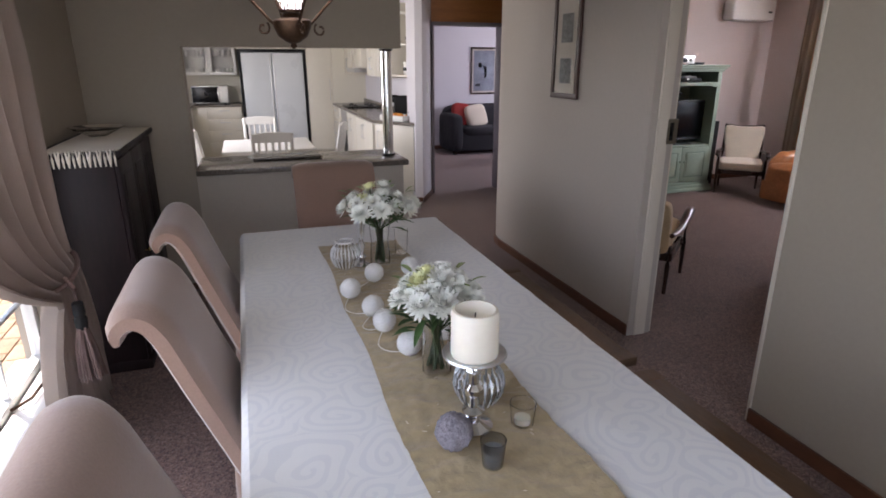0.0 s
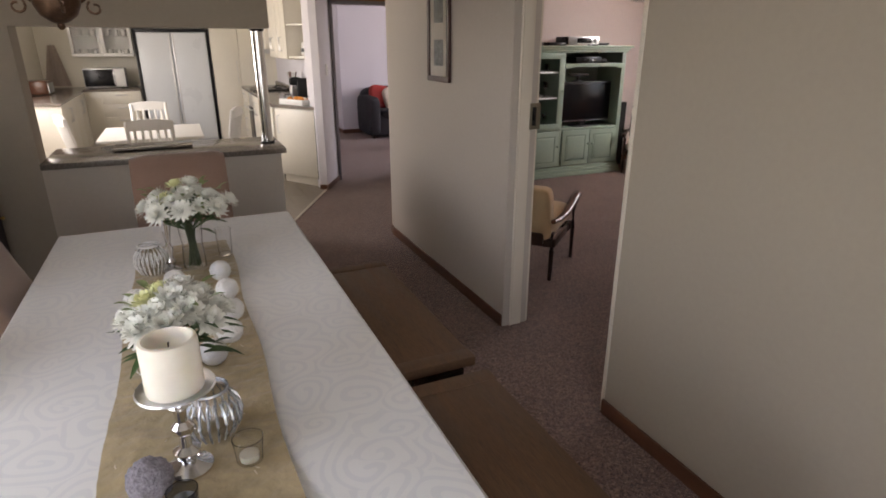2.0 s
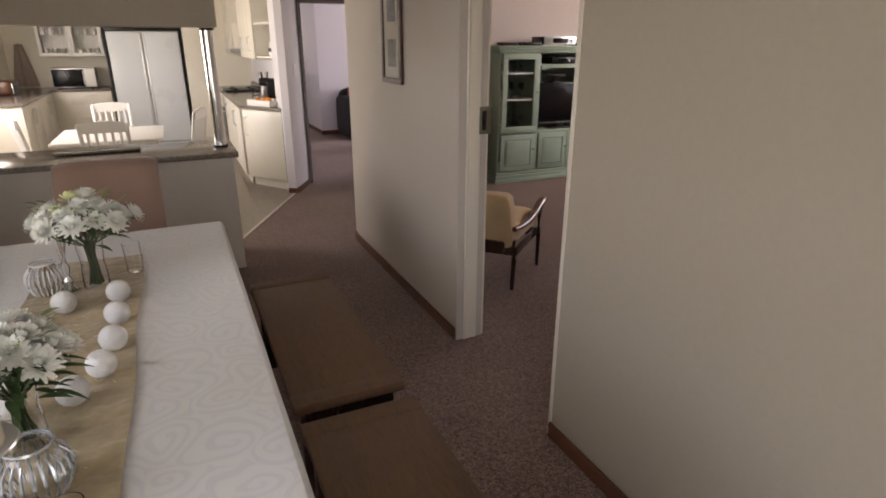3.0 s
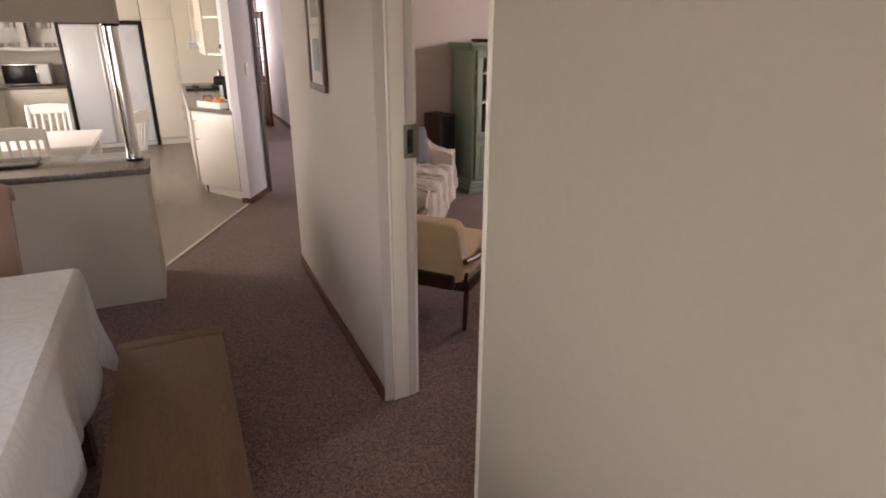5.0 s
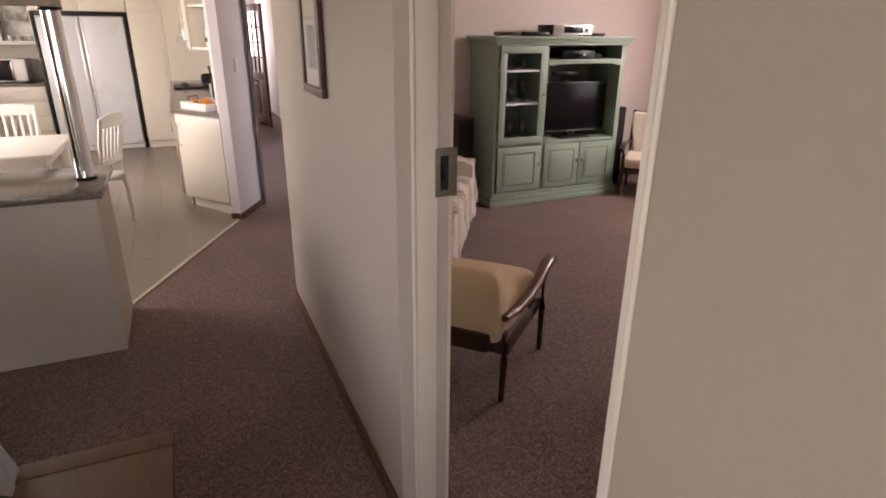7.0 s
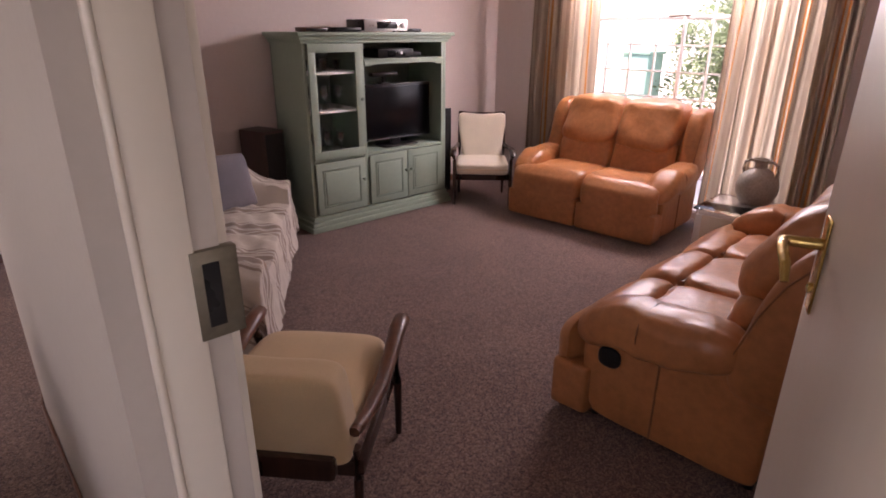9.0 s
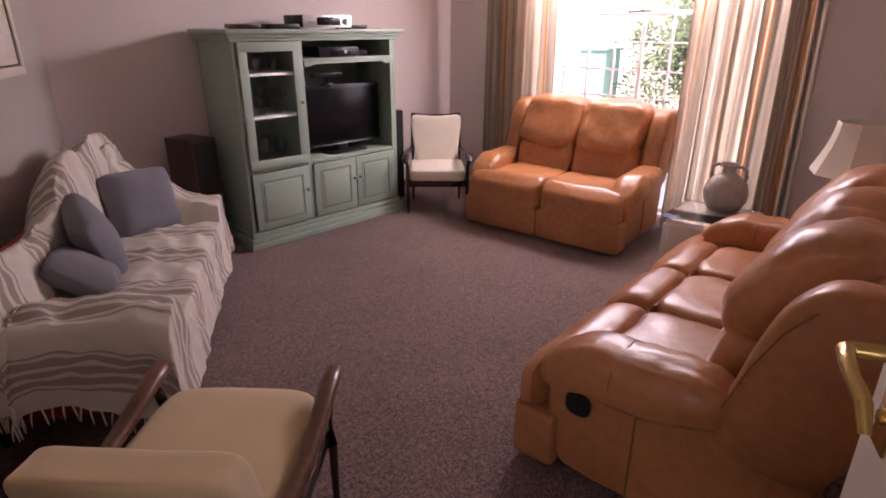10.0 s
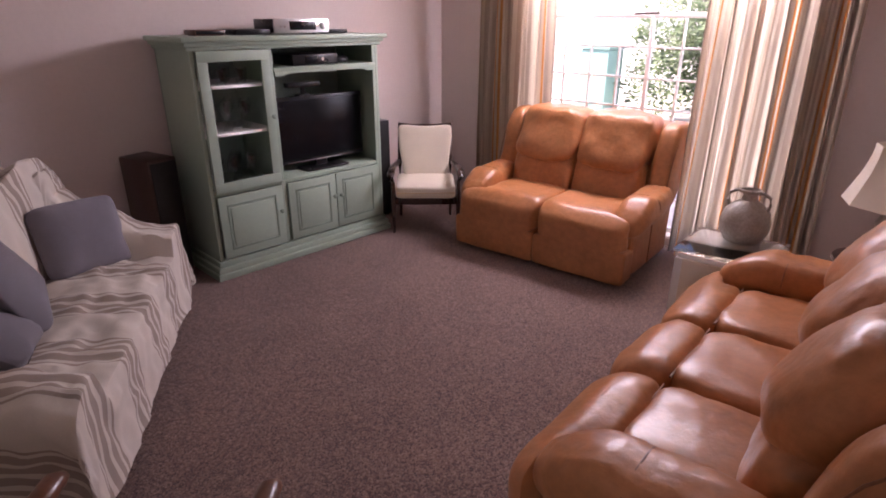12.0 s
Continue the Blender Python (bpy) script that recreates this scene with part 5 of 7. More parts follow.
def sideboard():
    X0, X1, Y0, Y1, Z = -0.85, -0.50, 2.90, 4.03, 1.19
    s = thing("sideboard", "tall dark polished wooden cupboard with panelled doors", "sideboard", pose(0, 0, 0))
    part("body", box(X0, X1 - 0.022, Y0 + 0.02, Y1 - 0.02, 0.05, Z - 0.03, 0.004), EBONY, s)
    part("top", box(X0 - 0.01, X1 + 0.02, Y0 - 0.01, Y1 + 0.01, Z - 0.03, Z, 0.008), EBONY, s)
    part("plinth", box(X0, X1, Y0 + 0.005, Y1 - 0.005, 0, 0.055, 0.004), EBONY, s)
    for i in range(3):
        a = Y0 + 0.03 + i * (Y1 - Y0 - 0.06) / 3
        b = a + (Y1 - Y0 - 0.06) / 3 - 0.006
        d = part("door", box(X1 - 0.022, X1 - 0.002, a, b, 0.07, Z - 0.05, 0.004), EBONY, s)
        part("door_panel", box(X1 - 0.004, X1 + 0.004, a + 0.07, b - 0.07, 0.15, Z - 0.13, 0.004), EBONY, d)
        part("knob", lathe([(0.005, 0), (0.006, 0.01), (0.013, 0.018), (0.008, 0.026)], 12, m=Matrix.Translation((X1 - 0.002, b - 0.03, 0.58)) @ Matrix.Rotation(radians(90), 4, "Y")), BRASS, d)
    c = thing("table_mat", "cream woven mat with a knotted fringe on the cupboard", "mat", pose(0, 0, 0))

    def fn(u, v):
        x, y = X0 + 0.03 + (X1 - X0 - 0.02) * u, Y0 - 0.005 + (Y1 - Y0 - 0.02) * v
        z = Z + 0.004 + 0.002 * noise.noise(Vector((x * 9, y * 9, 0)))
        return Vector((x, y, z)), (x, y)

    part("cloth", sheet(16, 40, fn, 0.003), CREAM_W, c)
    bm = bmesh.new()
    for i in range(22):
        x = X0 + 0.04 + i * (X1 - X0 - 0.03) / 22
        w = 0.008 * math.sin(i * 2.1)
        tube([(x, Y0 + 0.0, Z + 0.006), (x, Y0 - 0.016, Z + 0.001), (x + w * 0.5, Y0 - 0.018, Z - 0.03), (x + w, Y0 - 0.017, Z - 0.072)], [0.005, 0.005, 0.006, 0.003], 6, bm)
    part("fringe", bm, CREAM_W, c)
    d = thing("glass_bowl", "low clear glass bowl on the woven mat", "bowl", pose(-0.70, 3.55, Z + 0.008))
    part("bowl", lathe([(0.05, 0), (0.06, 0.006), (0.12, 0.035), (0.15, 0.05)], 22, wall=0.003), GLASS, d)
    part("foot_ring", lathe([(0.052, 0), (0.05, 0.004)], 22), GLASS, d)


sideboard()


def tied_curtain():
    c = thing("tied_curtain", "beige curtain gathered in a rope tie with a tassel", "curtain", pose(0, 0, 0))
    N = 7

    def fn(u, v):
        z = 2.30 - 2.27 * v
        tie = 0.82
        if z > tie:
            k = math.exp(-(z - tie) / 0.26)
            left, right = 1.25 + (2.10 - 1.25) * k, 2.62 - 0.24 * math.exp(-(z - tie) / 0.8)
        else:
            k = math.exp((z - tie) / 0.22)
            left, right = 2.04 + 0.08 * k, 2.78 - 0.40 * k
        y = left + (right - left) * u
        x = -0.71 + (0.055 - 0.025 * k) * math.sin(u * N * 2 * math.pi + 0.6 * math.sin(z * 3)) + 0.06 * k + 0.02 * noise.noise(Vector((u * 5, z * 2, 0)))
        return Vector((x, y, max(0.02, z - 0.16 * k * (0.6 - u) * (z > 0.2)))), (u, z)

    part("cloth", sheet(110, 60, fn, 0.004), LINEN, c)
    bm = tube([(-0.68 + 0.10 * math.cos(a), 2.24 + 0.15 * math.sin(a), 0.82 + 0.05 * math.sin(a)) for a in (i * 2 * math.pi / 18 for i in range(19))], 0.010, 8)
    tube([(-0.60, 2.14, 0.82), (-0.57, 2.12, 0.78), (-0.57, 2.12, 0.72)], 0.008, 8, bm)
    part("tie_rope", bm, TASSEL, c)
    t = part("tassel", lathe([(0.008, 0.82), (0.020, 0.81), (0.022, 0.77), (0.018, 0.755), (0.024, 0.745), (0.022, 0.715), (0.018, 0.70)], 14, m=Matrix.Translation((-0.57, 2.12, -0.09))), BLACKM, c, "dark tassel head")
    sk = bmesh.new()
    rng = random.Random(3)
    for i in range(60):
        a, r = rng.uniform(0, 6.28), 0.018 * math.sqrt(rng.random())
        x, y = -0.57 + r * math.cos(a), 2.12 + r * math.sin(a)
        tube([(x, y, 0.62), (x + 1.1 * r * math.cos(a), y + 1.1 * r * math.sin(a), 0.52), (x + 1.8 * r * math.cos(a) + 0.004, y + 1.8 * r * math.sin(a), 0.40)], [0.003, 0.0032, 0.0022], 4, sk)
    part("tassel_skirt", sk, TASSEL, t)


tied_curtain()
w2 = window("window_2", -0.94, -0.598, 2.738, 0.222, 2.098, 8, 6, "white painted cottage-pane window, one sash on a stay", 3)
# window_3 is out of view, added with its lamp to brighten the bar front
w3 = window("window_3", 0.0, -0.498, 1.498, 0.502, 2.148, 6, 5, "unseen white cottage-pane window added to light the dining room from behind", 3)
w3.matrix_basis = pose(0, -2.575, 0, 0, 0, -90)
part("inner_sill", box(0.03, 0.17, -0.59, 2.73, 0.20, 0.236, 0.006), WHITEP, w2)
part("stay_handle", tube([(0.03, 2.22, 0.25), (0.09, 2.28, 0.262), (0.10, 2.45, 0.262), (0.09, 2.5, 0.252)], 0.007, 8), BRONZE, w2)


def pendant():
    """A bronze oil-lamp pendant with scrolled arms over the table."""
    p = thing("pendant_lamp", "dark bronze oil-lamp pendant with scrolled arms and a lit opal glass", "pendant lamp", pose(0.305, 2.02, 0.012))
    part("font", lathe([(0.004, 1.632), (0.012, 1.640), (0.010, 1.650), (0.026, 1.656), (0.052, 1.675), (0.066, 1.705), (0.068, 1.725), (0.060, 1.733), (0.03, 1.737)], 24), BRONZE, p)
    part("burner", lathe([(0.03, 1.737), (0.034, 1.744), (0.030, 1.750), (0.042, 1.754), (0.043, 1.764)], 20), BRONZE, p)
    cr = bmesh.new()
    for i in range(20):
        a = i * 2 * math.pi / 20
        box(0.042, 0.045, -0.004, 0.004, 1.763, 1.788, 0, cr, m=Matrix.Rotation(a, 4, "Z"))
    part("gallery", cr, BRONZE, p)
    part("chimney", lathe([(0.034, 1.757), (0.044, 1.81), (0.050, 1.87), (0.036, 1.93), (0.030, 2.02)], 20, wall=0.002), MILK, p, "lit opal glass chimney")
    part("shade", lathe([(0.20, 1.868), (0.195, 1.88), (0.15, 1.935), (0.09, 1.975), (0.05, 1.985)], 28, wall=0.003), WHITEP, p, "white glass dome shade")
    for k in range(4):
        a = math.radians(15 + 90 * k)
        pts = []
        for t in (i / 22 for i in range(23)):
            r = 0.066 + 0.125 * math.sin(t * 1.75)
            pts.append((r, 1.715 + 0.02 * math.sin(t * 5) + 0.20 * t ** 1.3))
        r0, z0 = pts[-1]
        arm = tube([(r * math.cos(a), r * math.sin(a), z) for r, z in pts] + [(r0 * math.cos(a) * 0.9, r0 * math.sin(a) * 0.9, z0 + 0.08), (0.03 * math.cos(a), 0.03 * math.sin(a), 2.22)], 0.005, 8)
        for cx, cz, r in ((0.105, 1.700, 0.024), (0.205, 1.862, 0.026)):
            tube([((cx + r * (1 - s * 0.62) * math.cos(s * 6.0 + 2.2)) * math.cos(a), (cx + r * (1 - s * 0.62) * math.cos(s * 6.0 + 2.2)) * math.sin(a), cz + r * (1 - s * 0.62) * math.sin(s * 6.0 + 2.2)) for s in (i / 14 for i in range(15))], 0.0042, 6, arm)
        part("arm", arm, BRONZE, p)
    part("crown", lathe([(0.035, 2.20), (0.04, 2.22), (0.015, 2.25)], 16), BRONZE, p)
    ch = bmesh.new()
    for i in range(10):
        m = Matrix.Translation((0, 0, 2.265 + i * 0.033)) @ Matrix.Rotation(radians(90 * (i % 2)), 4, "Z")
        tube([m @ Vector((0.010 * math.cos(a), 0, 0.021 * math.sin(a))) for a in (k * math.pi / 6 for k in range(13))], 0.003, 6, ch)
    part("chain", ch, BRONZE, p)
    part("ceiling_rose", lathe([(0.012, 2.585), (0.05, 2.60), (0.055, 2.62)], 18), BRONZE, p)


pendant()


# ---- on the table ----
def flower_head(bm, c, axis, r, n, rng, cup):
    """A head of long narrow petals set in whorls."""
    z = axis.normalized()
    x = z.orthogonal().normalized()
    y = z.cross(x)
    for i in range(n):
        ring = i / n
        a = i * 2.399963 + rng.uniform(-0.1, 0.1)
        el = cup + (1.35 - cup) * (1 - ring) ** 0.8
        d = (x * math.cos(a) + y * math.sin(a)) * math.cos(el) + z * math.sin(el)
        s = z.cross(d)
        s = s.normalized() if s.length > 1e-4 else x
        up = d.cross(s)
        ln = r * (0.55 + 0.45 * ring) * rng.uniform(0.88, 1.1)
        w = r * 0.125
        p0 = c + d * r * 0.06
        p1, p2 = c + d * ln * 0.6 - up * r * 0.05, c + d * ln + up * r * 0.06 * rng.uniform(-1, 1)
        vs = [bm.verts.new(p) for p in (p0 - s * w * 0.35, p0 + s * w * 0.35, p1 + s * w, p2 + s * w * 0.45, p2 - s * w * 0.45, p1 - s * w)]
        bm.faces.new((vs[0], vs[1], vs[2], vs[5])), bm.faces.new((vs[5], vs[2], vs[3], vs[4]))


def leaf_blade(bm, base, d, ln, w, rng):
    d = d.normalized()
    s = d.cross(Vector((0, 0, 1)))
    s = s.normalized() if s.length > 0.05 else Vector((1, 0, 0))
    u = s.cross(d)
    rows = []
    for i in range(5):
        t = i / 4
        p = base + d * ln * t - Vector((0, 0, 1)) * ln * 0.30 * t * t
        ww = w * math.sin(math.pi * (0.12 + 0.85 * t)) * 0.5
        rows.append([bm.verts.new(p - s * ww + u * ww * 0.3), bm.verts.new(p), bm.verts.new(p + s * ww + u * ww * 0.3)])
    for a, b in zip(rows, rows[1:]):
        for j in (0, 1):
            bm.faces.new((a[j], a[j + 1], b[j + 1], b[j]))


def flower_vase(x, y, seed, label, spread=0.115, tall=0.15):
    rng = random.Random(seed)
    v = thing("flower_vase", label, "vase", pose(x, y, RZ))
    part("vase", lathe([(0.038, 0), (0.041, 0.004), (0.040, 0.05), (0.036, 0.09), (0.040, 0.13), (0.046, tall)], 20, wall=0.0025), GLASS, v, "clear glass vase of water")
    part("water", lathe([(0.036, 0.006), (0.0365, 0.05), (0.033, 0.085)], 18), PANE, v)
    heads = []
    for i in range(22):
        a = i * 2.4
        rr = spread * math.sqrt((i + 0.4) / 22)
        heads.append((Vector((rr * math.cos(a), rr * math.sin(a), tall + 0.135 - 0.62 * rr + rng.uniform(-0.012, 0.012))), i))
    st = bmesh.new()
    for h, i in heads:
        b = Vector((rng.uniform(-0.022, 0.022), rng.uniform(-0.022, 0.022), 0.010))
        tube([b, Vector((h.x * 0.12, h.y * 0.12, tall * 0.8)), h * 0.75 + Vector((0, 0, 0.02)), h], 0.0024, 5, st)
    part("stem_bunch", st, LEAF, v)
    for h, i in heads:
        bm = bmesh.new()
        yellow = i in (1, 4)
        axis = Vector((h.x * 5, h.y * 5, 0.55))
        flower_head(bm, h, axis, (0.043 if not yellow else 0.040) * rng.uniform(0.85, 1.15), 84 if not yellow else 60, rng, -0.15)
        part("flower", bm, PETAL_Y if yellow else PETAL, v, "pale yellow bloom" if yellow else "")
    bm = bmesh.new()
    for i in range(95):
        a = rng.uniform(0, 6.28)
        r = rng.uniform(0.03, spread * 1.15)
        base = Vector((r * math.cos(a) * 0.6, r * math.sin(a) * 0.6, tall - 0.01 + rng.uniform(-0.01, 0.085)))
        leaf_blade(bm, base, Vector((math.cos(a + rng.uniform(-.5, .5)), math.sin(a + rng.uniform(-.5, .5)), rng.uniform(-0.1, 0.8))), rng.uniform(0.035, 0.085), rng.uniform(0.010, 0.022), rng)
    part("foliage", bm, LEAF, v)
    bm = bmesh.new()
    for i in range(22):
        a = rng.uniform(0, 6.28)
        r = rng.uniform(0.6, 1.05) * spread
        leaf_blade(bm, Vector((r * math.cos(a) * 0.85, r * math.sin(a) * 0.85, tall + 0.05 + rng.uniform(0, 0.07))), Vector((math.cos(a), math.sin(a), rng.uniform(0.2, 1.0))), rng.uniform(0.03, 0.055), rng.uniform(0.012, 0.02), rng)
    part("pale_foliage", bm, LEAF_P, v)


flower_vase(0.535, 1.06, 5, "white chrysanthemums with dark leaves in a glass vase", 0.108, 0.15)
flower_vase(0.585, 1.965, 6, "white and pale yellow flowers in a clear glass vase", 0.15, 0.19)


def candle_stand():
    c = thing("candle_holder", "silvery turned candle holder with a wide dish", "candle holder", pose(0.533, 0.79, RZ) @ Matrix.Diagonal((1, 1, 0.93, 1)))
    part("stem", lathe([(0.042, 0), (0.045, 0.008), (0.030, 0.016), (0.014, 0.026), (0.024, 0.038), (0.026, 0.05), (0.012, 0.06), (0.010, 0.085), (0.020, 0.097), (0.021, 0.110), (0.011, 0.122), (0.013, 0.150), (0.022, 0.162), (0.015, 0.175), (0.016, 0.192)], 22), CHROME, c)
    part("dish", lathe([(0.014, 0.190), (0.05, 0.194), (0.072, 0.203), (0.070, 0.207), (0.045, 0.199), (0.010, 0.198)], 28), SILVER, c)
    k = thing("candle", "thick ivory pillar candle with a hollowed top", "candle", pose(0.533, 0.79, RZ + 0.199 * 0.93))
    part("wax", lathe([(0.050, 0), (0.052, 0.006), (0.052, 0.098), (0.049, 0.107), (0.044, 0.108), (0.038, 0.098), (0.02, 0.090), (0.004, 0.089)], 32), CANDLE, k)
    part("wick", tube([(0, 0, 0.088), (0.001, 0, 0.099)], 0.0014, 6), BLACK, k)
    s = thing("candle_holder", "slender silvery candle holder among the flowers", "candle holder", pose(0.505, 1.95, RZ))
    part("stem", lathe([(0.035, 0), (0.036, 0.008), (0.012, 0.02), (0.018, 0.04), (0.009, 0.06), (0.016, 0.09), (0.009, 0.11), (0.014, 0.15), (0.022, 0.19), (0.024, 0.205)], 18), CHROME, s)
    part("cup", lathe([(0.022, 0.203), (0.026, 0.23), (0.027, 0.245)], 16, wall=0.002), CHROME, s)


candle_stand()


def ribbed_jar(x, y, r, h, mat, label):
    """A round lantern jar with upright ribs."""
    j = thing("ribbed_jar", label, "lantern jar", pose(x, y, RZ))
    prof = [(0.55, 0), (0.72, 0.06), (0.95, 0.30), (1.0, 0.48), (0.92, 0.68), (0.70, 0.84), (0.62, 0.90), (0.66, 1.0)]
    part("jar", lathe([(r * 0.93 * a, h * b) for a, b in prof], 24, wall=0.002), GLASS, j)
    bm = bmesh.new()
    for i in range(22):
        a = 2 * math.pi * i / 22
        tube([(r * q * math.cos(a), r * q * math.sin(a), h * b) for q, b in prof[1:-2]], [0.0024, 0.0032, 0.0036, 0.0032, 0.0024], 5, bm)
    part("ribs", bm, mat, j, "raised white ribs")
    part("rim", lathe([(r * 0.62, h * 0.96), (r * 0.68, h * 0.98), (r * 0.66, h * 1.02)], 24, wall=0.003), mat, j)


ribbed_jar(0.585, 0.885, 0.062, 0.115, MERCURY, "clear round lantern jar with silvery ribs")
ribbed_jar(0.440, 1.96, 0.058, 0.11, WHITEP, "small white ribbed lantern jar")


def string_balls():
    s = thing("string_lights", "string of white cotton ball lights on a thin wire", "string lights", pose(0, 0, 0))
    spots = [(0.402, 1.63), (0.515, 1.76), (0.445, 1.455), (0.455, 1.335), (0.488, 1.165), (0.664, 1.79), (0.672, 1.61), (0.672, 1.44), (0.655, 1.30), (0.605, 1.19)]
    for i, (x, y) in enumerate(spots):
        bm = bmesh.new()
        bmesh.ops.create_uvsphere(bm, u_segments=28, v_segments=20, radius=0.036, matrix=pose(x, y, RZ + 0.036, 30 * i, 50 * i, 0))
        for v in bm.verts:
            d = (v.co - Vector((x, y, RZ + 0.036))).normalized()
            v.co += d * 0.0009 * math.sin(d.z * 46 + 9 * math.atan2(d.y, d.x))
        part("ball", bm, YARN, s)
    pts = []
    order = [1, 0, 2, 3, 4]
    for a, b in zip(order, order[1:]):
        (x0, y0), (x1, y1) = spots[a], spots[b]
        for t in (i / 8 for i in range(8)):
            bow = math.sin(math.pi * t)
            pts.append((x0 + (x1 - x0) * t - 0.055 * bow, y0 + (y1 - y0) * t - 0.02 * bow, RZ + 0.002 + 0.02 * (1 - bow) ** 3))
    part("wire", tube(pts, 0.0013, 5), WHITEP, s)


string_balls()


def small_table_things():
    u = thing("grey_ball", "knobbly grey woven ball beside the candle", "ornament", pose(0.467, 0.735, RZ))
    bm = bmesh.new()
    bmesh.ops.create_icosphere(bm, subdivisions=5, radius=0.040, matrix=Matrix.Translation((0, 0, 0.040)))
    for v in bm.verts:
        d = v.co - Vector((0, 0, 0.040))
        v.co += d.normalized() * (0.005 * max(0, noise.noise(d * 130)) + 0.002 * noise.noise(d * 60))
    part("weave", bm, GREYBALL, u)
    g = thing("votive_glass", "small smoky glass votive with a silver lining", "votive", pose(0.523, 0.655, RZ))
    part("cup", lathe([(0.020, 0), (0.022, 0.003), (0.0275, 0.062)], 20, wall=0.002), SMOKE, g)
    part("lining", lathe([(0.0185, 0.004), (0.0225, 0.040)], 20, wall=0.0008), MERCURY, g)
    t = thing("votive_glass", "small clear glass tealight cup", "votive", pose(0.645, 0.765, RZ))
    part("cup", lathe([(0.022, 0), (0.026, 0.004), (0.031, 0.055)], 20, wall=0.002), GLASS, t)
    part("tealight", lathe([(0.019, 0.005), (0.019, 0.018), (0.016, 0.019)], 16), CANDLE, t)
    t = thing("tumbler_vase", "slim clear glass behind the flowers", "glass", pose(0.70, 2.06, RZ))
    part("cup", lathe([(0.024, 0), (0.026, 0.004), (0.030, 0.11)], 18, wall=0.0018), GLASS, t)
    part("base", lathe([(0.023, 0.001), (0.024, 0.008)], 18), GLASS, t)


GREYBALL = plain("grey_weave", (0.24, 0.22, 0.25), 0.9, coarse=60, fine=220, vary=0.5, bump=0.3)
small_table_things()

# ---- kitchen ----
def bar():
    b = thing("bar_counter", "polished speckled granite bar top with a steel post", "counter", pose(0, 0, 0))
    part("granite_top", box(-0.247, 1.285, 4.035, 4.66, 0.842, 0.882, 0.006), GRANITE, b)
    pm = Matrix.Translation((1.195, 4.33, 0))
    post = part("post", lathe([(0.041, 0.894), (0.041, 1.688)], 24, m=pm), CHROME, b, "shiny steel post up to the lintel")
    part("base_ring", lathe([(0.052, 0.8825), (0.052, 0.894), (0.044, 0.897)], 24, m=pm), BLACK, post)
    part("cap_ring", lathe([(0.044, 1.683), (0.052, 1.688), (0.052, 1.699)], 24, m=pm), BLACK, post)
    g = thing("worktop_saver", "rectangular speckled glass board lying on the bar", "board", pose(0.40, 4.44, 0.8825))
    part("board", box(-0.26, 0.26, -0.12, 0.12, 0.006, 0.022, 0.003), GRANITE, g)
    for x in (-0.22, 0.22):
        part("foot", box(x - 0.02, x + 0.02, -0.09, 0.09, 0, 0.007), BLACK, g)


bar()


def slat_chair(m, label):
    """A white painted kitchen chair; front towards +y."""
    c = thing("kitchen_chair", label, "chair", m, "white kitchen chairs")
    part("seat", box(-0.20, 0.20, -0.20, 0.21, 0.43, 0.455, 0.008), WHITEP, c)
    for x in (-0.18, 0.18):
        part("leg", box(x - 0.018, x + 0.018, 0.16, 0.196, 0, 0.43, 0.004), WHITEP, c)
        part("back_post", tube([(x, -0.20, 0), (x, -0.185, 0.43), (x, -0.21, 0.70), (x, -0.255, 0.94)], 0.019, 8), WHITEP, c)
        part("side_rail", box(x - 0.010, x + 0.010, -0.17, 0.17, 0.375, 0.43, 0.003), WHITEP, c)
    arch = [(-0.19, -0.865), (0.19, -0.865)] + [(0.19 - 0.38 * i / 10, -0.945 - 0.02 * math.sin(math.pi * i / 10)) for i in range(11)]
    bm = prism(arch, -0.268, -0.243)
    bmesh.ops.transform(bm, matrix=Matrix(((1, 0, 0, 0), (0, 0, 1, 0), (0, -1, 0, 0), (0, 0, 0, 1))), verts=bm.verts)
    part("top_rail", bm, WHITEP, c)
    part("lower_rail", box(-0.17, 0.17, -0.212, -0.192, 0.56, 0.60, 0.003), WHITEP, c)
    for i in range(5):
        x = -0.125 + i * 0.0625
        part("slat", tube([(x, -0.203, 0.59), (x, -0.225, 0.73), (x, -0.254, 0.88)], 0.013, 6, flat=1.0), WHITEP, c)
    return c


def kitchen_table():
    t = thing("kitchen_table", "white painted kitchen table with square legs", "table", pose(0, 0, 0))
    X0, X1, Y0, Y1 = -0.14, 0.79, 5.86, 6.84
    part("tabletop", box(X0, X1, Y0, Y1, 0.722, 0.75, 0.006), WHITEP, t)
    part("apron", box(X0 + 0.06, X1 - 0.06, Y0 + 0.06, Y1 - 0.06, 0.64, 0.721, 0.003), WHITEP, t)
    for x in (X0 + 0.07, X1 - 0.07):
        for y in (Y0 + 0.07, Y1 - 0.07):
            part("leg", box(x - 0.032, x + 0.032, y - 0.032, y + 0.032, 0, 0.66, 0.004), WHITEP, t)


kitchen_table()
slat_chair(pose(0.34, 5.78, 0.004, 0, 0, 0), "white slatted kitchen chair at the near side of the table")
slat_chair(pose(0.28, 7.10, 0.004, 0, 0, 180), "white slatted kitchen chair across the table by the fridge")
slat_chair(pose(0.92, 6.42, 0.004, 0, 0, 70), "white slatted kitchen chair pulled out at the table end")
slat_chair(pose(-0.20, 6.30, 0.004, 0, 0, -70), "white slatted kitchen chair under the window light")


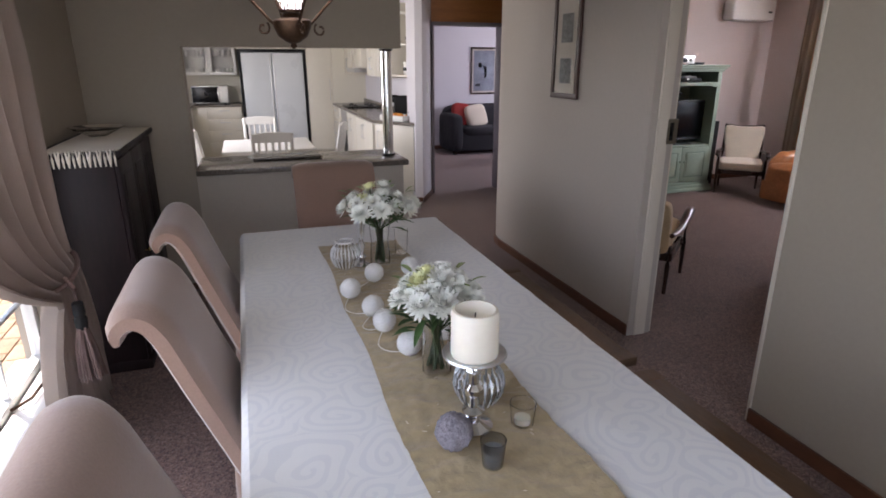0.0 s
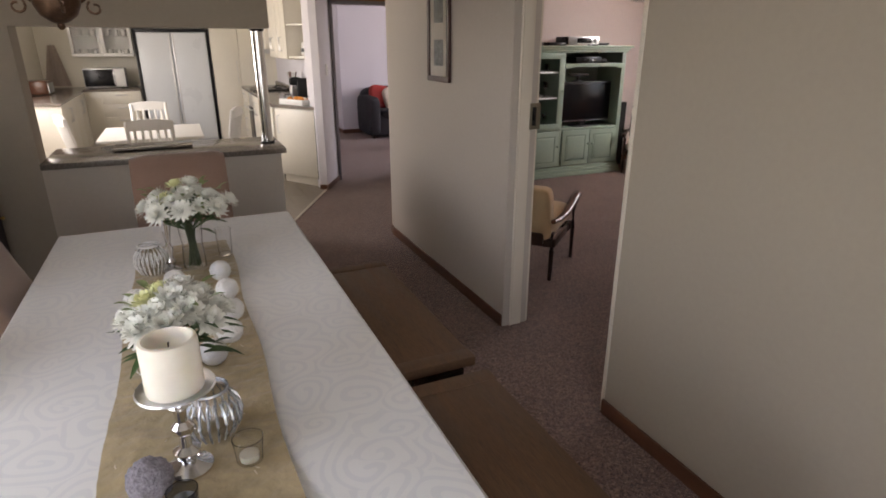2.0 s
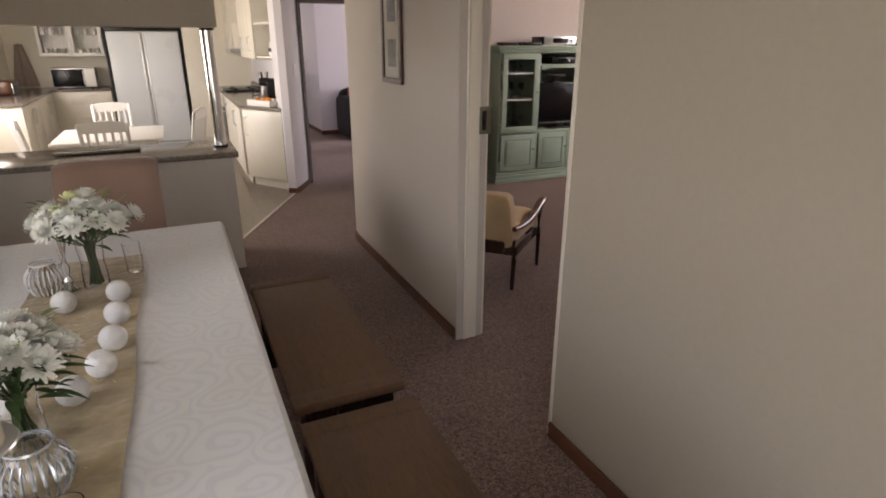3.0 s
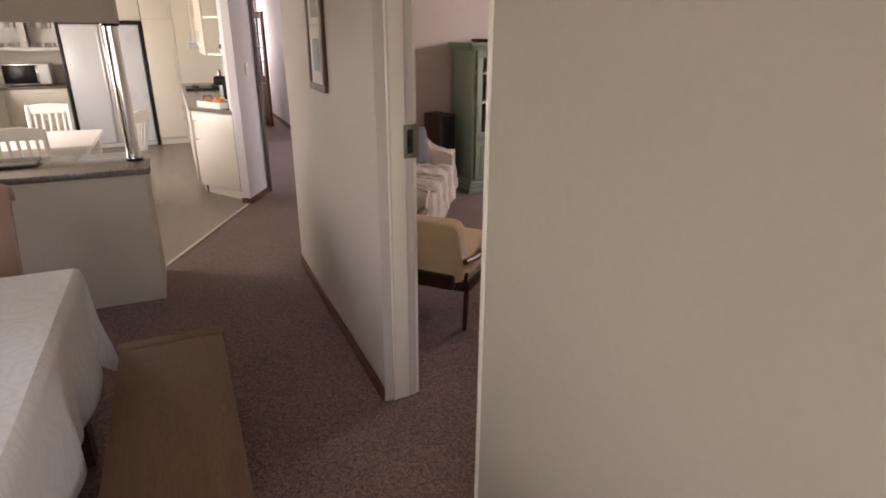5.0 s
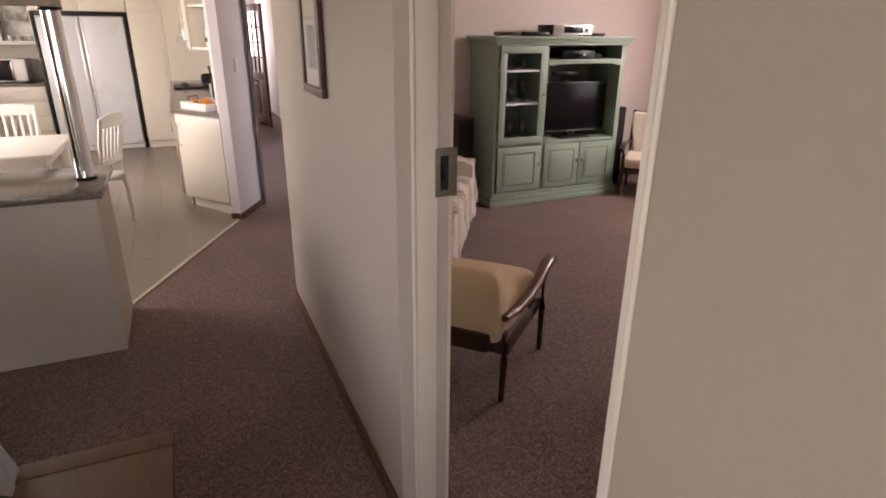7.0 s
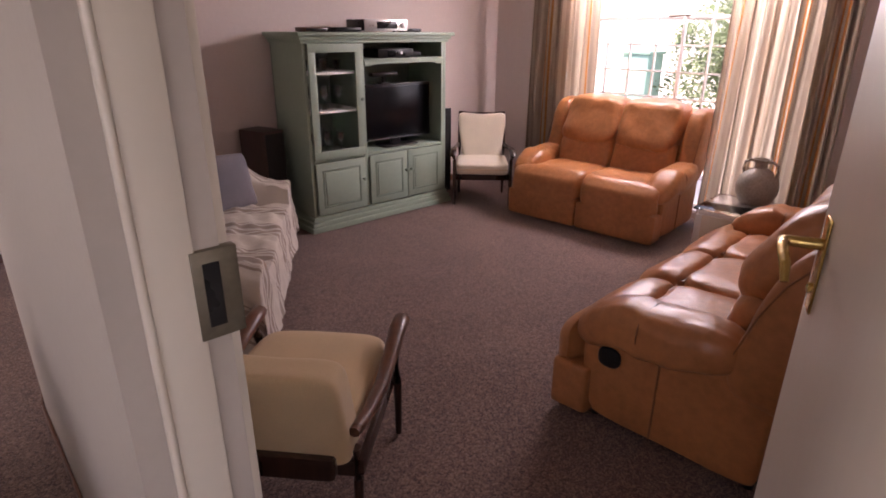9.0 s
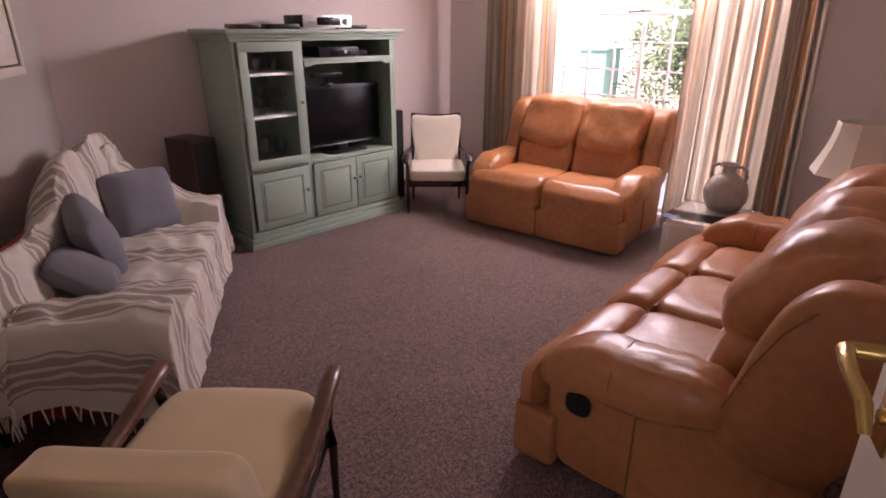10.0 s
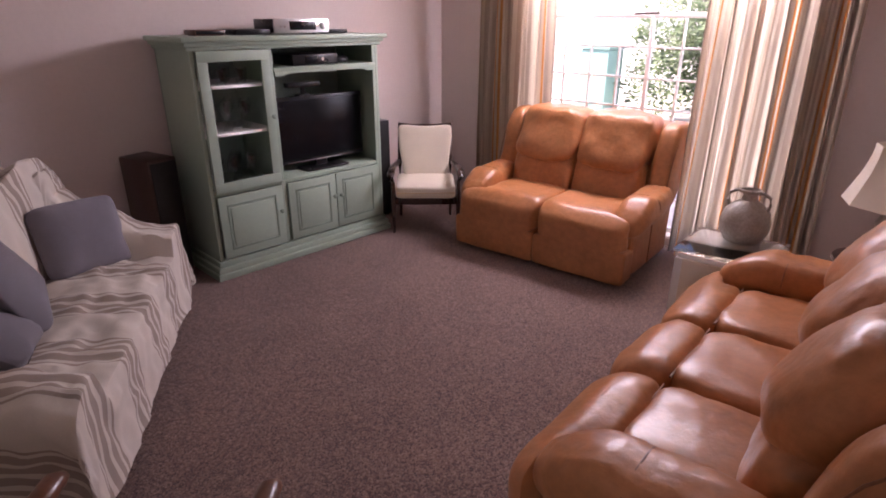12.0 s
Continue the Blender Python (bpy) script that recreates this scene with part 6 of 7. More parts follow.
def fridge():
    f = thing("fridge", "white double-door fridge freezer in a black surround", "fridge", pose(0.10, 10.20, 0.004))
    W, D, Z = 1.09, 0.73, 1.81
    part("cabinet", box(0.04, W - 0.04, 0.03, D, 0.06, Z - 0.05, 0.006), FRIDGE, f)
    for i, (a, b) in enumerate(((0.05, 0.525), (0.535, W - 0.05))):
        d = part("door", box(a, b, -0.03, 0.028, 0.085, Z - 0.06, 0.014), FRIDGE, f)
        hx = 0.50 if i == 0 else 0.56
        part("handle", box(hx - 0.008, hx + 0.008, -0.036, -0.028, 0.10, Z - 0.07, 0.003), SILVER, d, "full-height recessed silver handle strip")
    bm = box(0, 0.042, 0.0, D, 0, Z, 0.003)
    part("surround_side", bm, BLACK, f)
    part("surround_side", box(W - 0.042, W, 0.0, D, 0, Z, 0.003), BLACK, f)
    part("surround_top", box(0.042, W - 0.042, 0.0, D, Z - 0.042, Z, 0.003), BLACK, f)
    part("kick_grille", box(0.05, W - 0.05, 0.005, 0.03, 0.01, 0.07, 0.002), FRIDGE, f)


fridge()


def unit_door(parent, x0, x1, y, z0, z1, hx=None, hz=None, long=0.14, flat_handle=False):
    d = part("door", box(x0 + 0.002, x1 - 0.002, y - 0.018, y, z0 + 0.002, z1 - 0.002, 0.003), UNIT, parent)
    if hx is not None:
        if flat_handle:
            pts = [(hx - long / 2, y - 0.018, hz), (hx - long / 2, y - 0.045, hz), (hx + long / 2, y - 0.045, hz), (hx + long / 2, y - 0.018, hz)]
        else:
            pts = [(hx, y - 0.018, hz - long / 2), (hx, y - 0.045, hz - long / 2), (hx, y - 0.045, hz + long / 2), (hx, y - 0.018, hz + long / 2)]
        part("handle", tube(pts, 0.006, 8), SILVER, d, "brushed steel bar handle")
    return d


def units():
    """Cupboard units; each is built facing -y in its own space and then turned."""
    t = thing("tall_cupboard", "tall cream larder cupboard beside the fridge", "cupboard", pose(1.20, 10.20, 0.004))
    part("carcass", box(0.0, 0.42, 0, 0.73, 0.10, 2.3, 0.002), UNIT, t)
    unit_door(t, 0.0, 0.42, -0.001, 0.11, 1.84, 0.37, 1.15, 0.34)
    unit_door(t, 0.0, 0.42, -0.001, 1.845, 2.295, 0.37, 1.95)
    part("kickboard", box(0.0, 0.42, 0.03, 0.05, 0, 0.10), UNIT, t)
    t = thing("overhead_cupboard", "cream cupboard over the fridge", "cupboard", pose(0.10, 10.22, 1.82))
    part("carcass", box(0, 1.09, 0, 0.70, 0, 0.48, 0.002), UNIT, t)
    for a in (0.0, 0.545):
        unit_door(t, a, a + 0.545, -0.001, 0, 0.48, 0.50 if a == 0 else 0.59, 0.16)
    # counters along the right wall: local x runs towards -y
    R = pose(1.62, 10.15, 0.004, 0, 0, -90)
    runs = [(0.0, 0.75, "drawers"), (0.76, 1.36, "stove"), (1.37, 2.15, "doors"), (2.16, 3.28, "doors")]
    for a, b, kind in runs:
        if kind == "stove":
            s = thing("stove", "built-in stove with a steel front and gas hob", "stove", R)
            part("oven", box(a, b, 0.0, 0.56, 0.02, 0.89, 0.004), SILVER, s)
            part("oven_door", box(a + 0.02, b - 0.02, -0.02, -0.001, 0.12, 0.68, 0.004), SCREEN, s)
            part("handle", tube([(a + 0.06, -0.02, 0.66), (a + 0.06, -0.055, 0.66), (b - 0.06, -0.055, 0.66), (b - 0.06, -0.02, 0.66)], 0.008, 8), SILVER, s)
            h = part("hob", box(a + 0.01, b - 0.01, 0.02, 0.53, 0.93, 0.945, 0.003), BLACK, s)
            for x in (a + 0.17, b - 0.17):
                for y in (0.15, 0.40):
                    part("burner", lathe([(0.05, 0.945), (0.05, 0.957), (0.03, 0.965)], 14, m=Matrix.Translation((x, y, 0))), BLACK, h)
                    part("pan_support", box(x - 0.10, x + 0.10, y - 0.006, y + 0.006, 0.965, 0.978, 0.001), BLACK, h)
        else:
            u = thing("base_unit", "cream base cupboard with steel bar handles", "cupboard", R, "kitchen base units")
            part("carcass", box(a, b, 0.0, 0.57, 0.10, 0.885, 0.002), UNIT, u)
            if kind == "drawers":
                for k in range(4):
                    unit_door(u, a, b, -0.001, 0.11 + k * 0.193, 0.30 + k * 0.193, (a + b) / 2, 0.25 + k * 0.193, 0.16, True)
            else:
                n = 2
                for k in range(n):
                    x0 = a + (b - a) * k / n
                    x1 = a + (b - a) * (k + 1) / n
                    unit_door(u, x0, x1, -0.001, 0.11, 0.88, x1 - 0.05 if k == 0 else x0 + 0.05, 0.72, 0.17)
            part("kickboard", box(a, b, 0.04, 0.055, 0, 0.10), UNIT, u)
    # the slanted end cupboard
    e = thing("corner_cupboard", "slanted cream end cupboard with a steel bar handle", "cupboard", pose(0, 0, 0.004))
    A, B = Vector((1.63, 6.83, 0)), Vector((2.0, 6.32, 0))
    part("carcass", prism([(A.x, A.y), (B.x, B.y), (2.0, 6.86)], 0.10, 0.885), UNIT, e)
    ang = math.atan2(B.y - A.y, B.x - A.x)
    L = (B - A).length
    m = Matrix.Translation(A) @ Matrix.Rotation(ang, 4, "Z")
    d = part("door", box(0.012, L - 0.012, -0.020, -0.001, 0.115, 0.875, 0.003, m=m), UNIT, e)
    part("handle", tube([m @ Vector(p) for p in ((0.07, -0.02, 0.60), (0.07, -0.05, 0.60), (0.07, -0.05, 0.80), (0.07, -0.02, 0.80))], 0.006, 8), SILVER, d)
    part("kickboard", prism([(A.x + 0.06, A.y + 0.02), (B.x - 0.01, B.y + 0.05), (2.0, 6.86)], 0, 0.10), UNIT, e)
    part("end_strip", box(L - 0.012, L + 0.004, -0.022, 0.0, 0.10, 0.885, 0.001, m=m), BLACK, e)
    w = thing("worktop", "speckled granite worktop along the kitchen wall", "worktop", pose(0, 0, 0))
    pts = [(1.60, 10.15), (1.60, 6.84), (1.985, 6.29), (2.17, 6.80), (2.19, 10.15)]
    part("slab", prism(pts, 0.892, 0.928), GRANITE, w)
    part("upstand", box(2.15, 2.19, 6.85, 10.1, 0.929, 1.0, 0.002), GRANITE, w)
    # wall cupboards and open shelves
    for a, b in ((0.0, 0.70), (1.90, 2.55), (2.56, 3.22)):
        u = thing("wall_cupboard", "cream wall cupboard above the worktop", "cupboard", pose(1.86, 10.15, 1.42, 0, 0, -90), "kitchen wall cupboards")
        part("carcass", box(a, b, 0.0, 0.32, 0, 0.86, 0.002), UNIT, u)
        for k in range(2):
            x0, x1 = a + (b - a) * k / 2, a + (b - a) * (k + 1) / 2
            unit_door(u, x0, x1, -0.001, 0.005, 0.855, x1 - 0.03 if k == 0 else x0 + 0.03, 0.17, 0.15)
    h = thing("cooker_hood", "slim pale cooker hood over the hob", "cooker hood", pose(1.75, 10.15, 1.46, 0, 0, -90))
    part("canopy", prism([(0.75, 0.0), (1.40, 0.0), (1.40, 0.42), (0.75, 0.42)], 0, 0.06), SILVER, h)
    part("body", box(0.80, 1.35, 0.12, 0.42, 0.06, 0.40, 0.004), UNIT, h)
    s = thing("open_shelves", "rounded white open shelves at the end of the cupboards", "shelf", pose(0, 0, 0))
    def quarter(z0, z1):
        return prism([(1.86, 6.92)] + [(2.17 - 0.31 * math.cos(a), 6.92 - 0.42 * math.sin(a)) for a in (i * math.pi / 2 / 10 for i in range(1, 11))] + [(2.17, 6.92)], z0, z1)
    for z in (1.44, 1.79, 2.14):
        part("shelf_board", quarter(z, z + 0.02), UNIT, s)
    part("back_board", box(2.172, 2.19, 6.50, 6.92, 1.40, 2.3, 0.002), UNIT, s)
    # left-hand counters
    LB = thing("base_unit", "cream base unit of drawers beside the fridge", "cupboard", pose(-0.78, 10.30, 0.004), "kitchen base units")
    part("carcass", box(0, 0.86, 0, 0.6, 0.10, 0.885, 0.002), UNIT, LB)
    for k in range(4):
        unit_door(LB, 0.30, 0.86, -0.001, 0.11 + k * 0.193, 0.30 + k * 0.193, 0.58, 0.25 + k * 0.193, 0.16, True)
    part("kickboard", box(0, 0.86, 0.04, 0.055, 0, 0.10), UNIT, LB)
    LC = thing("base_unit", "cream base unit below the window counter", "cupboard", pose(-0.72, 8.1, 0.004, 0, 0, 90), "kitchen base units")
    part("carcass", box(0, 2.16, 0, 0.55, 0.10, 0.885, 0.002), UNIT, LC)
    for k in range(4):
        unit_door(LC, 0.54 * k, 0.54 * (k + 1), -0.001, 0.11, 0.88, 0.54 * k + (0.49 if k % 2 == 0 else 0.05), 0.72, 0.17)
    part("kickboard", box(0, 2.16, 0.04, 0.055, 0, 0.10), UNIT, LC)
    w = thing("worktop", "speckled granite worktop turning the kitchen corner", "worktop", pose(0, 0, 0))
    part("slab", prism([(0.085, 10.27), (0.085, 10.94), (-1.29, 10.94), (-1.29, 8.07), (-0.69, 8.07), (-0.69, 10.27)], 0.892, 0.928), GRANITE, w)
    g = thing("glazed_cupboard", "white wall cupboard with glass doors and crockery", "cupboard", pose(-0.80, 10.62, 1.40) @ Matrix.Diagonal((0.827, 1, 1, 1)), "kitchen wall cupboards")
    bm = box(0, 0.02, 0, 0.32, 0, 0.62, 0.002)
    box(1.02, 1.04, 0, 0.32, 0, 0.62, 0.002, bm)
    box(0.02, 1.02, 0, 0.32, 0, 0.02, 0, bm)
    box(0.02, 1.02, 0, 0.32, 0.60, 0.62, 0, bm)
    box(0.02, 1.02, 0.30, 0.32, 0.02, 0.60, 0, bm)
    box(0.51, 0.53, 0.004, 0.30, 0.02, 0.60, 0, bm)
    part("carcass", bm, WHITEP, g)
    part("glass_shelf", box(0.022, 1.018, 0.02, 0.298, 0.30, 0.308), GLASS, g)
    for a, b in ((0.0, 0.519), (0.521, 1.04)):
        bm = bmesh.new()
        for p in ((a, b, 0.0, 0.05), (a, b, 0.57, 0.62), (a, a + 0.05, 0.05, 0.57), (b - 0.05, b, 0.05, 0.57)):
            box(p[0], p[1], -0.02, -0.002, p[2], p[3], 0.002, bm)
        d = part("glazed_door", bm, WHITEP, g)
        part("pane", box(a + 0.048, b - 0.048, -0.013, -0.010, 0.048, 0.572), PANE, d)
    first = None
    for i in range(14):
        z = 1.42 if i < 7 else 1.709
        m = pose(-0.72 + (i % 7) * 0.113, 10.74, z + 0.001)
        if first is None:
            first = thing("mug", "white china mug in the glazed cupboard", "mug", m, "mugs in the cupboard")
            part("cup", lathe([(0.030, 0), (0.036, 0.01), (0.038, 0.09)], 14, wall=0.003), WHITEP, first)
            part("handle", tube([(0.036, 0, 0.075), (0.058, 0, 0.07), (0.062, 0, 0.045), (0.036, 0, 0.025)], 0.004, 6), WHITEP, first)
        else:
            copy_thing(first, m)


units()


def kitchen_things():
    Z = 0.929
    o = thing("microwave", "silver microwave oven with a dark glass door", "microwave", pose(-0.40, 10.45, Z))
    part("casing", box(-0.29, 0.29, 0, 0.36, 0.012, 0.30, 0.006), SILVER, o)
    part("door", box(-0.28, 0.14, -0.014, -0.001, 0.03, 0.285, 0.003), SCREEN, o)
    part("control_panel", box(0.15, 0.285, -0.012, -0.001, 0.03, 0.285, 0.003), WHITEP, o)
    part("handle", box(0.125, 0.138, -0.03, -0.013, 0.05, 0.265, 0.003), SILVER, o)
    for x in (-0.22, 0.22):
        part("foot", box(x - 0.02, x + 0.02, 0.04, 0.32, 0, 0.013), BLACK, o)
    b = thing("bread_bin", "brown wooden bread bin with a pale front", "bread bin", pose(-1.0, 9.55, Z, 0, 0, 90))
    part("bin", puff(-0.20, 0.20, 0.0, 0.26, 0, 0.19, 8, 5), BROWNWOOD, b)
    part("front_panel", box(-0.18, 0.18, -0.012, 0.002, 0.02, 0.15, 0.004), SILVER, b)
    t = thing("tea_towel", "beige tea towel hanging from a wall hook", "tea towel", pose(-1.10, 10.945, 0.95, 0, 0, -90))

    def fn(u, v):
        w = 0.05 + 0.13 * v
        return Vector((0.025 + 0.016 * math.sin(u * 14) * (0.4 + v), (u - 0.5) * 2 * w, 0.62 - 0.62 * v)), (u, v)

    part("cloth", sheet(24, 16, fn, 0.004), LINEN, t)
    part("hook", tube([(0.0, 0, 0.64), (0.03, 0, 0.63), (0.035, 0, 0.65)], 0.005, 6), SILVER, t)
    # on the right-hand worktop
    tr = thing("fruit_tray", "white wooden tray with black handles and oranges", "tray", pose(1.90, 6.72, Z, 0, 0, -60))
    part("tray_floor", box(-0.20, 0.20, -0.13, 0.13, 0, 0.012, 0.002), WHITEP, tr)
    for y in (-0.13, 0.118):
        part("tray_side", box(-0.20, 0.20, y, y + 0.012, 0.012, 0.062, 0.002), WHITEP, tr)
    for x in (-0.20, 0.188):
        part("tray_side", box(x, x + 0.012, -0.118, 0.118, 0.012, 0.062, 0.002), WHITEP, tr)
        part("tray_handle", tube([(x + 0.006, -0.05, 0.062), (x + 0.006, -0.045, 0.10), (x + 0.006, 0.045, 0.10), (x + 0.006, 0.05, 0.062)], 0.005, 8), BLACK, tr)
    for x, y in ((-0.10, -0.05), (-0.02, 0.04), (0.07, -0.03), (0.12, 0.05), (-0.11, 0.06)):
        fo = thing("orange", "ripe orange lying in the tray", "orange", tr.matrix_basis @ pose(x, y, 0.0125), "oranges in the tray")
        part("fruit", puff(-0.037, 0.037, -0.037, 0.037, 0, 0.070, 2.0, 6, 0.001, 60), SKIN, fo)
        part("stalk", lathe([(0.004, 0.068), (0.003, 0.071)], 6), LEAF, fo)
    c = thing("coffee_machine", "small black capsule coffee machine on the worktop", "coffee machine", pose(2.0, 7.35, Z, 0, 0, -100))
    part("body", puff(-0.06, 0.06, 0.0, 0.20, 0, 0.26, 6, 6), BLACK, c)
    part("spout_head", puff(-0.05, 0.05, -0.09, 0.06, 0.17, 0.27, 4, 6), BLACK, c)
    part("drip_tray", box(-0.055, 0.055, -0.10, 0.02, 0, 0.03, 0.005), SILVER, c)
    part("water_tank", lathe([(0.05, 0.02), (0.05, 0.24)], 16, m=Matrix.Translation((0, 0.22, 0))), SMOKE, c)
    u = thing("utensil_jar", "steel jar of wooden and metal utensils", "utensil jar", pose(2.05, 7.9, Z))
    part("jar", lathe([(0.045, 0), (0.05, 0.01), (0.05, 0.14)], 18, wall=0.003), SILVER, u)
    for i in range(6):
        a = i * 1.05
        part("utensil", tube([(0.015 * math.cos(a), 0.015 * math.sin(a), 0.01), (0.04 * math.cos(a), 0.04 * math.sin(a), 0.20), (0.055 * math.cos(a), 0.055 * math.sin(a), 0.31)], [0.005, 0.005, 0.013], 6), SILVER if i % 2 else BROWNWOOD, u)
    k = thing("socket_plate", "white double wall socket over the worktop", "socket", pose(2.2, 8.05, 1.10, 0, 0, -90))
    part("plate", box(-0.07, 0.07, -0.010, -0.001, -0.045, 0.045, 0.003), WHITEP, k)
    for x in (-0.03, 0.03):
        part("switch", box(x - 0.012, x + 0.012, -0.014, -0.009, 0.0, 0.025, 0.002), WHITEP, k)
    # jugs on the open shelves
    for x, y, z, s in ((2.02, 6.70, 1.461, 1.0), (2.10, 6.63, 1.461, 0.9), (2.05, 6.70, 1.811, 0.9)):
        j = thing("china_jug", "white china jug with dark painted bands", "jug", pose(x, y, z, 0, 0, 40))
        part("body", lathe([(0.040 * s, 0), (0.050 * s, 0.02), (0.055 * s, 0.06), (0.042 * s, 0.11), (0.048 * s, 0.14 * s + 0.01)], 18, wall=0.003), WHITEP, j)
        part("band", lathe([(0.0556 * s, 0.045), (0.0572 * s, 0.06), (0.0525 * s, 0.085)], 18, wall=0.001), BLACK, j, "black painted band")
        part("handle", tube([(0.045 * s, 0, 0.12), (0.085 * s, 0, 0.11), (0.088 * s, 0, 0.06), (0.052 * s, 0, 0.03)], 0.006, 8), BLACK, j)
    bt = thing("china_bottle", "white china bottle with a stopper", "bottle", pose(2.12, 6.76, 1.461))
    part("body", lathe([(0.032, 0), (0.034, 0.12), (0.014, 0.17), (0.012, 0.21)], 16), WHITEP, bt)
    part("stopper", lathe([(0.013, 0.21), (0.014, 0.235)], 12), BROWNWOOD, bt)
    s = thing("light_switch", "small white light switch on the pier", "switch", pose(2.175, 6.412, 1.32, 0, 0, 61))
    part("plate", box(-0.035, 0.035, -0.010, -0.002, -0.06, 0.06, 0.003), WHITEP, s)
    part("rocker", box(-0.010, 0.010, -0.015, -0.009, -0.02, 0.02, 0.002), WHITEP, s)


kitchen_things()


def doorway():
    d = thing("door_3", "grey steel door frame with an orange wooden panel above", "door frame", pose(0, 0, 0), kind="structure")
    for x in (2.302, 3.205):
        part("jamb", box(x, x + 0.03, 6.62, 6.80, 0, 2.05, 0.003), GREYF, d)
    part("head", box(2.302, 3.235, 6.62, 6.80, 2.02, 2.06, 0.003), GREYF, d)
    part("panel", box(2.303, 3.234, 6.68, 6.72, 2.062, 2.448, 0.003), ORANGEWOOD, d, "orange varnished wooden panel")
    g = thing("door_4", "brown wooden door with small glass panes standing open", "door", pose(3.10, 11.45, 0, 0, 0, 102), kind="structure")
    bm = bmesh.new()
    for p in ((0, 0.11, 0, 2.02), (0.71, 0.82, 0, 2.02), (0.11, 0.71, 0, 0.2), (0.11, 0.71, 0.78, 0.92), (0.11, 0.71, 1.90, 2.02)):
        box(p[0], p[1], -0.02, 0.02, p[2] + 0.01, p[3], 0.003, bm)
    part("door_frame", bm, BROWNWOOD, g)
    for x in (0.31, 0.51):
        part("glazing_bar", box(x - 0.014, x + 0.014, -0.016, 0.016, 0.92, 1.90, 0.002), BROWNWOOD, g)
    for i in range(1, 4):
        z = 0.92 + 0.98 * i / 4
        part("glazing_bar", box(0.11, 0.71, -0.014, 0.014, z - 0.012, z + 0.012, 0.002), BROWNWOOD, g)
    for i in range(3):
        for j in range(4):
            part("pane", box(0.11 + 0.2 * i, 0.31 + 0.2 * i, -0.003, 0.003, 0.92 + 0.245 * j, 1.165 + 0.245 * j), PANE, g)
    for x in (0.11, 0.42):
        part("lower_panel", box(x + 0.01, x + 0.28, -0.010, 0.010, 0.2, 0.78, 0.004), BROWNWOOD, g)
    part("door_handle", tube([(0.77, 0.02, 1.05), (0.77, 0.06, 1.05), (0.66, 0.06, 1.05)], 0.008, 8), BRASS, g)


doorway()


def lounge():
    s = thing("lounge_sofa", "charcoal fabric sofa against the lounge wall", "sofa", pose(3.60, 9.48, 0))
    part("base", puff(0.0, 1.9, 0.05, 0.85, 0.05, 0.40, 10, 5), CHARCOAL, s)
    part("backrest", puff(0.05, 1.85, 0.58, 0.86, 0.3, 0.86, 5, 8), CHARCOAL, s)
    for x in (0.0, 1.68):
        part("armrest", puff(x, x + 0.22, 0.0, 0.85, 0.05, 0.72, 6, 7), CHARCOAL, s)
    for k in range(2):
        part("seat", puff(0.22 + 0.73 * k, 0.95 + 0.73 * k, 0.02, 0.66, 0.32, 0.50, 5, 7), CHARCOAL, s)
    for x in (0.1, 1.8):
        part("foot", box(x - 0.03, x + 0.03, 0.1, 0.16, 0, 0.06), DARKWOOD, s)
    for x, z, ry, mt, lab in ((0.36, 0.68, 10, REDC, "red square cushion propped on the charcoal sofa"), (0.60, 0.66, -8, CREAM_W, "cream patterned cushion propped on the charcoal sofa")):
        c = thing("cushion", lab, "cushion", pose(3.60 + x, 9.48 + (0.50 if mt is REDC else 0.40), z, 68, ry, 8))
        part("cover", puff(-0.21, 0.21, -0.21, 0.21, -0.075, 0.075, 4, 8, 0.006), mt, c)
        part("zip", tube([(-0.16, -0.205, 0), (0.16, -0.205, 0)], 0.002, 5), CHARCOAL, c)
    r = thing("red_chair", "red upholstered chair with turned wooden legs", "chair", pose(4.32, 8.55, 0, 0, 0, 150))
    part("seat", puff(-0.25, 0.25, -0.25, 0.25, 0.32, 0.46, 6, 7), REDC, r)
    part("backrest", puff(-0.25, 0.25, -0.28, -0.16, 0.40, 0.95, 6, 7), REDC, r)
    for x in (-0.21, 0.21):
        for y in (-0.21, 0.21):
            part("leg", tube([(x, y, 0), (x, y, 0.15), (x, y, 0.33)], [0.014, 0.022, 0.024], 8), BROWNWOOD, r)
    wall_picture("picture", "narrow dark-framed picture of pale shapes on grey-blue", pose(4.28, 10.4, 1.02), 0.55, 0.86, DARKWOOD, 0.03,
                 [(0.06, 0.49, 0.06, 0.80, BLUEART), (0.15, 0.22, 0.5, 0.58, WHITEP), (0.28, 0.33, 0.3, 0.5, CHARCOAL), (0.10, 0.2, 0.15, 0.2, CHARCOAL)])


BLUEART = plain("grey_blue_art", (0.30, 0.33, 0.40), 0.7, coarse=6, fine=60, vary=0.35, bump=0.02)
lounge()


# ---- outside ----
structure("ground", box(-150, 150, -150, 150, -0.45, -0.16), GROUND, "dry garden lawn and soil around the house")
# unseen overhangs, sized to block the sun at the windows
wall("roof_eaves", CEIL, "unseen overhang added to keep direct sun out of the windows", [(-1.75, -1.46, -2.6, 14.3, 2.64, 2.72), (7.31, 8.0, -2.6, 14.3, 2.64, 2.72)])


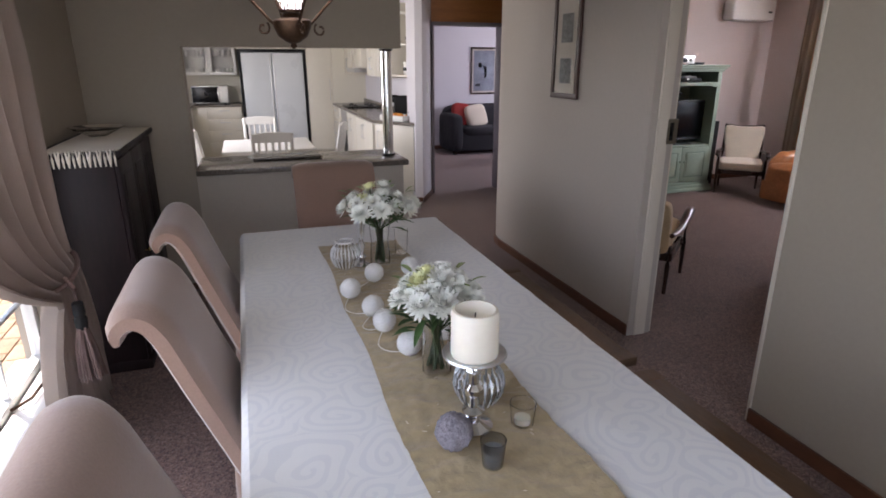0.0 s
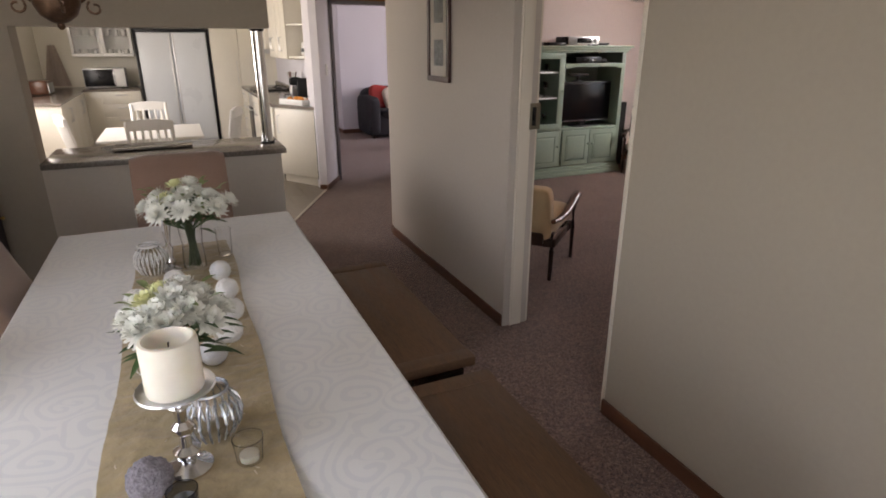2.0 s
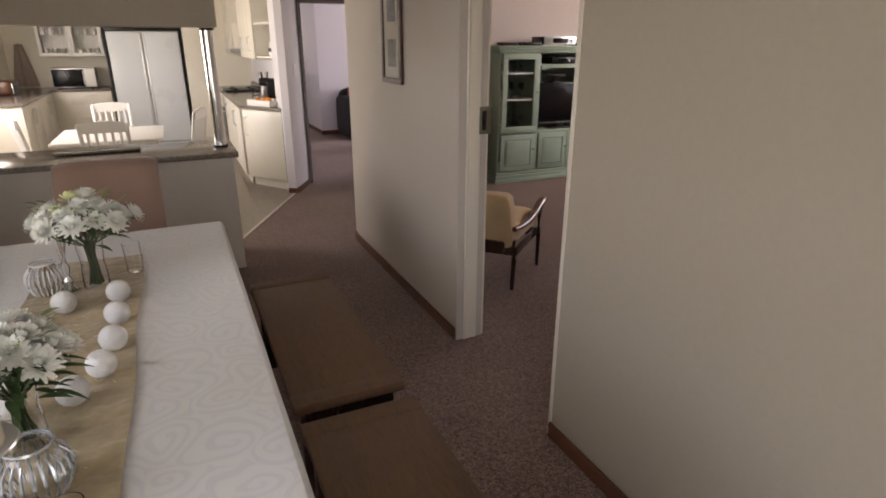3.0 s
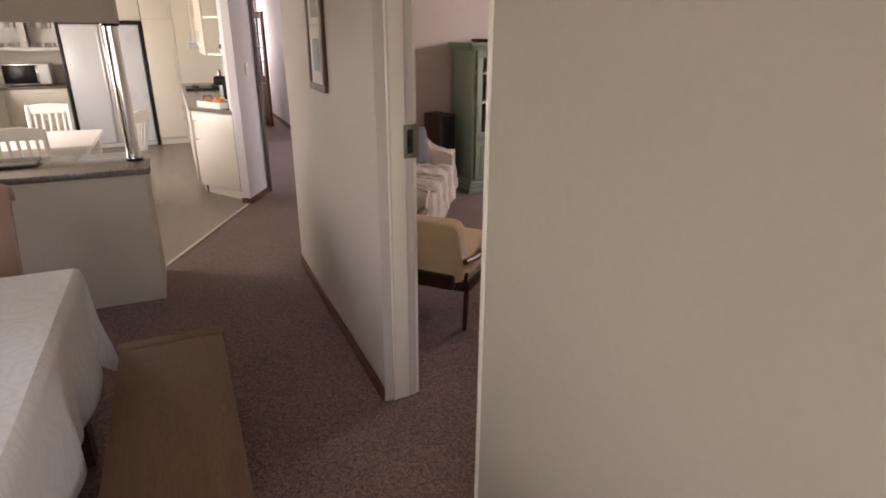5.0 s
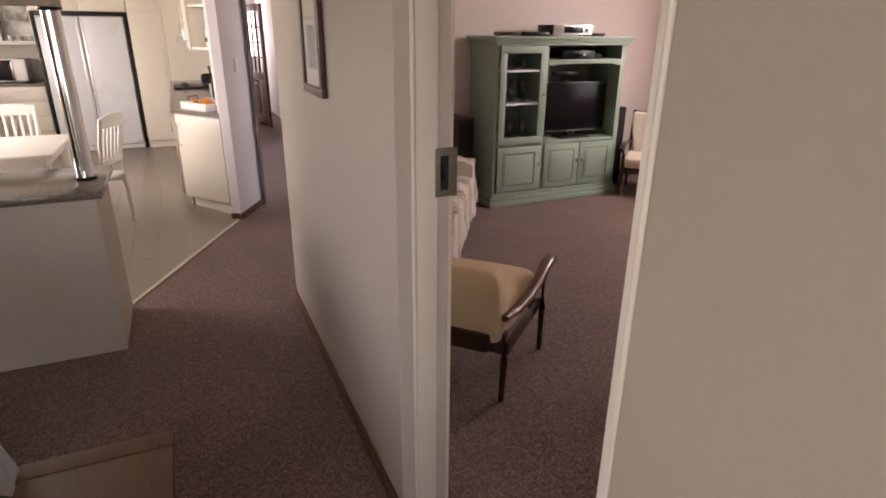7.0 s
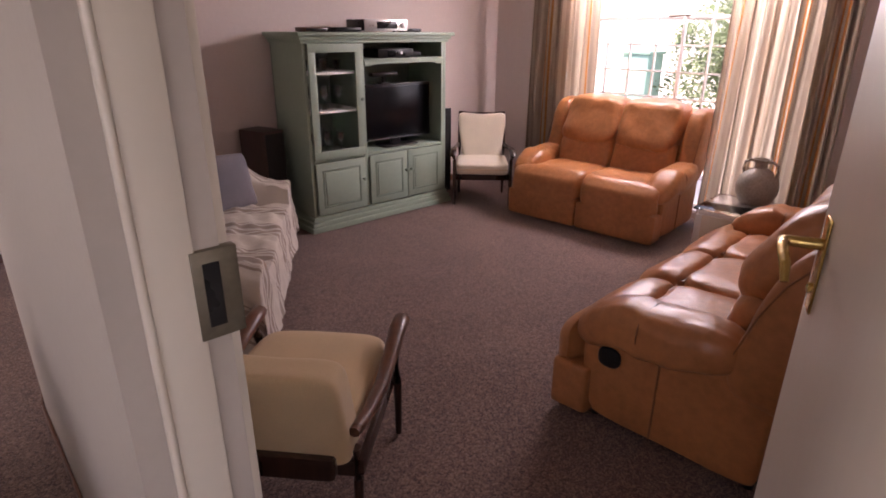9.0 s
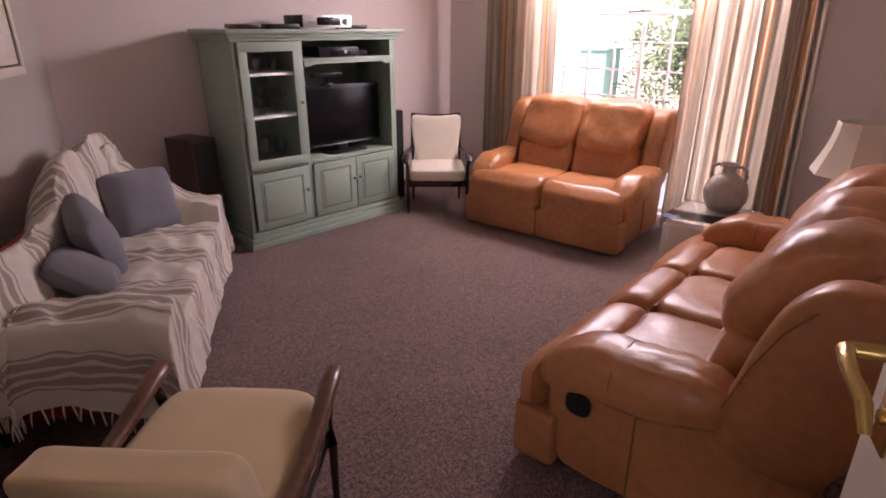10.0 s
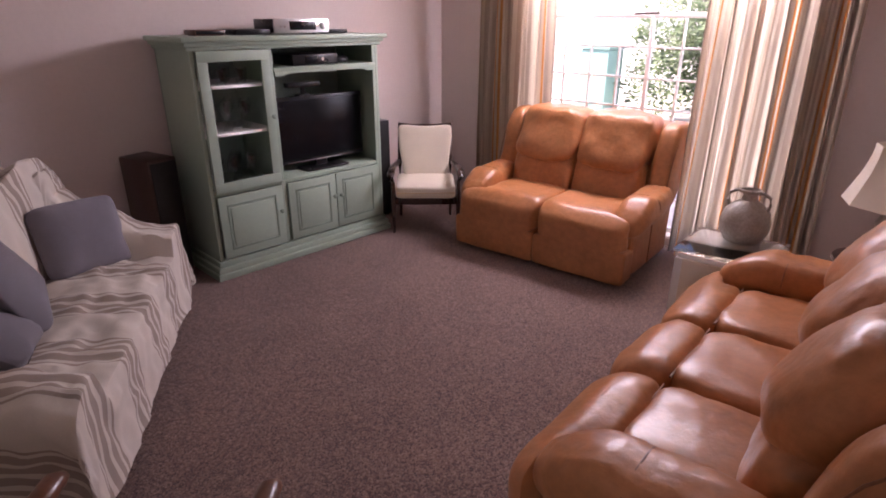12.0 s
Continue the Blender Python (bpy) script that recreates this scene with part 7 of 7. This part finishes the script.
def shrub(x, y, r, h, seed, n, label):
    rng = random.Random(seed)
    t = thing("shrub", label, "shrub", pose(x, y, -0.16), "garden shrubs")
    tr = bmesh.new()
    for i in range(7):
        a = rng.uniform(0, 6.28)
        tube([(0.06 * math.cos(a), 0.06 * math.sin(a), -0.02), (r * 0.3 * math.cos(a), r * 0.3 * math.sin(a), h * 0.45), (r * 0.6 * math.cos(a + 0.3), r * 0.6 * math.sin(a + 0.3), h * 0.85)], [0.022, 0.014, 0.006], 6, tr)
    part("trunk", tr, BARK, t)
    bm = bmesh.new()
    clumps = [(rng.uniform(-1, 1) * r, rng.uniform(-1, 1) * r, h * rng.uniform(0.2, 1.0), rng.uniform(0.18, 0.4) * r) for _ in range(60)]
    for i in range(n):
        cx, cy, cz, cr = clumps[i % 60]
        d = Vector((rng.gauss(0, 1), rng.gauss(0, 1), rng.gauss(0, 1))).normalized()
        p = Vector((cx, cy, cz)) + d * cr * rng.uniform(0.5, 1.1)
        e = Vector((rng.gauss(0, 1), rng.gauss(0, 1), rng.gauss(0, 0.6))).normalized()
        s = e.orthogonal().normalized()
        ln, w = rng.uniform(0.06, 0.13), rng.uniform(0.02, 0.04)
        vs = [bm.verts.new(q) for q in (p, p + e * ln * 0.5 + s * w, p + e * ln, p + e * ln * 0.5 - s * w)]
        bm.faces.new(vs)
    part("crown", bm, LEAFOUT, t)


LEAFOUT = plain("garden_leaf", (0.10, 0.15, 0.06), 0.5, coarse=5, fine=40, vary=0.55, bump=0.05)
for i, (x, y, r, h) in enumerate(((13.2, 4.6, 1.0, 2.3), (13.4, 2.9, 1.3, 2.6), (14.0, 6.0, 1.3, 2.3), (-4.6, 2.6, 1.0, 1.7), (-4.8, 0.2, 1.1, 2.0), (-5.0, 4.8, 1.2, 2.6))):
    shrub(x, y, r, h, 20 + i, 9000 if x > 0 else 3000, "leafy green garden shrub in sunlight")


def garden_bin():
    b = thing("garden_bin", "pale green plastic garden bin on the terrace", "bin", pose(12.6, 7.55, -0.06))
    part("tub", prism([(-0.28, -0.28), (0.28, -0.28), (0.28, 0.28), (-0.28, 0.28)], 0.06, 1.25, r=0.03), BINC, b)
    part("lid", box(-0.31, 0.31, -0.31, 0.31, 1.25, 1.31, 0.02), BINC, b)
    for y in (-0.2, 0.2):
        part("wheel", lathe([(0.08, -0.02), (0.08, 0.02)], 14, m=Matrix.Translation((-0.2, y, 0.08)) @ Matrix.Rotation(radians(90), 4, "X")), BLACK, b)


BINC = plain("green_plastic", (0.24, 0.42, 0.36), 0.5, coarse=4, fine=40, vary=0.1, bump=0.02)
TERR = plain("pale_paving", (0.62, 0.58, 0.52), 0.85, coarse=3, fine=40, vary=0.2, bump=0.1)
# paving kept pale so it bounces daylight into the living room
structure("pavement_terrace", box(7.32, 15.6, -6, 18, -0.158, -0.06, 0.004), TERR, "pale sunlit paved terrace under the window")
garden_bin()
# added white wall: whitens the window view and bounces sun indoors
wall("wall_boundary", WHITEP, "white wall added in full sun to brighten the window view", [(15.6, 15.8, -6, 18, -0.2, 1.9)])


def brick_path():
    g = structure("pavement_path", box(-2.9, -1.16, -3, 5, -0.158, -0.09, 0.004), GROUND, "sunlit yellow-brown brick path below the window")
    me = mesh("brick", box(-0.052, 0.052, -0.107, 0.107, -0.02, 0.02, 0.004), PAVE)
    for j in range(13):
        for i in range(16):
            b = new("brick", me)
            b.parent = g
            b.location = (-2.66 + j * 0.112, 1.5 + i * 0.222 + (0.11 if j % 2 else 0), -0.078)


brick_path()


# ---- kitchen floor, plank by plank ----
def laminate_floor():
    base = structure("floor_kitchen", prism([(-1.29, 4.66), (1.235, 4.66), (2.03, 6.2), (1.99, 6.3), (2.18, 6.8), (2.18, 10.9), (-1.29, 10.9)], 0.0005, 0.0015), LAMINATE, "grey-brown laminate floor in the kitchen")
    rng = random.Random(2)
    w = 0.19
    x = -1.28
    while x < 2.17:
        y = 4.63 - rng.uniform(0, 1.1)
        while y < 10.9:
            y1 = y + 1.25
            bm = box(x, min(x + w - 0.0015, 2.175), max(y, 4.63), min(y1 - 0.0015, 10.9), 0.003, 0.0065)
            if x + w > 1.2:
                bmesh.ops.bisect_plane(bm, geom=list(bm.verts) + list(bm.edges) + list(bm.faces), plane_co=(1.235, 4.66, 0), plane_no=(1.54, -0.795, 0), clear_outer=True)
                bmesh.ops.holes_fill(bm, edges=[e for e in bm.edges if e.is_boundary])
            if len(bm.faces) > 3 and max(y, 4.63) < min(y1, 10.9) - 0.02:
                part("plank", bm, LAMINATE, base, smooth=False)
            else:
                bm.free()
            y = y1
        x += w
    d = Vector((2.035 - 1.24, 6.205 - 4.66, 0))
    m = Matrix.Translation((1.24, 4.66, 0)) @ Matrix.Rotation(math.atan2(d.y, d.x), 4, "Z")
    structure("trim_threshold", box(0, d.length, -0.014, 0.014, 0.001, 0.009, 0.003, m=m), TERR, "pale metal strip between carpet and laminate")


laminate_floor()
